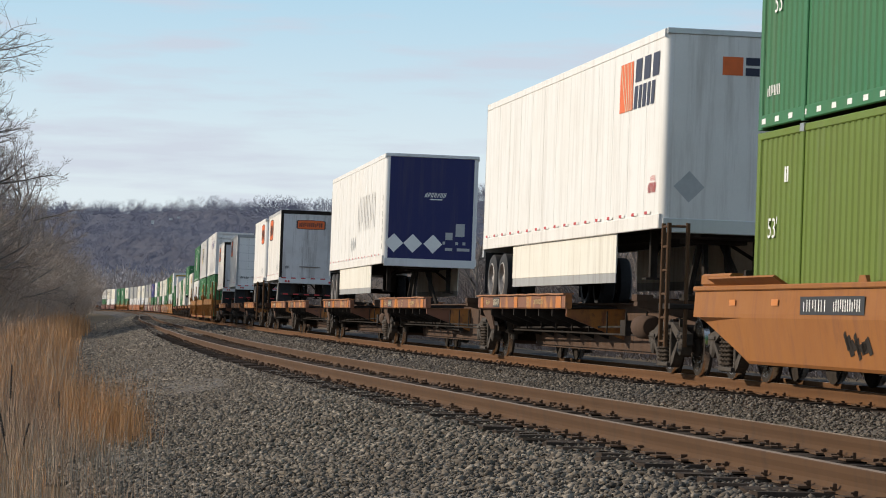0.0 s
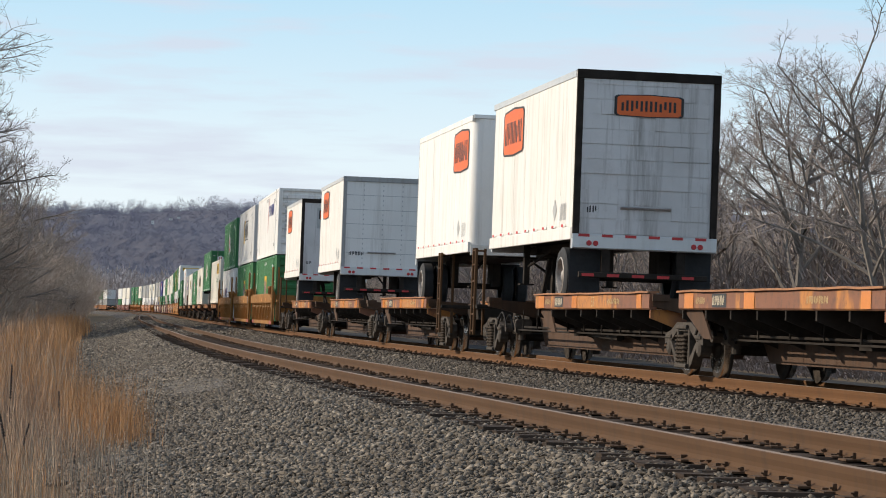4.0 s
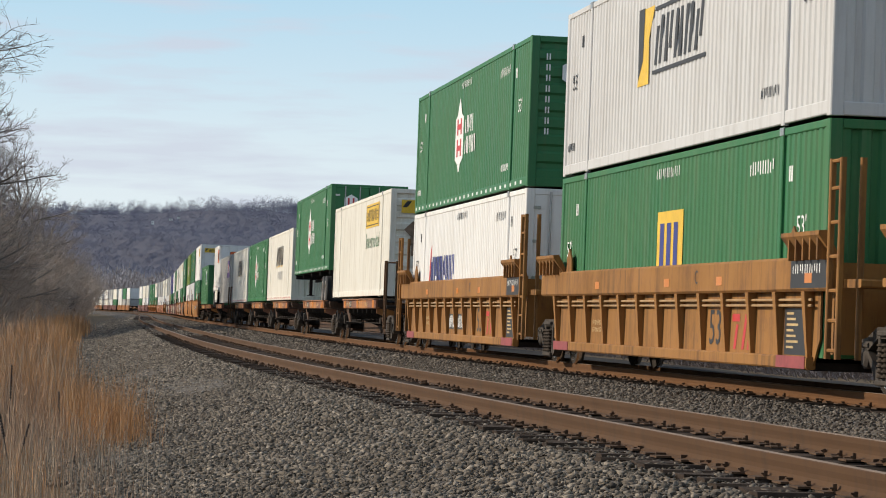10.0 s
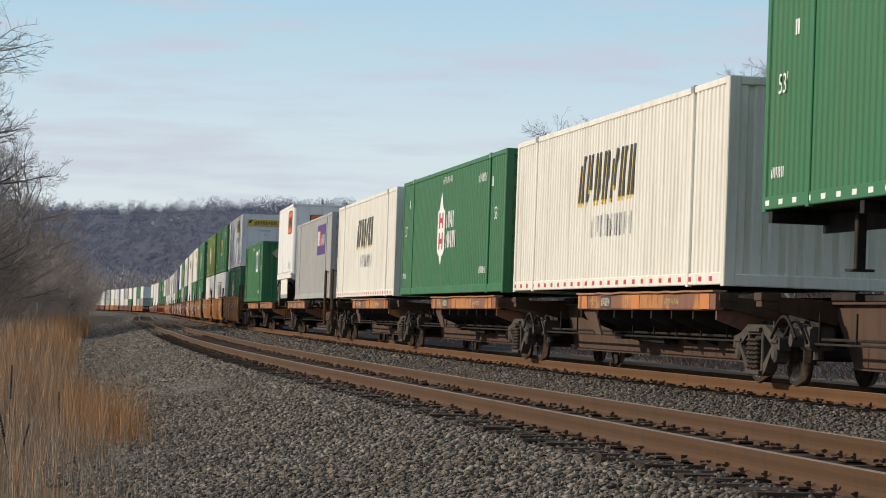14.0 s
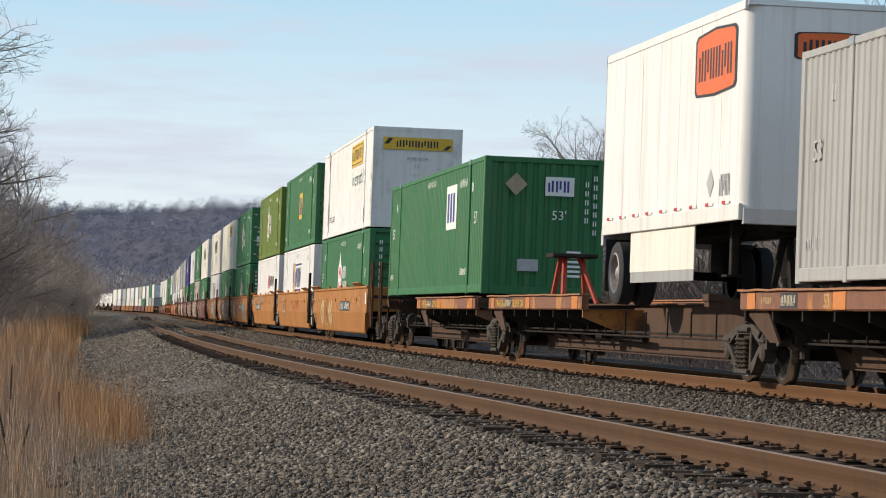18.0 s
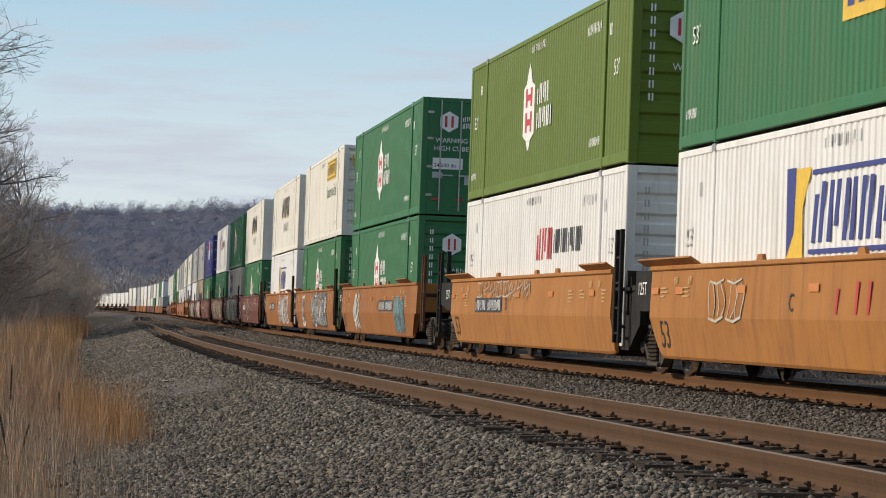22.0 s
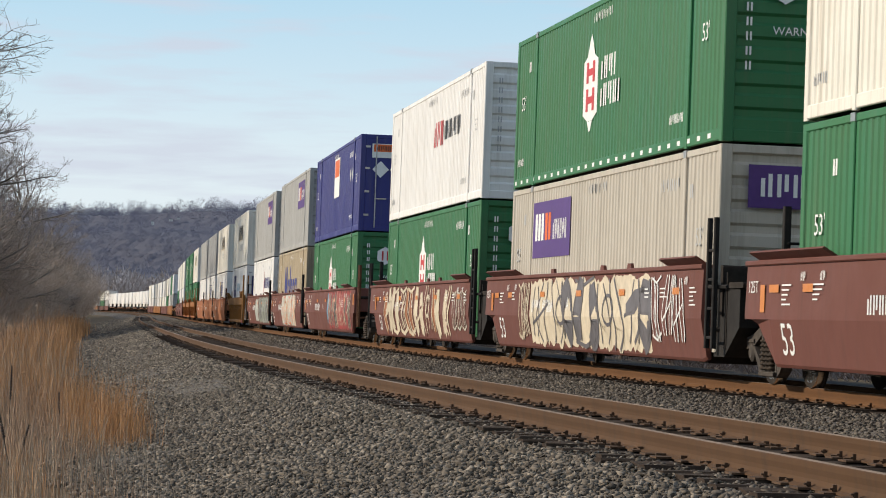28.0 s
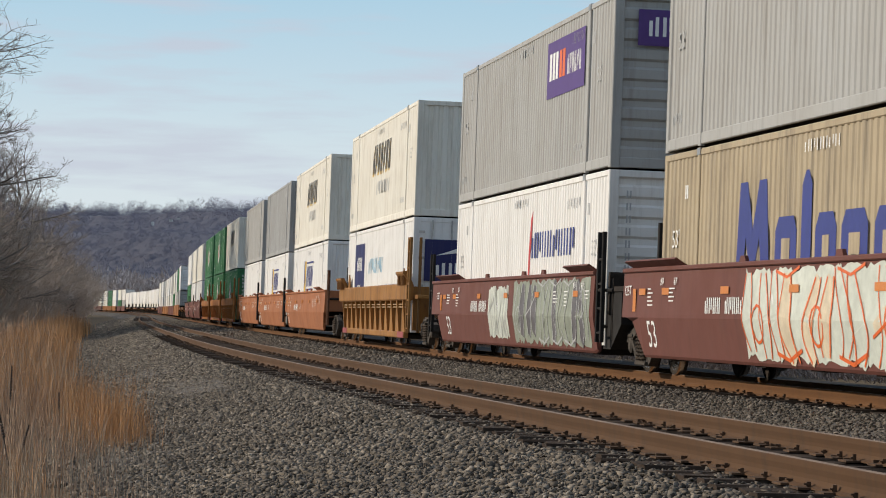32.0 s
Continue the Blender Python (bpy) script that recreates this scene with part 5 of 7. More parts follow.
    for d in axles:
        y = yr + f * d
        part("axle", Shape().rod((-1.0, y, .51), (1.0, y, .51), .07, 10).box(-.62, -.42, y - .4, y + .4, .5, z0 - .1).box(.42, .62, y - .4, y + .4, .5, z0 - .1), DARK, c)
        for o in (-1, 1):
            wh = part("wheel", kept("tyres", wheel_pair), RUBBER, c)
            wh.matrix_local = pose(o * .98, y, .51, 0, 0, 0 if o < 0 else 180)
            part("rim", kept("rim", rim_mesh), RIM, wh, "dull grey rim")
    for x in (-1.0, 1.0):
        part("mud_flap", Shape().box(x - .28, x + .28, *sorted((yr + f * .25, yr + f * .262)), .22, z0 - .12), RUBBER, c)
    # landing legs
    yl = f * (h2 - (2.3 if long > 10 else 1.9))
    for x in (-.85, .85):
        part("landing_leg", Shape().soft(x - .06, x + .06, yl - .06, yl + .06, .42, z0 - .02, .01).box(x - .14, x + .14, yl - .14, yl + .14, .40, .43).rod((x, yl, .75), (x * .5, yl - f * .9, z0 - .05), .03), DARK, c)
    part("king_pin_plate", Shape().box(-.6, .6, *sorted((f * (h2 - 1.6), f * (h2 - .2))), z0 - .16, z0 - .06), DARK, c)
    if skirt:
        ya, yb = sorted((yr + f * (3.4 if long > 10 else 2.0), f * (h2 - (3.2 if long > 10 else 2.6))))
        for o in (-1, 1):
            part("side_skirt", Shape().soft(*sorted((o * 1.24, o * 1.262)), ya, yb, .50, z0 - .06, .008), CREAM, c, "cream side skirt")
            part("skirt_flap", Shape().soft(*sorted((o * 1.243, o * 1.256)), ya + .02, yb - .02, .34, .51, .004), GREY, c, "grey rubber flap")
    return tagged(c, label, "trailer", "trailers on the train")


def m_badge(c, a, z, w, h, end=False, off=None):
    """An orange shield-shaped company badge with dark strokes."""
    def shield(k):
        return [(a - w * .46 * k, z - h * .43 * k), (a, z - h * .47 * k), (a + w * .46 * k, z - h * .43 * k), (a + w * .5 * k, z - h * .36 * k), (a + w * .5 * k, z + h * .38 * k), (a + w * .45 * k, z + h * .45 * k), (a, z + h * .5 * k), (a - w * .45 * k, z + h * .45 * k), (a - w * .5 * k, z + h * .38 * k), (a - w * .5 * k, z - h * .36 * k)]
    side = "F" if end else "L"
    flat("badge", [shield(1.0)], D_BLACK, c, side, off)
    flat("badge", [shield(.92)], D_ORANGE, c, side, off + .003, "orange badge with dark strokes")
    flat("badge", bars(a - w * .4, z - h * .22, w * .82, h * .44, 6, .25), D_BLACK, c, side, off + .006)


def m_diamonds(c, places, size, side, off, mat=None):
    flat("placard_holder", [[(a - size, z), (a, z - size), (a + size, z), (a, z + size)] for a, z in places], mat or D_GREY, c, side, off, "diamond-shaped placard holders")


def chassis(label):
    """A skeletal container chassis on two axles."""
    c = new("container_chassis")
    for x in (-.48, .40):
        part("rail", Shape().soft(x, x + .08, -8.0, 8.0, .95, 1.2, .01), BLACK, c)
    for y in (-7.9, -4.0, 0, 4, 7.8):
        part("cross_member", Shape().soft(-1.25, 1.25, y - .08, y + .08, 1.05, 1.2, .01), BLACK, c)
    for y in (-6.9, -5.65):
        part("axle", Shape().rod((-1.0, y, .51), (1.0, y, .51), .07, 10), DARK, c)
        for o in (-1, 1):
            wh = part("wheel", kept("tyres", wheel_pair), RUBBER, c)
            wh.matrix_local = pose(o * .98, y, .51, 0, 0, 0 if o < 0 else 180)
            part("rim", kept("rim", rim_mesh), RIM, wh, "dull grey rim")
    for x in (-.85, .85):
        part("landing_leg", Shape().soft(x - .06, x + .06, 5.2, 5.32, .42, 1.1, .01).box(x - .14, x + .14, 5.1, 5.4, .4, .43), DARK, c)
        part("mud_flap", Shape().box(x - .3, x + .3, -7.7, -7.688, .2, 1.0), RUBBER, c)
    part("bumper", Shape().soft(-1.15, 1.15, -8.0, -7.9, .5, .62, .015).box(-.7, -.6, -8, -7.9, .6, 1.0).box(.6, .7, -8, -7.9, .6, 1.0), BLACK, c)
    for x in (-1.0, 1.0):
        part("tail_light", Shape().lathe([(0, .05), (-.02, .045)], 1, (x, -8.02, .9), 10), D_RED, c, "round red lamp")
    part("side_rail_tape", Shape().box(-.49, -.482, -5, 5, 1.02, 1.09), D_RED, c)
    return tagged(c, label, "trailer chassis")

# ---------------------------------------------------------------- ties and fastenings
def tie_mesh(k):
    r = random.Random(k)
    s = Shape().soft(-1.3 - r.uniform(-.06, .06), 1.3, -.115, .115, -.18, 0, .014 + .02 * r.random())
    s.v = [(x, y + .016 * r.uniform(-1, 1), z + .014 * r.uniform(-1, 1)) for x, y, z in s.v]
    return s.mesh("tie", TIE)


TIE_MESHES = [tie_mesh(k) for k in range(6)]


def track_pose(s, mid, top, dz):
    x, y, h = line(s)
    return Matrix.Translation(spot(s, mid, top + dz)) @ Matrix.Rotation(-h, 4, "Z") @ Matrix.Rotation(CANT_NEAR if mid else CANT, 4, "Y")


rng = random.Random(11)
for tr, mid, top in tracks:
    first, last = (7.0, 150.0) if mid else (20.0, 160.0)
    fast = Shape()
    rest = Shape()
    for i, s in enumerate(np.arange(first, 420, .508)):
        m = track_pose(s + rng.uniform(-.03, .03), mid, top, -.176) @ pose(rng.uniform(-.05, .05), 0, 0, 0, 0, rng.uniform(-1.2, 1.2))
        if s < last:
            t = part("tie", TIE_MESHES[i % 6], TIE, tr)
            t.matrix_world = m
        elif s < 420:
            q = Shape().box(-1.3, 1.3, -.115, .115, -.1, 0)
            rest.add([m @ Vector(v) for v in q.v], q.f)
        if s < 110:
            q = Shape()
            for o in (-.7525, .7525):
                q.box(o - .17, o + .17, -.095, .095, .001, .016)
                for sx in (-1, 1):
                    if rng.random() < .85:
                        q.box(o + sx * .085 - .013, o + sx * .085 + .013, -.05, -.024, .01, .036 + .03 * rng.random())
                        q.box(o + sx * .095 - .022, o + sx * .095 + .022, -.052, -.022, .03, .042)
                    if rng.random() < .7:
                        q.box(o + sx * .08 - .04, o + sx * .08 + .04, .10, .122, -.02, .015 + .03 * rng.random())
            fast.add([m @ Vector(v) for v in q.v], q.f)
    tagged(part("rail_fastenings", fast, PLATE, tr, "rusty tie plates, spikes and rail anchors"), kind="stuff")
    tagged(part("distant_ties", rest, TIE, tr), kind="stuff")

# ---------------------------------------------------------------- loose stones


def stones(name, zones, label, seed, material):
    r = np.random.RandomState(seed)
    cube = np.array([(x, y, z) for x in (-1, 1) for y in (-1, 1) for z in (-1, 1)], float)
    quads = np.array([(0, 1, 3, 2), (4, 6, 7, 5), (0, 4, 5, 1), (2, 3, 7, 6), (0, 2, 6, 4), (1, 5, 7, 3)])
    allv = []
    for s0, s1, o0, o1, n, r0, r1, lift in zones:
        s = r.uniform(s0, s1, n)
        o = r.uniform(o0, o1, n)
        h = np.interp(s, DIST, HEAD)
        x = np.interp(s, DIST, LX) + o * np.cos(h)
        y = np.interp(s, DIST, LY) - o * np.sin(h)
        z = np.interp(o, [a for a, b in PROFILE], [b for a, b in PROFILE]) + np.interp(y, [a for a, b in GRADE], [b for a, b in GRADE]) + lift + r.uniform(-.012, .02, n)
        size = r.uniform(r0, r1, (n, 1, 1)) * r.uniform(.32, 1.3, (n, 1, 3))
        v = cube[None] * size * (1 + r.uniform(-.45, .30, (n, 8, 3)))
        v[:, cube[:, 2] > 0, 0] *= r.uniform(.0, .9, (n, 1))        # sharp wedges and splinters
        v[:, cube[:, 0] > 0, 1] *= r.uniform(.25, 1.0, (n, 1))
        q = r.normal(size=(n, 4))
        q /= np.linalg.norm(q, axis=1)[:, None]
        w, a, b, c = q.T
        R = np.stack([1 - 2 * (b * b + c * c), 2 * (a * b - c * w), 2 * (a * c + b * w), 2 * (a * b + c * w), 1 - 2 * (a * a + c * c), 2 * (b * c - a * w), 2 * (a * c - b * w), 2 * (b * c + a * w), 1 - 2 * (a * a + b * b)], 1).reshape(n, 3, 3)
        allv.append(np.einsum("nij,nkj->nki", R, v) * (1.0, 1.0, .68) + np.stack([x, y, z], 1)[:, None])
    v = np.concatenate(allv)
    n = len(v)
    f = (quads[None] + 8 * np.arange(n)[:, None, None]).reshape(-1, 4)
    me = bpy.data.meshes.new(name)
    me.vertices.add(n * 8)
    me.vertices.foreach_set("co", v.reshape(-1))
    me.loops.add(len(f) * 4)
    me.loops.foreach_set("vertex_index", f.reshape(-1).astype(np.int32))
    me.polygons.add(len(f))
    me.polygons.foreach_set("loop_start", np.arange(0, len(f) * 4, 4, dtype=np.int32))
    me.update(calc_edges=True)
    me.validate()
    me.materials.append(material)
    return tagged(new(name, me), label, "gravel", kind="stuff")


stones("crushed_stones", [(9, 24, -10.4, -6.6, 32000, .014, .034, .0), (24, 45, -10.6, -6.55, 42000, .014, .034, .0), (45, 80, -10.4, -6.55, 34000, .02, .04, .0),
                          (80, 150, -10.6, -6.6, 18000, .03, .06, .0), (150, 260, -10.6, -6.6, 13000, .05, .1, .0), (260, 460, -10.8, -6.6, 11000, .07, .14, .0)],
       "loose angular grey ballast stones on the shoulder beside the rails", 5, STONE)
stones("dusty_stones", [(12, 45, -6.8, -6.2, 6000, .014, .03, .0), (12, 45, -6.3, -5.9, 3000, .014, .028, -.01), (45, 110, -6.7, -5.9, 2600, .02, .035, -.025), (14, 40, -6.0, -4.4, 8000, .015, .03, -.025), (40, 80, -6.0, -4.4, 5000, .02, .04, -.025), (16, 34, -4.5, -1.3, 23000, .014, .03, -.01), (34, 60, -4.5, -1.3, 23000, .016, .033, -.01),
                        (60, 120, -4.5, -1.3, 13000, .026, .05, -.01), (120, 300, -4.5, -1.3, 13000, .05, .1, -.01), (110, 260, -6.7, -4.4, 7000, .05, .09, -.02), (24, 70, -1.3, 1.3, 9000, .018, .034, -.03), (30, 110, 1.2, 5.2, 9000, .025, .05, .0)],
       "ballast stones stained brown with rust dust between the rails", 6, STONE_DUSTY)

# ---------------------------------------------------------------- dry grass
def straw_material(name, a, b):
    m, nt, bs = nodes_of(name, 0.85)
    g = nt.nodes.new("ShaderNodeNewGeometry")
    c = ramp(nt, g.outputs["Random Per Island"], [(0.0, a), (0.55, b), (1.0, tuple(min(1, 1.35 * v) for v in b))])
    big = noise_node(nt, .5, 4, .6)
    c = mix(nt, ramp(nt, big, [(.4, (0, 0, 0)), (.7, (.5,) * 3)]), c, tuple(.55 * v for v in a))
    nt.links.new(c, bs.inputs["Base Color"])
    return m


STRAW = straw_material("dry_grass", (0.22, 0.138, 0.09), (0.44, 0.285, 0.18))
RUSSET = straw_material("russet_grass", (0.28, 0.14, 0.056), (0.46, 0.235, 0.095))
PALE_STEM = straw_material("pale_stems", (0.22, 0.175, 0.13), (0.38, 0.31, 0.23))


def grass(name, material, label, zones, seed, soft=False):
    r = random.Random(seed)
    vs, fs = [], []
    for s0, s1, o0, o1, n, h0, h1, w in zones:
        for i in range(n):
            s, o = r.uniform(s0, s1), r.uniform(o0, o1)
            k = max(0.0, .5 + .45 * noise.noise((s * .3, o * .9, 1.0 + seed)) + .5 * noise.noise((s * 1.1, o * 3.1, 7.0 + seed)))
            fs_, fo = abs(2 * (s - s0) / (s1 - s0) - 1), abs(2 * (o - o0) / (o1 - o0) - 1)
            edge = min(1.0, 2.6 * (1 - fs_)) * min(1.0, 2.2 * (1 - fo)) if soft else min(1.0, 2.6 * (1 - fo) + .05)
            if r.random() > (.04 + 1.5 * k * k) * edge:
                continue
            o += r.gauss(0, .14)
            p = ground_at(s, o)
            h = (h0 + (h1 - h0) * r.random() ** 1.25) * (.6 + .5 * k) * (.55 + .45 * edge) * (1.3 if r.random() < .12 else 1)
            a = r.uniform(0, 2 * math.pi)
            lx, ly = r.gauss(0, .11) * h, r.gauss(0, .11) * h
            dx, dy = w * math.cos(a) / 2, w * math.sin(a) / 2
            b = len(vs)
            for q, f in ((0, 1), (.5, .8), (1, .15)):
                vs.append((p.x + lx * q * q - dx * f, p.y + ly * q * q - dy * f, p.z - .02 + h * q * (1 - .06 * q)))
                vs.append((p.x + lx * q * q + dx * f, p.y + ly * q * q + dy * f, p.z - .02 + h * q * (1 - .06 * q)))
            fs += [(b, b + 1, b + 3, b + 2), (b + 2, b + 3, b + 5, b + 4)]
    me = bpy.data.meshes.new(name)
    me.from_pydata(vs, [], fs)
    me.materials.append(material)
    return tagged(new(name, me), label, "grass", kind="stuff")


grass("dry_grass", STRAW, "tall dry brown grass beside the gravel", [(17, 31, -13.5, -9.75, 12000, .12, .62, .0045), (28, 50, -14, -9.65, 18000, .25, .95, .006), (50, 95, -15, -9.5, 17000, .4, 1.3, .010), (95, 260, -14, -10.4, 12000, .8, 1.5, .03)], 3)
grass("russet_grass", RUSSET, "clumps of rust-orange broom grass", [(28.5, 38, -10.35, -9.2, 7000, .35, 1.1, .0042), (34, 46, -10.9, -9.5, 4200, .4, 1.0, .006), (40, 62, -11.8, -9.8, 5000, .6, 1.15, .007), (60, 100, -12.0, -9.5, 8500, .9, 1.55, .011), (17, 30, -13, -10.2, 1500, .3, .62, .005), (95, 210, -12.6, -9.6, 6500, .8, 1.7, .025)], 4, True)
grass("pale_stems", PALE_STEM, "thin pale dead stalks standing in the grass", [(18, 36, -12.4, -9.5, 2200, .4, 1.0, .005), (36, 90, -13, -9.6, 3000, .7, 1.45, .008), (12, 40, -9.7, -8.9, 700, .1, .42, .005)], 5)
STALK = plain("dark_dead_stalk", (0.030, 0.022, 0.018), .9, 0, .3, 30)
for s, o, high, lean in ((33, -10.93, 1.0, .03), (33.6, -10.25, .62, -.04), (25, -10.92, .8, -.22), (27, -10.86, .5, .25)):
    st = new("dead_stalk")
    sh = Shape().rod((0, 0, -.05), (lean * high * .6, 0, high * .6), .007, 5)
    for k in range(12):
        f = .55 + .45 * k / 12
        sh.lathe([(0, .008), (.012 * high, .016 * (1.25 - .5 * k / 12)), (.036 * high, .007)], 2, (lean * high * f, 0, high * f), 6)
    part("stem", sh, STALK, st)
    st.location = ground_at(s, o)
    tagged(st, "dark dried seed stalk standing among tall grass", "plant", "dead stalks")

# ---------------------------------------------------------------- bare trees
def bark(name, a, b):
    return plain(name, tuple((p + q) / 2 for p, q in zip(a, b)), .9, 0, .35, 2.0)


BARK = bark("grey_bark", (0.15, 0.128, 0.108), (0.23, 0.195, 0.165))
TWIG = bark("brown_twigs", (0.25, 0.205, 0.18), (0.34, 0.285, 0.25))
BRUSH = bark("reddish_brush", (0.34, 0.27, 0.22), (0.47, 0.38, 0.31))


def limb(s, pts, r0, r1, n):
    """A tapering bent tube through pts."""
    rings = []
    for i, p in enumerate(pts):
        d = (pts[min(i + 1, len(pts) - 1)] - pts[max(i - 1, 0)]).normalized()
        a = d.orthogonal().normalized()
        b = d.cross(a)
        r = r0 + (r1 - r0) * i / (len(pts) - 1)
        rings += [p + r * (math.cos(2 * math.pi * k / n) * a + math.sin(2 * math.pi * k / n) * b) for k in range(n)]
    s.add(rings, [(j * n + k, j * n + (k + 1) % n, (j + 1) * n + (k + 1) % n, (j + 1) * n + k) for j in range(len(pts) - 1) for k in range(n)])


def grow(wood, twigs, r, start, d, length, rad, level, kids, up, thick, reach=1.0):
    pts, p, q = [start], start.copy(), d.copy()
    n = 4 if level < 2 else 3
    for i in range(n):
        q = (q + Vector((r.gauss(0, .16), r.gauss(0, .16), r.gauss(0, .10) + up * .12))).normalized()
        p = p + q * length / n
        pts.append(p.copy())
    end = max(rad * (.35 if level else .16), thick * .4)
    limb(wood if level < 2 else twigs, pts, rad, end, 7 if level == 0 else 5 if level == 1 else 3)
    if level >= len(kids):
        return
    for k in range(kids[level]):
        f = r.uniform(.28 if level else .30, 1.0) if k else 1.0
        i = min(n - 1, int(f * n))
        base = pts[i].lerp(pts[i + 1], f * n - i)
        axis = (pts[i + 1] - pts[i]).normalized()
        side = Vector((r.gauss(0, 1), r.gauss(0, 1), r.gauss(0, .5)))
        side = (side - axis * side.dot(axis)).normalized()
        w = r.uniform(.35, .8)
        grow(wood, twigs, r, base, (axis * w + side * (1.1 - w)).normalized(), length * r.uniform(.36, .56) * (1.25 - .55 * f) * (.85 * reach if level == 0 else 1), max(rad * .5 * (1 - .4 * f), thick), level + 1, kids, up, thick, reach)


def tree(seed, high, kids, name="bare_tree", stems=1, thick=.012, up=.6, reach=1.0, wood_mat=None, twig_mat=None, label="leafless grey-brown tree with fine branches", spread=.12):
    r = random.Random(seed)
    t = new(name)
    wood, twigs = Shape(), Shape()
    for i in range(stems):
        lean = Vector((r.gauss(0, spread), r.gauss(0, spread), 1)).normalized()
        grow(wood, twigs, r, Vector((r.gauss(0, .25 * (stems > 1)), r.gauss(0, .25 * (stems > 1)), -.2)), lean, high * r.uniform(.62, .8), high * .017 / (1 + .3 * (stems > 1)), 0, kids, up, thick, reach)
    part("trunk", wood, wood_mat or BARK, t, smooth=True)
    part("crown", twigs, twig_mat or TWIG, t, "mass of bare twigs")
    return tagged(t, label, "tree", "bare trees along the railway")


def plant(t, s, o, turn, size, away):
    p = ground_at(s, o)
    p = Vector((p.x * away, p.y * away, EYE.z + (p.z - EYE.z) * away))
    size *= away
    return Matrix.Translation(p) @ Matrix.Rotation(turn, 4, "Z") @ Matrix.Scale(size, 4)


def set_tree(t, s, o, turn, size, first, away=1.0):
    m = plant(t, s, o, turn, size, away)
    if first:
        t.matrix_world = m
        return t
    c = copy_thing(t, Matrix.LocRotScale(m.translation, m.to_quaternion(), None))
    c.scale = (size * away,) * 3
    return c


KINDS = [tree(21, 12, (12, 9, 7, 5), stems=1, thick=.0052, spread=.03), tree(22, 12, (10, 8, 6, 5), stems=2, thick=.0052, spread=.05), tree(23, 11, (15, 9, 7, 5), stems=1, thick=.0055, up=.4, reach=1.45, spread=.03), tree(24, 12, (9, 7, 6, 5), stems=3, thick=.0052, up=.4, spread=.06)]
SHRUBS = [tree(31 + k, 4.6, (8, 6, 5), "thicket_shrub", stems=10, thick=.0058, up=.5, wood_mat=BRUSH, twig_mat=BRUSH, label="leafless brown thicket of thin stems", spread=.3) for k in range(3)]
rng = random.Random(5)
made = set()


def put(kinds, s, o, size, away=1.0):
    i = rng.randrange(len(kinds))
    t = kinds[i]
    set_tree(t, s, o, rng.uniform(0, 6.28), size, t.name not in made, away)
    made.add(t.name)


DEEP = 1.6             # the near wood is laid out at this fraction of its distance


# the wood on the near side, a long thin belt
for s, o, size in ((97, -17.6, 1.4), (103, -17.0, 1.55), (101, -17.0, 1.42), (112, -16.6, 1.25), (126, -16.2, 1.15), (141, -15.8, 1.0), (157, -15.6, 1.0)):
    put(KINDS, s, o, size, DEEP)
for k in range(16):
    put(KINDS, 184 + 24 * k + rng.uniform(-4, 4), rng.uniform(-17.5, -14.5), rng.uniform(.85, 1.1), DEEP)
for k in range(100):
    put(SHRUBS, 90 + 3.0 * k + rng.uniform(-1.5, 1.5), rng.uniform(-17, -14.2), rng.uniform(1.2, 1.75), DEEP)
for k in range(14):
    put(SHRUBS, 390 + 14 * k, rng.uniform(-17, -14), rng.uniform(1.4, 1.9), DEEP)
# beyond the train
for s, o, size in ((98.9, 17.7, 1.12), (103, 19.5, 1.1), (114.1, 17.3, 1.0), (90, 18.5, 1.1), (109, 21, .95), (121, 20, .85), (95, 23, 1.0), (144.4, 17, 1.15), (150, 20, 1.0), (132, 19, .75), (184.7, 17, .9), (170, 19, .8), (205, 16, .75), (215, 22, .8), (240, 20, .8), (265, 26, .9), (300, 20, .8), (340, 22, .8), (385, 20, .8), (430, 24, .9)):
    put([KINDS[2], KINDS[2], KINDS[2], KINDS[3]], s, o, size)
for k in range(44):
    put(SHRUBS, 126 + 5.0 * k, rng.uniform(19, 30), rng.uniform(1.2, 2.0))

for k in range(46):
    put(SHRUBS, 108 + 4.6 * k, rng.uniform(26, 40), rng.uniform(1.7, 2.5))

# taller trees in the near belt
for k, (s, o, size) in enumerate(((104, -16.2, 1.35), (109, -17.4, 1.4), (115, -16.2, 1.2), (100, -15.9, 1.3), (107, -16.3, 1.15), (102, -15.9, .92), (109, -15.9, .74))):
    set_tree(KINDS[k % 2], s, o, 1.3 + 2.1 * k, size, False, DEEP)

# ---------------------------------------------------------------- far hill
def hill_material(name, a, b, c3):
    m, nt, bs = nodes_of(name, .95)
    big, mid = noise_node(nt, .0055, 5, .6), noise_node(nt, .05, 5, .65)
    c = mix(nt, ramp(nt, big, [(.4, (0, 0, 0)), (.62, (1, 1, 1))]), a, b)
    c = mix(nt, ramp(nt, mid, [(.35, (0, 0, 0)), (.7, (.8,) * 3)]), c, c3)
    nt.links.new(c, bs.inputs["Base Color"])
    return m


# distance haze is painted into these base colours as a purple-blue tint
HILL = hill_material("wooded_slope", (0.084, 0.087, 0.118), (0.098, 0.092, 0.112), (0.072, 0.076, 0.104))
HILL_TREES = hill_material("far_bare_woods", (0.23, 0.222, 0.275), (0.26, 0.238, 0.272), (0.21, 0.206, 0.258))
BACK = 2.2             # the hill is laid out at this fraction of its distance


def far_off(x, y, z):
    return x * BACK, y * BACK, EYE.z + (z - EYE.z) * BACK


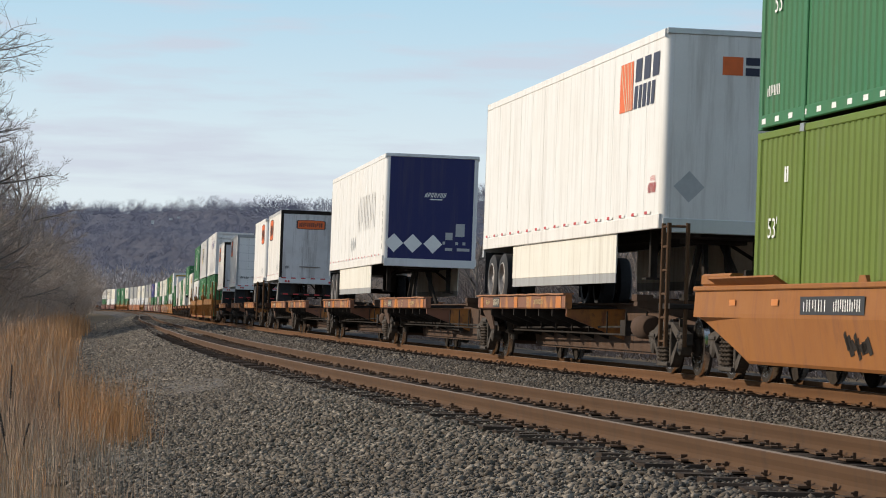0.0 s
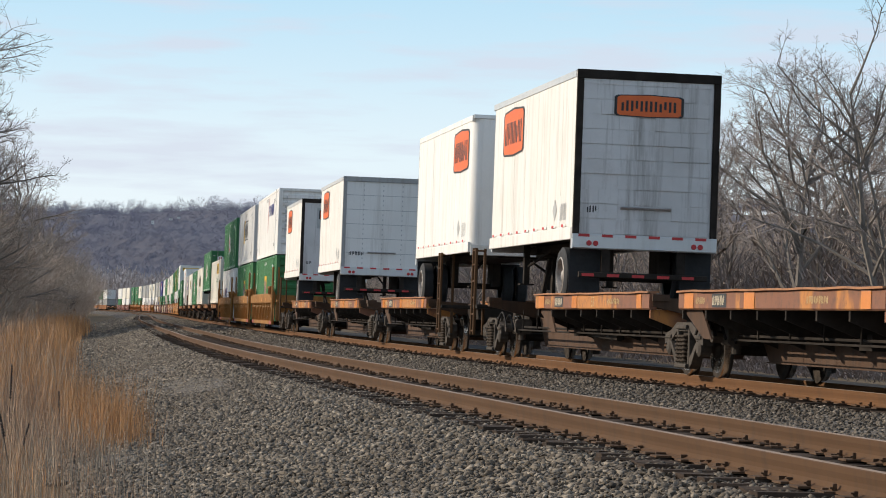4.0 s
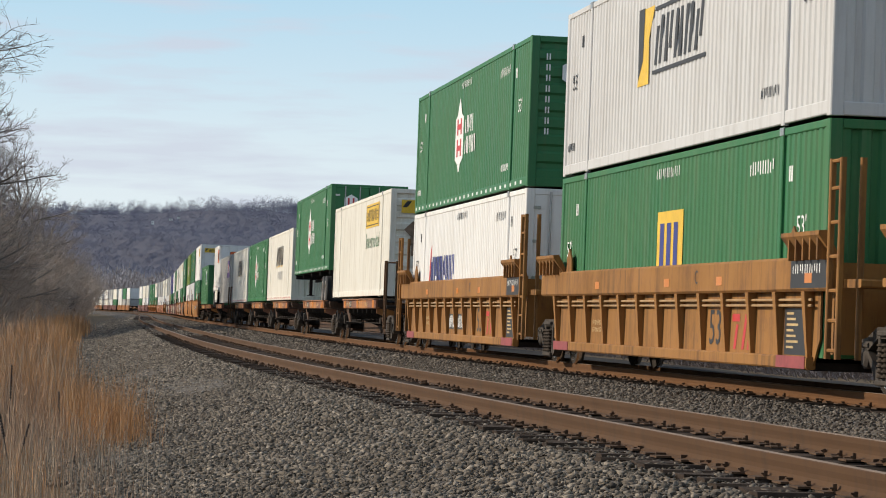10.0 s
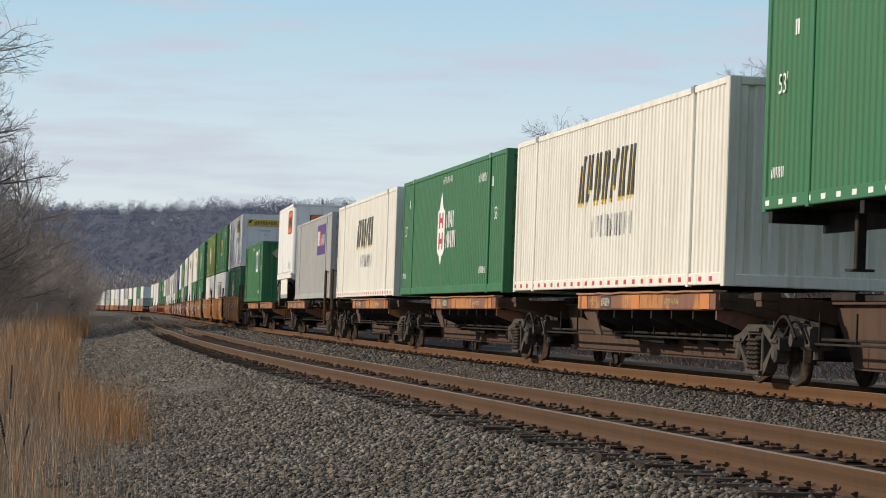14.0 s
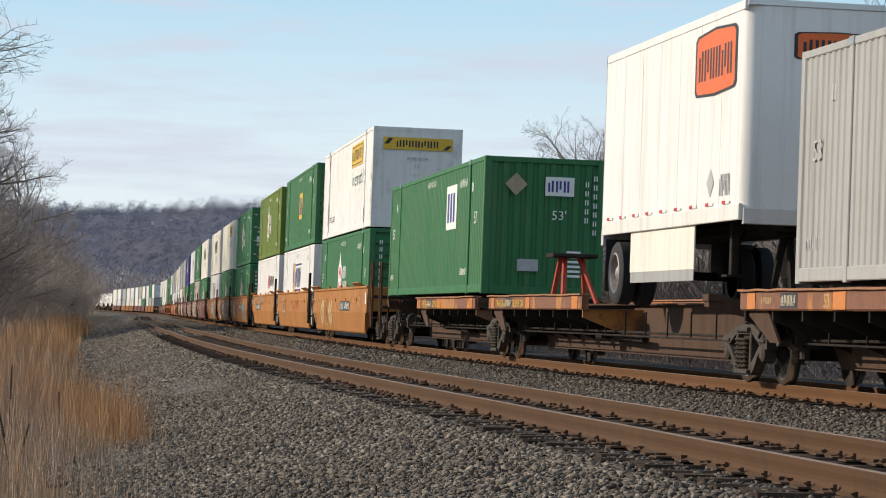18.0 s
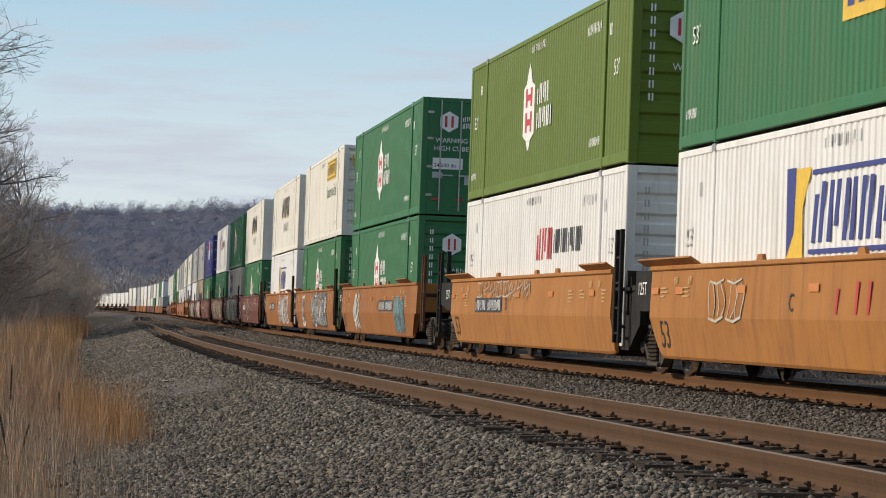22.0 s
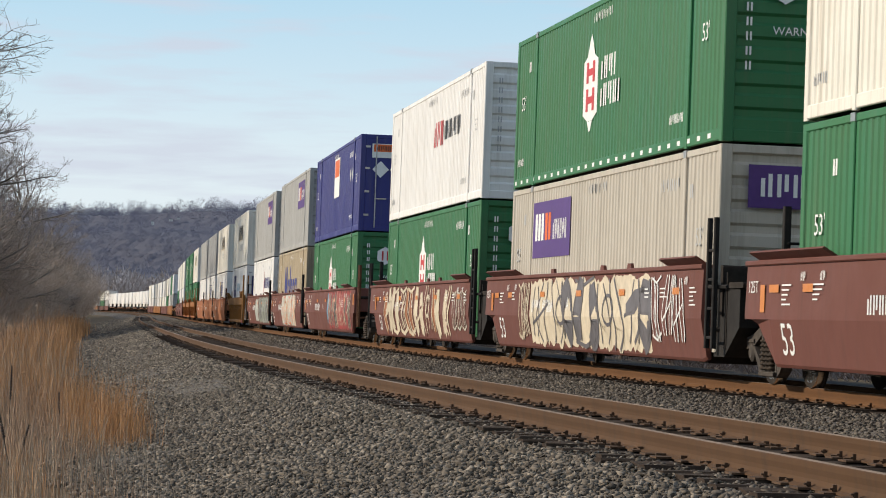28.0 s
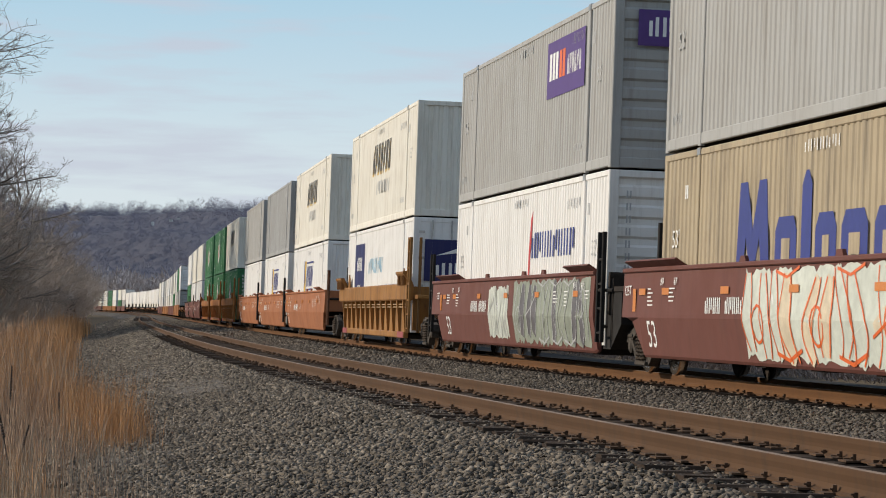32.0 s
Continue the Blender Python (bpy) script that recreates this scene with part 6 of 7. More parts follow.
def hill_height(x, y):
    """A wooded ridge across the valley, with lower spurs in front of it."""
    ridge = 52.5 + 4 * math.sin(x * .013 + .6) + 2.5 * math.sin(x * .041) + 6 * noise.noise((x * .006, 4, 0)) - 6.5 * math.exp(-((x + 105) / 48) ** 2)
    f = max(0.0, min(1.0, (y - 900 - 30 * math.sin(x * .01)) / 480))
    f = f * f * (3 - 2 * f)
    left = 1.0 / (1 + math.exp(-(x + 330) / 60))
    return -3 + (ridge + 3) * f * (.55 + .45 * left) + 5 * noise.noise((x * .015, y * .015, 1)) * f


hx, hy = np.arange(-900, 1000, 14.0), np.arange(840, 1560, 14.0)
vs = [far_off(x, y, hill_height(x, y)) for y in hy for x in hx]
n = len(hx)
me = bpy.data.meshes.new("hill")
me.from_pydata(vs, [], [(j * n + i, j * n + i + 1, (j + 1) * n + i + 1, (j + 1) * n + i) for j in range(len(hy) - 1) for i in range(n - 1)])
for p in me.polygons:
    p.use_smooth = True
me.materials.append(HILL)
tagged(new("hill", me), "wooded winter hill across the valley, purple-grey with painted distance haze", "hill", kind="structure")


# the crowns of the woods, one rough sheet over the slope
cx, cy = np.arange(-300, 120, 1.1), np.arange(895, 1352, 3.2)
vs = []
for y in cy:
    for x in cx:
        a, b = noise.noise((x * .26, y * .09, 2)), noise.noise((x * .6, y * .24, 5))
        vs.append(far_off(x + 1.2 * b, y, hill_height(x, y) + 1.0 * abs(a) + .55 * abs(b) + .45 * noise.noise((x * 1.1, y * .6, 7))))
n = len(cx)
me = bpy.data.meshes.new("hill_canopy")
me.from_pydata(vs, [], [(j * n + i, j * n + i + 1, (j + 1) * n + i + 1, (j + 1) * n + i) for j in range(len(cy) - 1) for i in range(n - 1)])
for p in me.polygons:
    p.use_smooth = True
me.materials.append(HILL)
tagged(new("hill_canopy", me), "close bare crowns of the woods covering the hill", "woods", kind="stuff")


def far_woods(name, count, region, seed, material, label, sprays=34, thin=1.0, away=False):
    r = random.Random(seed)
    vs, fs = [], []
    for i in range(count):
        x, y, z, h = region(r)
        w = h * r.uniform(.32, .5)
        for k in range(sprays):
            a, b, e = r.uniform(0, 6.28), r.random() ** .5, r.random() ** .7
            bx, by, bz = x + w * b * math.cos(a), y + w * b * math.sin(a), z + h * (.1 + .85 * e * math.sqrt(max(0, 1 - .9 * b * b)))
            q = h * r.uniform(.06, .2)
            tx, ty, tz = bx + q * r.gauss(.5 * b * math.cos(a), .35), by + q * r.gauss(.5 * b * math.sin(a), .35), bz + q * r.uniform(.3, 1.0)
            t = r.uniform(.10, .3) * h / 9 * thin
            n0 = len(vs)
            tri = [(bx - t, by, bz), (bx + t, by, bz), (tx, ty, tz)]
            vs += [far_off(*q) for q in tri] if away else tri
            fs.append((n0, n0 + 1, n0 + 2))
    me = bpy.data.meshes.new(name)
    me.from_pydata(vs, [], fs)
    me.materials.append(material)
    return tagged(new(name, me), label, "woods", kind="stuff")


def on_ridge(r):
    x = r.uniform(-290, 160)
    y = r.uniform(1320, 1372)
    return x, y, hill_height(x, y) + 1.0, r.uniform(4, 9.5)


def on_slope(r):
    x = r.uniform(-280, 90)
    y = r.uniform(900, 1345)
    return x, y, hill_height(x, y) - 1.8, r.uniform(3.5, 6.0)


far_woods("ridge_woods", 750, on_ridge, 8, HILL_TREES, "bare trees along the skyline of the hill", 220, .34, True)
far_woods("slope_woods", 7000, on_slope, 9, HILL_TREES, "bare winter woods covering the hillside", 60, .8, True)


def in_valley(r):
    s = r.uniform(430, 860)
    p = spot(s, r.uniform(8, 130) if r.random() < .75 else r.uniform(-60, -18))
    return p.x, p.y, -2.0, r.uniform(6, 13)


VALLEY = straw_material("valley_woods", (0.15, 0.12, 0.105), (0.22, 0.17, 0.145))
far_woods("valley_woods", 420, in_valley, 10, VALLEY, "brown bare trees on the valley floor by the railway", 220, .8)


def at_foot(r):
    x = r.uniform(-270, 120)
    y = r.uniform(960, 1120)
    return x, y, -3.0, r.uniform(10, 21)


FOOT = straw_material("foot_woods", (0.36, 0.305, 0.285), (0.48, 0.41, 0.375))
far_woods("foot_woods", 950, at_foot, 13, FOOT, "grey-brown bare trees at the foot of the hill", 240, .5)


def side_bank(r):
    s = r.uniform(120, 420)
    p = spot(s, r.uniform(30, 75))
    return p.x, p.y, -2.5, r.uniform(6, 10)


def low_scrub(r):
    p = spot(r.uniform(75, 260), r.uniform(14.5, 24))
    return p.x, p.y, -1.7, r.uniform(1.0, 2.6)


far_woods("bank_scrub", 900, low_scrub, 14, VALLEY, "low brown scrub along the service road", 110, .5)
def thicket(r):
    p = spot(r.uniform(82, 240), r.uniform(17, 34))
    return p.x, p.y, -1.8, r.uniform(3.2, 7.5)


far_woods("bank_thicket", 420, thicket, 15, VALLEY, "dense reddish-brown brush under the trees beyond the train", 300, .2)
far_woods("bank_woods", 240, side_bank, 12, VALLEY, "brown bare scrub behind the trees beyond the train", 260, .35)


def house(x, y, w, d, h, wall, roof, label):
    hs = new("house")
    z = hill_height(x, y) + 1.6
    part("wall", Shape().box(-w / 2, w / 2, -d / 2, d / 2, 0, h), wall, hs)
    part("roof", Shape().prism([(-w / 2 - .4, h), (w / 2 + .4, h), (0, h + w * .3)], 1, -d / 2 - .4, d / 2 + .4), roof, hs)
    for i in (-1, 0, 1):
        part("window", Shape().box(i * w * .3 - .16, i * w * .3 + .16, -d / 2 - .03, -d / 2, h * .45, h * .72), GREY, hs)
    hs.location = far_off(x, y, z)
    return tagged(hs, label, "house", "houses on the hill")


ROOF = plain("grey_roof_shingle", (0.30, 0.29, 0.30), .9, 0, .2, 2)
for px, yy, w, h in ((-.1066, 1232, 2.6, 3.6), (-.1000, 1246, 3.4, 1.9), (-.0972, 1250, 3, 1.8)):
    house(px * yy, yy, w, 6, h, D_WHITE, ROOF, "small white house among bare trees on the hill")
# a long pale shed behind the trees beyond the train
sh = new("warehouse")
part("wall", Shape().box(-38, 38, -8, 8, 0, 5.2), plain("pale_metal_siding", (0.30, 0.32, 0.35), .6, 0, .1, .6), sh)
part("roof", Shape().prism([(-8.4, 5.2), (8.4, 5.2), (0, 6.6)], 0, -38.4, 38.4), plain("grey_metal_roof", (0.24, 0.245, 0.255), .6, 0, .1, .6), sh)
for k in range(5):
    part("door", Shape().box(-32 + 15 * k, -27 + 15 * k, -8.06, -8, 0, 3.6), GREY, sh)
sh.matrix_world = Matrix.Translation((46, 262, -1.2)) @ Matrix.Rotation(.12, 4, "Z")
tagged(sh, "long pale metal warehouse partly hidden by trees", "building")

# ---------------------------------------------------------------- the train, from its head to its tail
Z_LOW, Z_UP, Z_SPINE, Z_DECK = .40, 3.335, 1.31, 1.06


def load(c, u, z):
    return on_train(c, u + CL / 2, z)


def hub(mat=None, end="door", text=None, **k):
    c = container(mat or GREEN, end, label=text or "dark green ribbed container with a white tower mark", **k)
    m_tower(c), m_code(c)
    m_door_marks(c) if end == "door" else (m_hex(c), m_end_code(c))
    return c


def emp(end="vert", badge=None, strokes=None, a=.1, z=1.55):
    c = container(GREEN2, end, label="green ribbed container with a square company panel")
    m_panel(c, a, z, 1.6, 1.0, badge or D_WHITE, strokes or D_BLUE)
    m_code(c)
    return c


# --- head: a stack on a well car, then a spine car of five units with vans
w = well_smooth(ORANGE_CAR, "low-sided orange well car with scuffed, chipped paint", (True, True), last="plates")
flat("number_plate", [rect(-5.35, -2.85, .91, 1.13)], D_BLACK, w, "L", 1.466, "black plate with pale strokes")
flat("lettering", bars(-5.2, .95, .95, .14, 4) + bars(-4.0, .95, 1.05, .14, 6), D_WHITE, w, "L", 1.47)
for a in (-8.6, -6.6, -1.0):
    flat("reflector", [rect(a, a + .3, 1.02, 1.1)], AMBER, w, "L", 1.469, "amber reflector")
rng = random.Random(12)
scuffs = []
for k in range(9):
    a, z, h = -3.6 + .1 * k + rng.uniform(-.1, .1), rng.uniform(.38, .55), rng.uniform(.12, .3)
    scuffs.append([(a, z), (a + rng.uniform(.08, .2), z + .03), (a + rng.uniform(.0, .1), z + h), (a - .09, z + h * .8)])
on_sheet("scuff", scuffs, DARK, w, .006, "dark scraped patch")
for o in (-1, 1):
    part("end_block", Shape().soft(*sorted((o * 1.1, o * 1.44)), 8.7, 10.2, 1.292, 1.46, .03).mesh("end_block", ORANGE_CAR), ORANGE_CAR, w)
on_train(w, -252.4 + 8.07, 0)
c = container(OLIVE, "vert", label="olive green ribbed container in a well car"); m_code(c); load(c, -252.4, Z_LOW)
c = container(GREEN, "rib", label="dark green ribbed container stacked on an olive one"); m_code(c); m_reflectors(c, D_WHITE); load(c, -252.4, Z_UP)

SP1 = [-230.8, -214.3, -196.9, -179.3, -161.8, -145.1]
for i in range(5):
    spine(SP1[i], SP1[i + 1], i < 4, "orange and black spine car unit" + (", empty" if i in (1, 3) else " under a trailer"), (i == 0, True), tank=i in (0, 2), hitch="down" if i in (1, 3) else "up", rails=(i == 0, i == 4))
SP2 = [-138.1, -123.0, -105.2, -87.6]
for i in range(3):
    spine(SP2[i], SP2[i + 1], False, "orange and black spine car unit under a short trailer", (i == 0, True), tank=i == 2, hitch="up" if i else "down", rails=(i == 0, i == 2))

van = trailer(16.15, WHITE, True, "long white trailer with an orange and black mark", nose_mat=WHITE_WORN)
flat("side_mark", [rect(4.95, 5.9, 3.08, 3.86)], D_ORANGE, van, "L", 1.304, "orange striped company mark")
flat("side_mark", [[(4.95 + .25 * k, 3.86), (5.0 + .25 * k, 3.86), (5.45 + .13 * k, 3.08), (5.40 + .13 * k, 3.08)] for k in range(4)], D_CREAM, van, "L", 1.307, "pale lines across the mark")
flat("side_mark", [rect(6.05 + .6 * k, 6.48 + .6 * k, 3.5, 3.86, .05) for k in range(3)] + [rect(5.98 + .6 * k, 6.2 + .6 * k, 3.08, 3.44, .06) for k in range(3)] + [rect(6.3 + .6 * k, 6.48 + .6 * k, 3.08, 3.44, .06) for k in (0, 1)], D_INK, van, "L", 1.304, "heavy dark blue lettering shapes")
flat("end_mark", [rect(-.41, -.09, 3.5, 3.78)], D_ORANGE, van, "F", 8.075 + .016)
flat("end_mark", [rect(-.05 + .28 * k, .17 + .28 * k, 3.5, 3.62) for k in range(3)] + [rect(-.05 + .28 * k, .17 + .28 * k, 3.66, 3.78) for k in range(3)], D_INK, van, "F", 8.075 + .016)
m_diamonds(van, [(-.87, 1.78)], .24, "F", 8.075 + .016)
flat("lettering", bars(7.2, 1.7, .55, .16, 4) + bars(7.35, 1.88, .35, .08, 4) + [rect(7.45, 7.65, 1.2, 1.32)], D_RED, van, "L", 1.304)
on_train(van, -231.0 + 8.075, Z_DECK)

van = trailer(16.15, WHITE, True, "long white trailer with a dark blue nose", nose_mat=NAVY)
m_diamonds(van, [(-1.0, 1.72), (-.48, 1.72), (.08, 1.72)], .26, "F", 8.075 + .016, D_WHITE)
flat("end_mark", bars(-.2, 3.0, .6, .13, 7, .3, .04) + [rect(-.05, .3, 2.93, 2.96)], D_WHITE, van, "F", 8.075 + .016, "white lettering shapes")
flat("end_mark", [rect(.7, .95, 1.95, 2.3), rect(.42, .62, 1.85, 2.05), rect(.42, .62, 1.55, 1.63), rect(.75, 1.1, 1.55, 1.63), rect(.35, .42, 1.72, 1.8), rect(.7, .78, 1.72, 1.8), rect(.9, .98, 1.72, 1.8)], D_GREY, van, "F", 8.075 + .016)
m_diamonds(van, [(-.8, 1.85), (-.25, 1.85), (.3, 1.85)], .22, "L", 1.304)
flat("lettering", [rect(x, x + .035, z, z + .15) for z in np.arange(1.55, 2.9, .22) for x in (7.72, 7.79)], D_BLACK, van, "L", 1.304)
flat("side_mark", bars(.8, 2.2, 5.2, 1.0, 6, .3), plain("faded_lettering_ghost", (0.725, 0.705, 0.665), .5, 0, .12, 3), van, "L", 1.304, "ghost of removed lettering")
on_train(van, -196.9 + 8.075, Z_DECK)


def pup(nose_forward, badge_end=True, text="short white trailer with orange badges", mat=None):
    p = trailer(8.7, mat or WHITE_WORN, nose_forward, text, round_nose=True, high=2.9, skirt=nose_forward and "orange badge and chrome" in text, door_mat=ROLLER if badge_end and not nose_forward else None)
    m_badge(p, 2.8 if nose_forward else -1.9, 3.4, 2.3, 1.0, off=1.304)
    if badge_end:
        m_badge(p, .0, 3.52, 1.25, .42, True, 4.35 + (.018 if nose_forward else .054))
    m_diamonds(p, [(2.7, 1.7)], .2, "L", 1.304, D_GREY)
    flat("lettering", bars(3.2, 1.5, .6, .3, 4), D_GREY, p, "L", 1.304)
    return p


on_train(pup(False, text="short white trailer with orange badges and stained roller door"), -154.2 + 4.35, Z_DECK)
on_train(pup(True, False, "short white trailer with rounded aluminium nose", WHITE), -142.7 + 4.35, Z_DECK)
on_train(pup(False, False, "short white trailer with a plain white roller door"), -114.5 + 4.35, Z_DECK)
p = pup(False, True, "short white trailer with an orange badge on a grey door panel")
flat("door_panel", [rect(-.7, .72, 3.0, 3.78)], D_GREY, p, "F", 4.35 + .051, "grey painted patch")
on_train(p, -96.5 + 4.35, Z_DECK)

# --- three units of a ribbed yellow well car
for u, i in ((-82.1, 0), (-62.4, 1), (-42.7, 2)):
    w = well_ribbed(YELLOW_CAR, "yellow ribbed well car, stained, with two stacked containers", (i == 0, True), last=i == 2)
    e = 0 if i else 1     # the end unit is lettered in another order
    words("53", .5, D_BLACK, w, "L", 1.339, .3 if e else 2.78, .5, "length_lettering")
    if not e:
        flat("side_mark", [rect(4.02, 4.4, .82, .92), [(4.1, .45), (4.22, .45), (4.34, .78), (4.22, .78)], [(4.5, .45), (4.62, .45), (4.8, .92), (4.68, .92)], [(4.78, .45), (4.9, .45), (5.08, .92), (4.96, .92)]], D_RED, w, "L", 1.339, "red company mark")
    flat("data_panel", [rect(6.6, 7.15, .42, 1.0) if e else rect(6.55, 7.5, .42, 1.0)], D_BLACK, w, "L", 1.339, "black panel with small white strokes")
    flat("lettering", [rect(6.65, 6.65 + .3 + .1 * (k % 3), .92 - .07 * k, .95 - .07 * k) for k in range(7)] + bars(-4.9, .72, .7, .08, 7, .4) + bars(-4.9, .6, .8, .08, 8, .4), D_SAND, w, "L", 1.343)
    words("C", .2, D_BLACK, w, "L", 1.474, 2.4, 1.33)
    if i != 1:
        flat("number_plate", [rect(-1.2 + 3 * e, -.09 + 3 * e, .52, .86), rect(.09 + 3 * e, 1.2 + 3 * e, .52, .86)], D_BLACK, w, "L", 1.339, "black plate with pale strokes")
        flat("lettering", bars(-1.13 + 3 * e, .56, .98, .26, 4) + bars(.16 + 3 * e, .56, .98, .26, 5), D_WHITE, w, "L", 1.343)
    flat("reflector", [rect(a, a + .3, 1.3, 1.42) for a in (-4.2, .6, 3.6, 7.8)], AMBER, w, "L", 1.474, "amber reflector")
    if i:
        flat("number_plate", [rect(7.2, 8.7, 1.24, 1.58)], D_BLACK, w, "L", 1.473, "black painted end of the chord")
        flat("lettering", bars(7.3, 1.42, 1.2, .11, 6), D_WHITE, w, "L", 1.477)
    on_train(w, u + 8.07, 0)
c = emp("rib", D_YELLOW); load(c, -82.1, Z_LOW)
c = container(WHITE, "rib", label="white ribbed container with dark lettering shapes, stained end"); m_two_rows(c, .85, 1.85, D_BLUE, D_RED, 3.8, .5); m_code(c, material=D_BLACK); flat("stain", [rect(.05, .17, .5, 1.7)], RAIL, c, "F", EO + .03, "dark soot stain"); flat("end_mark", bars(.5, 2.35, .7, .2, 4), D_BLUE, c, "F", EO + .03); m_end_code(c, D_GREY); load(c, -82.1, Z_UP)
c = emp("vert", D_YELLOW); load(c, -62.4, Z_LOW)
c = container(PALE, "vert", label="off-white ribbed container with a swirl mark"); m_swift(c, badge=True, tint=D_BLACK); m_code(c, material=D_BLACK); load(c, -62.4, Z_UP)
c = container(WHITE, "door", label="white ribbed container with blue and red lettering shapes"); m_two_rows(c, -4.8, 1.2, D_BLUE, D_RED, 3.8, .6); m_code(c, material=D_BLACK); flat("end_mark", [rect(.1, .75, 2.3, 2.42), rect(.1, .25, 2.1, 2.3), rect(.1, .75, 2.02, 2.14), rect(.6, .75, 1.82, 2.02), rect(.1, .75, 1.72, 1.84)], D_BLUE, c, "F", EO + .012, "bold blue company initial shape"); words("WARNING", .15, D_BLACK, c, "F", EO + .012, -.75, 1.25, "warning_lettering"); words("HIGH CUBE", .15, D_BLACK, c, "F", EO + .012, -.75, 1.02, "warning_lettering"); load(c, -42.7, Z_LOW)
c = hub(GREEN, "rib", high=CH); m_reflectors(c, D_WHITE); load(c, -42.7, Z_UP)

# --- spine car of five units with containers
SP3 = [-20.5, -4.0, 13.9, 31.4, 49.2, 66.0]
for i in range(5):
    spine(SP3[i], SP3[i + 1], False, "orange and brown spine car unit under a container", (i == 0, True), tank=i == 0, hitch="down", rails=(i == 0, i + 2 == len(SP3)))
c = container(CREAM, "rib", label="cream ribbed container with a yellow panel, sooty end"); m_jb(c); m_diamonds(c, [(-.67, 1.8)], .24, "F", EO + .03, D_DUST); flat("stain", [rect(-.74, -.58, 1.38, 1.6), rect(-.70, -.55, 1.1, 1.38), rect(-.64, -.58, .8, 1.1), rect(-.52, -.49, .95, 1.5), rect(-.78, -.75, 1.2, 1.5)], D_DUST, c, "F", EO + .03, "brown rust stain running down"); words("Intermodal", .15, GREEN, c, "F", EO + .034, -.35, 2.06); load(c, -21.3, Z_SPINE)
ch = chassis("black skeletal chassis on four wheels under a green container"); load(ch, -3.0, Z_DECK)
c = hub(GREEN, "door"); m_reflectors(c, D_WHITE); load(c, -3.0, Z_DECK + 1.2)
c = container(CREAM, "vert", label="cream ribbed container with black slanted lettering shapes"); m_swift(c); m_reflectors(c, D_RED); load(c, 14.9, Z_SPINE)
c = hub(GREEN, "rib"); load(c, 32.3, Z_SPINE)
c = container(CREAM, "vert", label="cream ribbed container with black slanted lettering shapes"); m_swift(c); m_reflectors(c, D_RED); load(c, 50.0, Z_SPINE)

# --- spine car of three units
SP4 = [70.7, 88.1, 107.6, 125.0]
for i in range(3):
    spine(SP4[i], SP4[i + 1], i < 2, "orange and black spine car unit" + (" with a folded hitch" if i == 1 else " under a container"), (i == 0, True), tank=i == 0, hitch=("down", "red", "down")[i], text="TWIN 28-ALL PURPOSE SPINE CAR" if i else "", rails=(i == 0, i == 2))
c = container(SILVER, "rib", label="silver grey ribbed container with purple panels"); m_fedex(c); m_code(c, material=D_GREY); m_diamonds(c, [(-.45, 1.55)], .25, "F", EO + .03, D_WHITE); load(c, 69.0, Z_SPINE)
on_train(pup(True, True, "short white trailer with an orange badge and chrome nose", WHITE), 87.8 + 4.35, Z_DECK)
c = emp("vert", D_WHITE, None, 3.3, 1.97); m_diamonds(c, [(-.62, 2.32)], .24, "F", EO + .03, TAN)
flat("end_mark", [rect(.0, .62, 2.1, 2.5)], D_WHITE, c, "F", EO + .03, "white company panel"); flat("end_mark", bars(.06, 2.18, .5, .24, 3, .3), D_BLUE, c, "F", EO + .034)
words("53'", .2, D_WHITE, c, "F", EO + .03, .15, 1.6)
flat("label_plate", [rect(-.55, -.1, .5, .75)], D_GREY, c, "F", EO + .03, "worn white plate"); m_door = [rect(.5, .8, z, z + .05) for z in (.9, .8, .7, .6, .5, .4)]
flat("lettering", m_door + [rect(x, x + .025, z, z + .11) for z in np.arange(1.55, 2.5, .19) for x in (.86, .91)] + [rect(x, x + .025, z, z + .11) for z in np.arange(1.3, 2.5, .19) for x in (1.04, 1.09)], D_WHITE, c, "F", EO + .03)
load(c, 108.6, Z_SPINE)

# --- well cars with double stacks
WELLS = [129.9, 149.8, 169.3, 193.5, 213.5, 233.1, 257.3, 277.3, 297.4, 321.8, 341.6, 361.6, 385.4, 409.4, 429.0, 448.4, 473.0, 492.6, 512.2, 536.2, 555.8, 575.4]
CARS = [RUST_CAR, RUST_CAR, ORANGE_CAR, ORANGE_CAR, ORANGE_CAR, ORANGE_CAR, BROWN_CAR, BROWN_CAR, BROWN_CAR, BROWN_CAR, BROWN_CAR, BROWN_CAR, YELLOW_CAR, RUST_CAR, RUST_CAR, RUST_CAR, RUST_CAR, RUST_CAR, RUST_CAR, BROWN_CAR, BROWN_CAR, BROWN_CAR]
CARS[0] = CARS[1] = CARS[2] = CLEAN_CAR
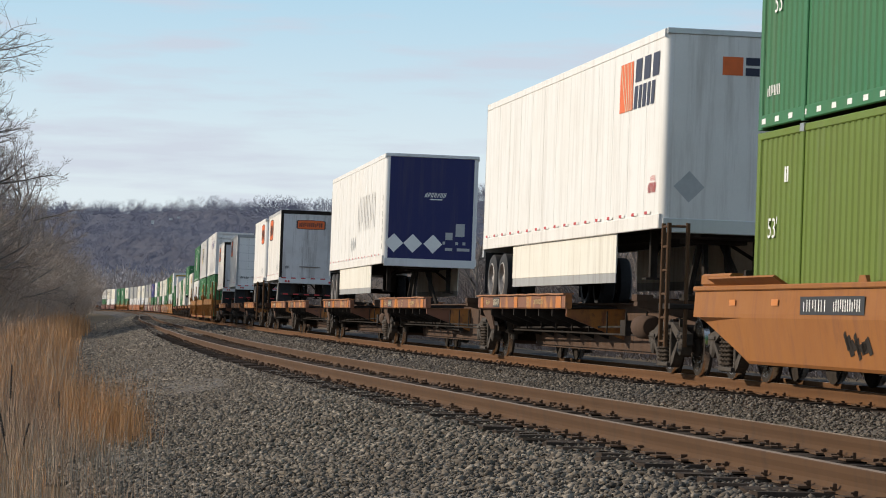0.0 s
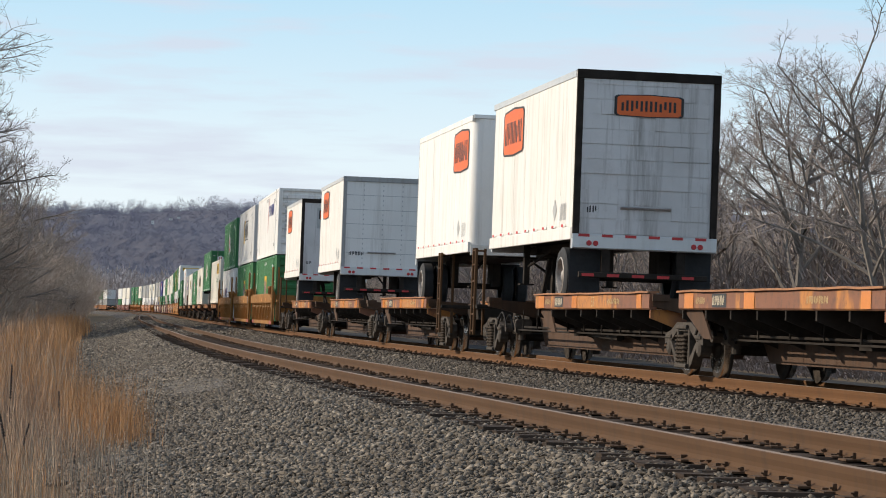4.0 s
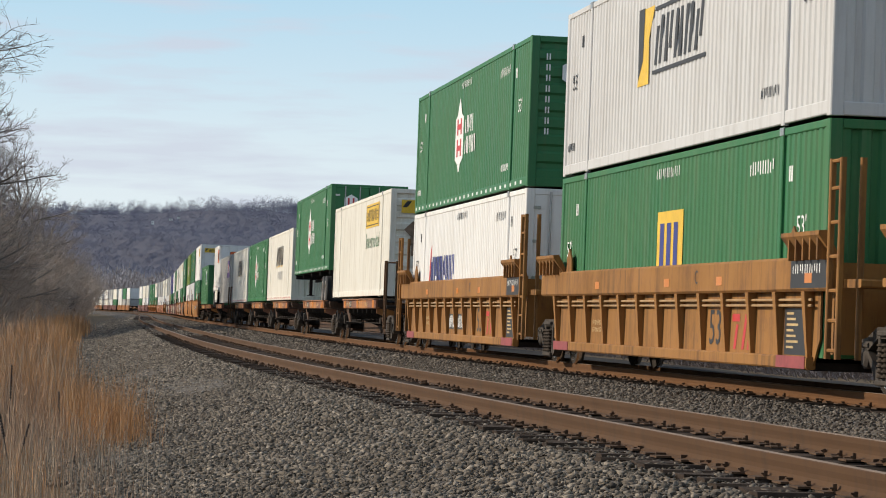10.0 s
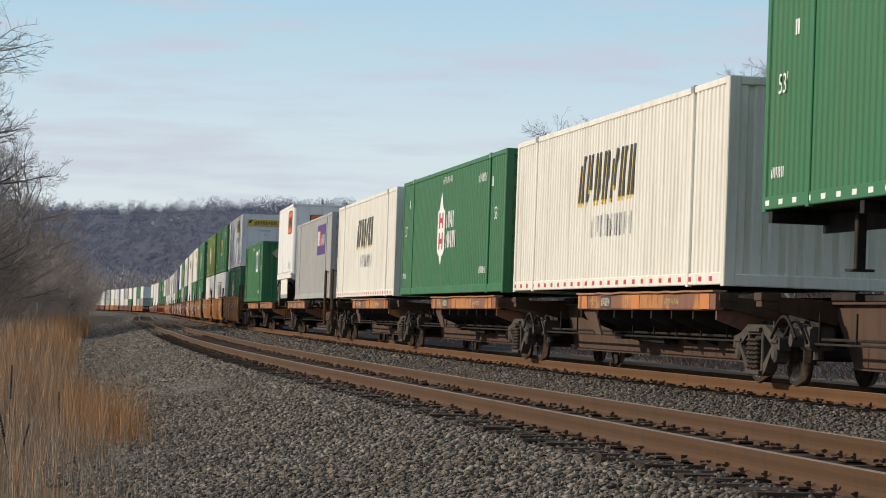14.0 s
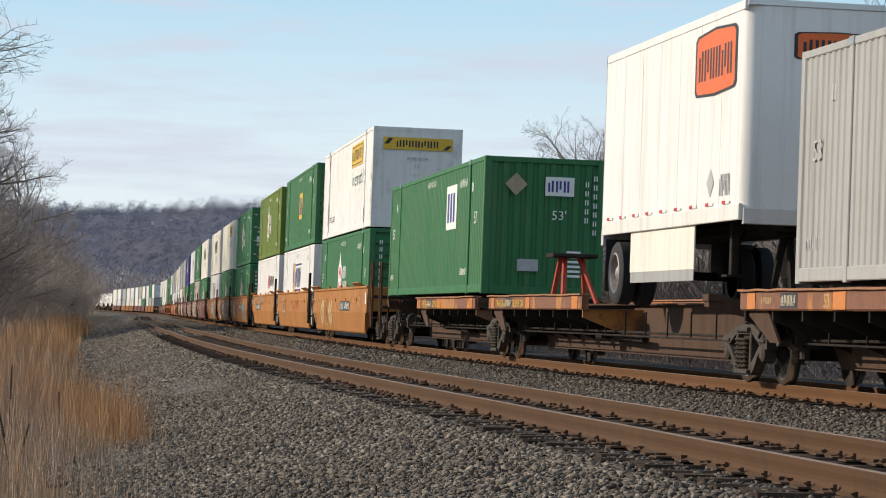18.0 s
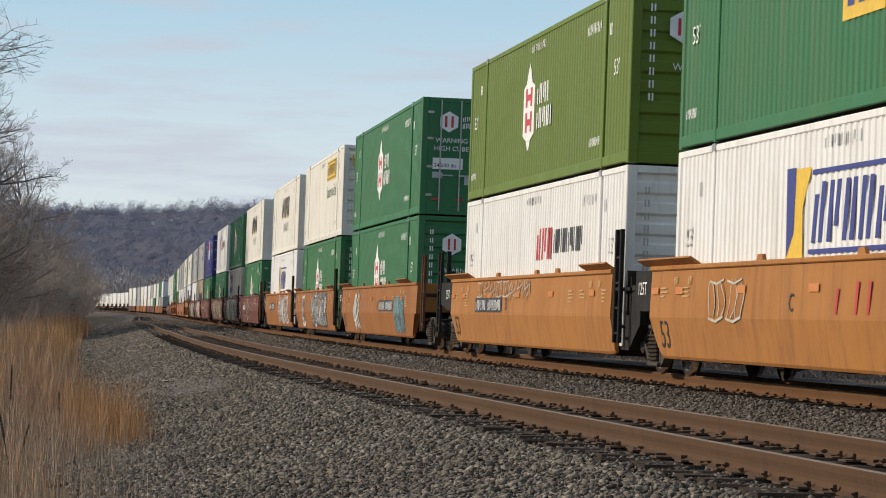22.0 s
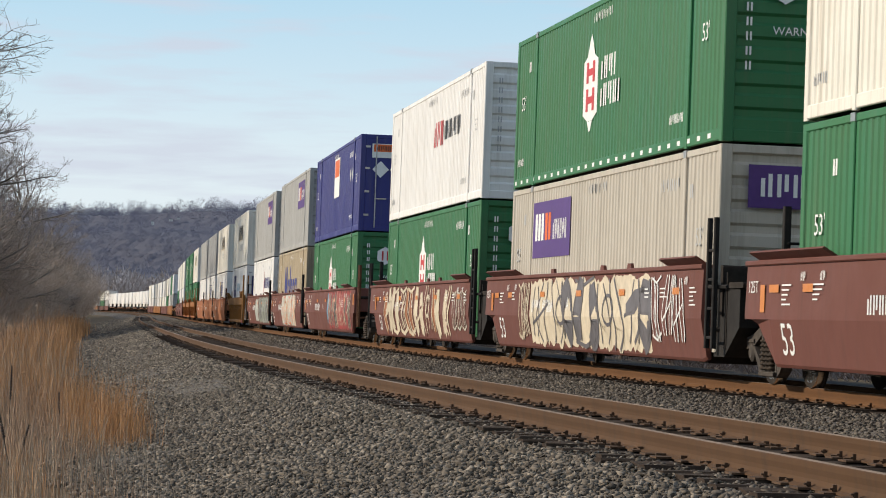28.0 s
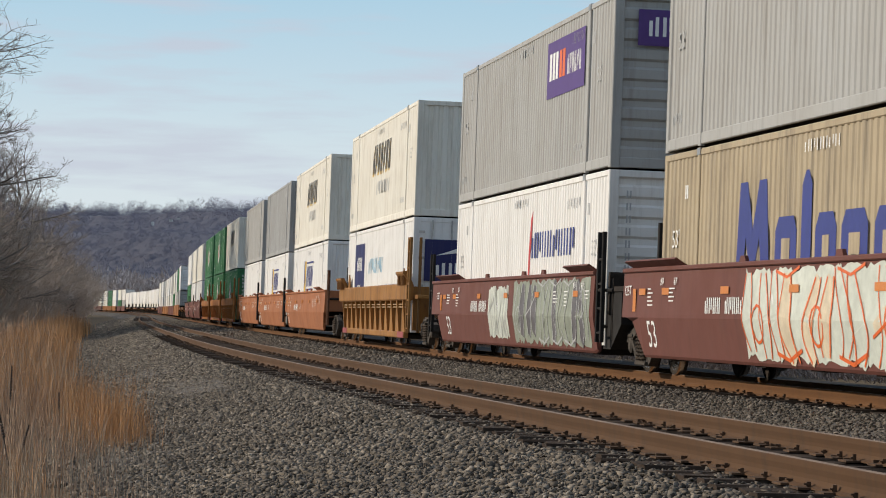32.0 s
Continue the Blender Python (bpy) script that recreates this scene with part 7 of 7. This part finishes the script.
for i, (u, m) in enumerate(zip(WELLS, CARS)):
    first = i in (0, 3, 6, 9, 12, 13, 16, 19)
    kind = "orange" if m in (ORANGE_CAR, CLEAN_CAR) else "brown" if m is BROWN_CAR else "rust-coloured"
    if i == 12 or i in (16, 17, 18):
        w = well_ribbed(YELLOW_CAR if i == 12 else ORANGE_CAR, "yellow ribbed well car with two stacked containers", (first, True), i < 14)
    else:
        w = well_marks(well_smooth(m, kind + " smooth-sided well car with two stacked containers", (first, True), i < 14, i in (2, 5, 8, 11)), m in (ORANGE_CAR, CLEAN_CAR), (2.85, None, -3.9, 3.0, None, -3.9)[i] if i < 6 else -3.8, i)
    on_train(w, u + 8.07, 0)
    if i == 0:
        spray(w, -5.8, -1.8, .4, 1.3, 3, [D_SAND, m], D_SAND, 2, False, .02)
    if i == 1:
        spray(w, -5.5, -3.7, .8, 1.4, 2, [m], D_PALE, 3, False, .03); flat("side_mark", bars(.3, .93, 3.6, .38, 3, .3, .08), D_RED, w, "L", 1.468, "red company mark")
    if i == 2:
        spray(w, -5.4, .8, 1.2, 1.54, 8, [m], D_PALE, 17, False, .018)
    if i == 3:
        spray(w, 4.85, 7.0, .36, 1.32, 3, [D_DUSK], D_TEAL, 4, True, .06); spray(w, -5.4, -3.5, .32, 1.54, 1, [D_PALE, D_DUSK], D_WHITE, 5, False, .07)
    if i == 4:
        spray(w, -.9, 5.4, .33, 1.54, 6, [D_BLACK, D_BLACK, D_BLACK, m], D_WHITE, 6, True, .05); spray(w, -5.5, -4.0, .32, 1.5, 1, [D_DUSK], D_WHITE, 7, False, .06); spray(w, -1.3, -.8, .9, 1.3, 1, [D_TEAL], D_TEAL, 18, False)
    if i == 5:
        spray(w, .5, 6.4, .35, 1.54, 5, [m, D_DUSK, D_GREY], D_WHITE, 8, False, .07)
    if i == 6:
        spray(w, -3.0, 2.4, .4, 1.5, 4, [BROWN_CAR], D_GREY, 9, False)
    if i == 7:
        spray(w, -5.0, 4.7, .32, 1.54, 5, [D_CREAM, D_CREAM, D_DUSK], D_DUSK, 10, True, .06); spray(w, -6.3, -5.0, .4, 1.5, 2, [m], D_CREAM, 20, False, .05); spray(w, 4.8, 6.9, .5, 1.5, 3, [m], D_WHITE, 21, False)
    if i == 8:
        spray(w, -7.0, 5.3, .32, 1.54, 8, [RUST_CAR, D_CREAM, m], D_CREAM, 11, False, .08); spray(w, 5.4, 7.6, .5, 1.4, 3, [m], D_PALE, 22, False)
    if i == 9:
        spray(w, .5, 8.3, .32, 1.54, 6, [D_CRIMSON, D_BLACK, D_BLACK, D_CRIMSON], D_CREAM, 12, True, .05); spray(w, .1, .6, .5, 1.5, 1, [D_SKY], D_SKY, 23, False)
    if i == 10:
        spray(w, -2.8, 4.9, .32, 1.54, 6, [D_MINT, D_MINT, D_CREAM], D_ORANGE, 13, True, .04)
    if i == 11:
        spray(w, -2.6, -.3, .4, 1.45, 3, [D_MINT], D_GREY, 14, True, .03); spray(w, .3, 7.6, .33, 1.54, 6, [D_MOSS, D_DUSK], D_GREY, 15, True, .03)


def white_one(rows, text, mat=None, end="rib"):
    c = container(mat or WHITE, end, label=text)
    m_code(c, material=D_GREY)
    return c


RUST_STREAK = plain("rusted_post_paint", (0.25, 0.10, 0.05), 0.8, 0, 0.5, 3)


def jb_top():
    c = container(WHITE_RUST, "flat", label="rust-streaked white container with yellow panels", pitch=.6); m_jb(c)
    r = random.Random(3)
    runs = []
    for a, top in ((-6.06, 2.75), (6.0, 2.1), (-8.0, 1.2), (7.93, 1.7)):
        z = .1
        while z < top:
            h, k = r.uniform(.06, .3), r.uniform(.02, .09)
            if r.random() < .75:
                b = a + r.uniform(-.02, .06)
                runs.append(rect(b, b + k, z, z + h, r.uniform(-.02, .02)))
            z += h
    flat("rust_streak", runs, RUST_STREAK, c, "L", CW + .016, "rust breaking through along the posts")
    words("TOP LIFT ONLY", .2, D_BLACK, c, "L", SO, -5.6, .5, "lift_lettering")
    return c


def swift(badge=True, mat=None):
    c = container(mat or (WHITE if badge else CREAM), "vert", label="ribbed container with dark slanted lettering shapes"); m_swift(c, badge=badge); m_code(c, material=D_GREY); m_diamonds(c, [(.1, 1.9)], .22, "F", EO + .03, D_GREY); return c


def xpo():
    c = container(WHITE, "rib", label="white container with red and black lettering shapes")
    flat("side_mark", bars(.3, 1.5, 1.6, .58, 3, .3, .05), D_RED, c, "L", SO, "red lettering shapes"); flat("side_mark", bars(2.0, 1.6, 2.7, .43, 8, .3), D_BLACK, c, "L", SO, "black lettering shapes")
    m_code(c, material=D_GREY); m_end_code(c, D_GREY); return c


def fedex(mat=None, low=False):
    c = container(mat or SILVER, "rib", label="silver grey ribbed container with purple panels"); m_fedex(c, -4.1 if low else 3.9, 2.06); m_code(c, material=D_GREY); return c


def blue_one():
    c = container(BLUE, "door", label="blue ribbed container with orange and white marks")
    flat("side_mark", [rect(-.75, 1.1, 1.3, 2.58)], D_WHITE, c, "L", SO, "white panel"); flat("side_mark", [rect(-.6, .95, 1.97, 2.52)], D_ORANGE, c, "L", SO + .004, "orange panel")
    m_code(c); m_diamonds(c, [(4.95, 1.82), (5.65, 1.82)], .24, "L", SO, D_GREY)
    m_diamonds(c, [(-.68, 1.85), (-.16, 1.85)], .25, "F", EO + .012, D_WHITE)
    flat("end_mark", [rect(-.95, .0, 2.2, 2.62), rect(.3, 1.0, 2.2, 2.62)], D_WHITE, c, "F", EO + .012); flat("end_mark", [rect(-.9, -.05, 2.38, 2.6), rect(.34, .98, 2.38, 2.6)], D_ORANGE, c, "F", EO + .016, "orange company panels")
    flat("end_mark", bars(-.8, 2.42, .65, .13, 6) + bars(.4, 2.42, .55, .13, 6), D_BLACK, c, "F", EO + .02)
    flat("lettering", bars(.3, 1.85, .65, .14, 6) + [rect(.3, .75, z, z + .06) for z in (1.65, 1.55, 1.45, 1.3, 1.2)], D_WHITE, c, "F", EO + .012)
    return c


def matson():
    c = container(TAN, "vert", label="tan ribbed container with tall blue lettering shapes")
    polys = [[(-3.95, .75), (-3.62, .75), (-3.45, 1.55), (-3.12, .85), (-2.8, 1.55), (-2.6, .75), (-2.25, .75), (-2.5, 2.3), (-2.85, 2.3), (-3.12, 1.65), (-3.42, 2.3), (-3.78, 2.3)]]
    gaps = []
    for a, w, up in ((-2.05, .95, 0), (-.9, .42, .55), (-.3, .85, 0), (.75, 1.0, 0), (2.0, 1.0, 0)):
        gaps.append([(a + .3, .98), (a + w - .28, .98), (a + w - .28, 1.5), (a + .3, 1.5)]) if w > .8 else 0
        polys.append([(a, .9), (a + .12, .75), (a + w - .12, .75), (a + w, .9), (a + w, 1.6 + up), (a + w - .15, 1.78 + up), (a + .15, 1.78 + up), (a, 1.6 + up)])
    flat("side_mark", polys, D_BLUE, c, "L", SO, "tall blue lettering shapes")
    flat("side_mark", gaps, TAN, c, "L", SO + .004, "tan gaps in the lettering shapes")
    m_code(c, material=D_WHITE); m_end_code(c, D_GREY); return c


def stg():
    c = container(WHITE, "rib", label="white container with blue and red lettering shapes"); m_two_rows(c, 1.15, 1.55, D_BLUE, D_RED, 4.2, .48); m_code(c, material=D_GREY); m_end_code(c, D_GREY); return c


def kllm():
    c = container(WHITE, "door", label="white container with navy panels and light blue shapes")
    flat("side_mark", [rect(-6.0, -3.4, .25, 2.5)], NAVY, c, "L", SO, "navy panel"); flat("side_mark", bars(-5.4, 1.7, 1.4, .4, 4) + bars(-5.3, .9, 1.1, .4, 3), D_WHITE, c, "L", SO + .004)
    flat("side_mark", bars(-2.2, 1.6, 3.6, .42, 6), D_SKY, c, "L", SO, "light blue lettering shapes"); flat("side_mark", bars(.6, .8, 4.2, .45, 8), D_BLUE, c, "L", SO)
    flat("end_mark", [rect(-1.0, .95, 1.3, 2.35)], NAVY, c, "F", EO + .03, "navy panel"); flat("end_mark", bars(-.7, 1.45, 1.3, .32, 4, .3) + [[(-.7, 1.95), (.0, 2.2), (.7, 1.95), (.0, 2.05)]], D_WHITE, c, "F", EO + .034)
    return c


def rail_mix(seed, mat, end="rib"):
    return white_one(0, "weathered %s ribbed container in a stack" % ("grey" if mat in (GREY, SILVER) else "green" if mat in (GREEN, GREEN2) else "white"), mat, end)


STACKS = [(lambda: hub(GREEN, "rib"), jb_top), (lambda: swift(True), lambda: emp("rib", D_YELLOW, D_BLUE, .5, 1.6)), (xpo, lambda: hub(OLIVE, "rib", "olive green ribbed container with a white tower mark")),
          (lambda: hub(GREEN, "rib"), lambda: hub(GREEN, "door")), (lambda: hub(GREEN2, "rib"), lambda: jb_cream()), (lambda: swift(True), lambda: swift(False)),
          (lambda: hub(GREEN, "door"), lambda: swift(False)), (lambda: fedex(TAN_SILVER, True), lambda: reflector_hub()), (lambda: hub(GREEN, "rib"), xpo),
          (lambda: hub(GREEN, "rib"), blue_one), (matson, lambda: fedex()), (stg, lambda: fedex()),
          (kllm, lambda: swift(False)), (lambda: swift(True), lambda: swift(False)), (lambda: swift(True), lambda: rail_mix(1, GREY)), (lambda: white_one(0, "white ribbed container in a double stack"), lambda: rail_mix(2, SILVER)),
          (lambda: hub(GREEN, "rib"), lambda: swift(False)), (lambda: hub(GREEN, "rib"), lambda: hub(GREEN, "rib")), (lambda: hub(GREEN, "rib"), lambda: hub(GREEN, "rib")),
          (lambda: white_one(0, "white ribbed container in a double stack"), lambda: white_one(0, "cream ribbed container in a double stack", CREAM)), (lambda: white_one(0, "white ribbed container in a double stack"), lambda: white_one(0, "cream ribbed container in a double stack", CREAM)), (lambda: rail_mix(1, GREEN), lambda: white_one(0, "white ribbed container in a double stack"))]
TAN_SILVER = paint("warm_grey_paint", (0.50, 0.45, 0.37), 0.45, 0.35)


def jb_cream():
    c = container(CREAM, "rib", label="cream ribbed container with a yellow panel"); m_jb(c); m_code(c, material=D_GREY); m_reflectors(c, D_GREY); return c


def reflector_hub():
    c = hub(GREEN, "rib"); m_reflectors(c, D_WHITE); return c


for u, (low, up) in zip(WELLS, STACKS):
    load(low(), u, Z_LOW)
    load(up(), u, Z_UP)

# --- the far tail: plainer cars that never come near
def far_container(mat, text):
    c = new("container")
    part("body", kept(("far", mat.name), lambda: far_body().mesh("body", mat)), mat, c)
    part("end_panel", kept(("farend", mat.name), lambda: wave_end(-CL / 2 - .01, -CW + .16, CW - .16, .16, CH - .1, .34, .04, False, -1).mesh("end_panel", mat)), mat, c)
    part("roof_panel", kept(("farroof", mat.name), lambda: wave_roof(CL, CH + .03).mesh("roof_panel", mat)), mat, c)
    return tagged(c, text, "container", "containers on the train")


def far_body():
    s = Shape().box(-CW + .03, CW - .03, -CL / 2 + .04, CL / 2 - .04, .05, CH - .05)
    for o in (-1, 1):
        q = wave_panel(o * (CW - .01), -CL / 2 + .16, CL / 2 - .16, .16, CH - .09, .46, .03, o)
        s.add(q.v, q.f)
        for y in (-CL / 2, -6.1, 6.0, CL / 2 - .16):
            s.box(*sorted((o * CW, o * (CW - .1))), y, y + .16, 0, CH)
        s.box(*sorted((o * CW, o * (CW - .05))), -CL / 2, CL / 2, CH - .1, CH).box(*sorted((o * CW, o * (CW - .05))), -CL / 2, CL / 2, .02, .19)
    return s


def far_well(mat, text):
    c = new("well_car")
    for o in (-1, 1):
        part("side_sheet", kept(("fars", mat.name, o), lambda: Shape().prism([(-8.8, .8), (-7.9, .26), (7.9, .26), (8.8, .8), (8.8, 1.6), (-8.8, 1.6)], 0, *sorted((o * 1.33, o * 1.45))).mesh("side_sheet", mat)), mat, c)
    part("well_floor", kept("wfloor", well_floor), DARK, c)
    part("truck", kept("fartruck", lambda: Shape().soft(-1.1, 1.1, 8.9, 10.9, .3, .75, .05).rod((-.76, 9.03, WR), (.76, 9.03, WR), WR, 16).rod((-.76, 10.77, WR), (.76, 10.77, WR), WR, 16).mesh("truck", GREASE)), GREASE, c)
    part("end_platform", kept("farplat", lambda: Shape().box(-.5, .5, 8.4, 10.0, .72, 1.26).box(-.5, .5, -10.0, -8.4, .72, 1.26).box(-1.28, 1.28, -8.74, -8.5, .45, 1.5).box(-1.28, 1.28, 8.5, 8.74, .45, 1.5).mesh("end_platform", DARK)), DARK, c)
    return tagged(c, text, "railcar", "double-stack well cars")


FAR_MATS = [(WHITE, "white"), (SILVER, "silver grey"), (CREAM, "cream"), (GREEN, "dark green"), (GREY, "grey"), (WHITE_WORN, "off-white")]
rng = random.Random(7)
u = 599.5
for i in range(2):
    spine(u + 19.2 * i, u + 19.2 * (i + 1), True, "orange and black spine car unit, empty", (i == 0, True), False, hitch="down")
u += 42.0
k = 0
while u < 1260:
    if 870 < u < 1060:
        spine(u, u + 18.4, k % 2 == 0, "orange and black spine car unit under a white trailer", (False, True), False)
        on_train(trailer(16.15, WHITE if k % 3 else WHITE_WORN, True, "long white trailer on a spine car"), u + 9.2, Z_DECK)
        u += 18.6
    else:
        on_train(far_well(BROWN_CAR if (k // 3) % 2 else ORANGE_CAR, "%s well car with two stacked containers" % ("brown" if (k // 3) % 2 else "orange")), u + 8.07, 0)
        for z in (Z_LOW, Z_UP):
            m, word = FAR_MATS[rng.choice((5, 5, 1, 1, 2, 3, 3) if z == Z_LOW else (5, 0, 1, 1, 2, 3, 4))]
            on_train(far_container(m, "%s ribbed container in a double stack" % word), u + 8.07, z)
        u += 24.0 if k % 3 == 2 else 19.7
    k += 1

motions()
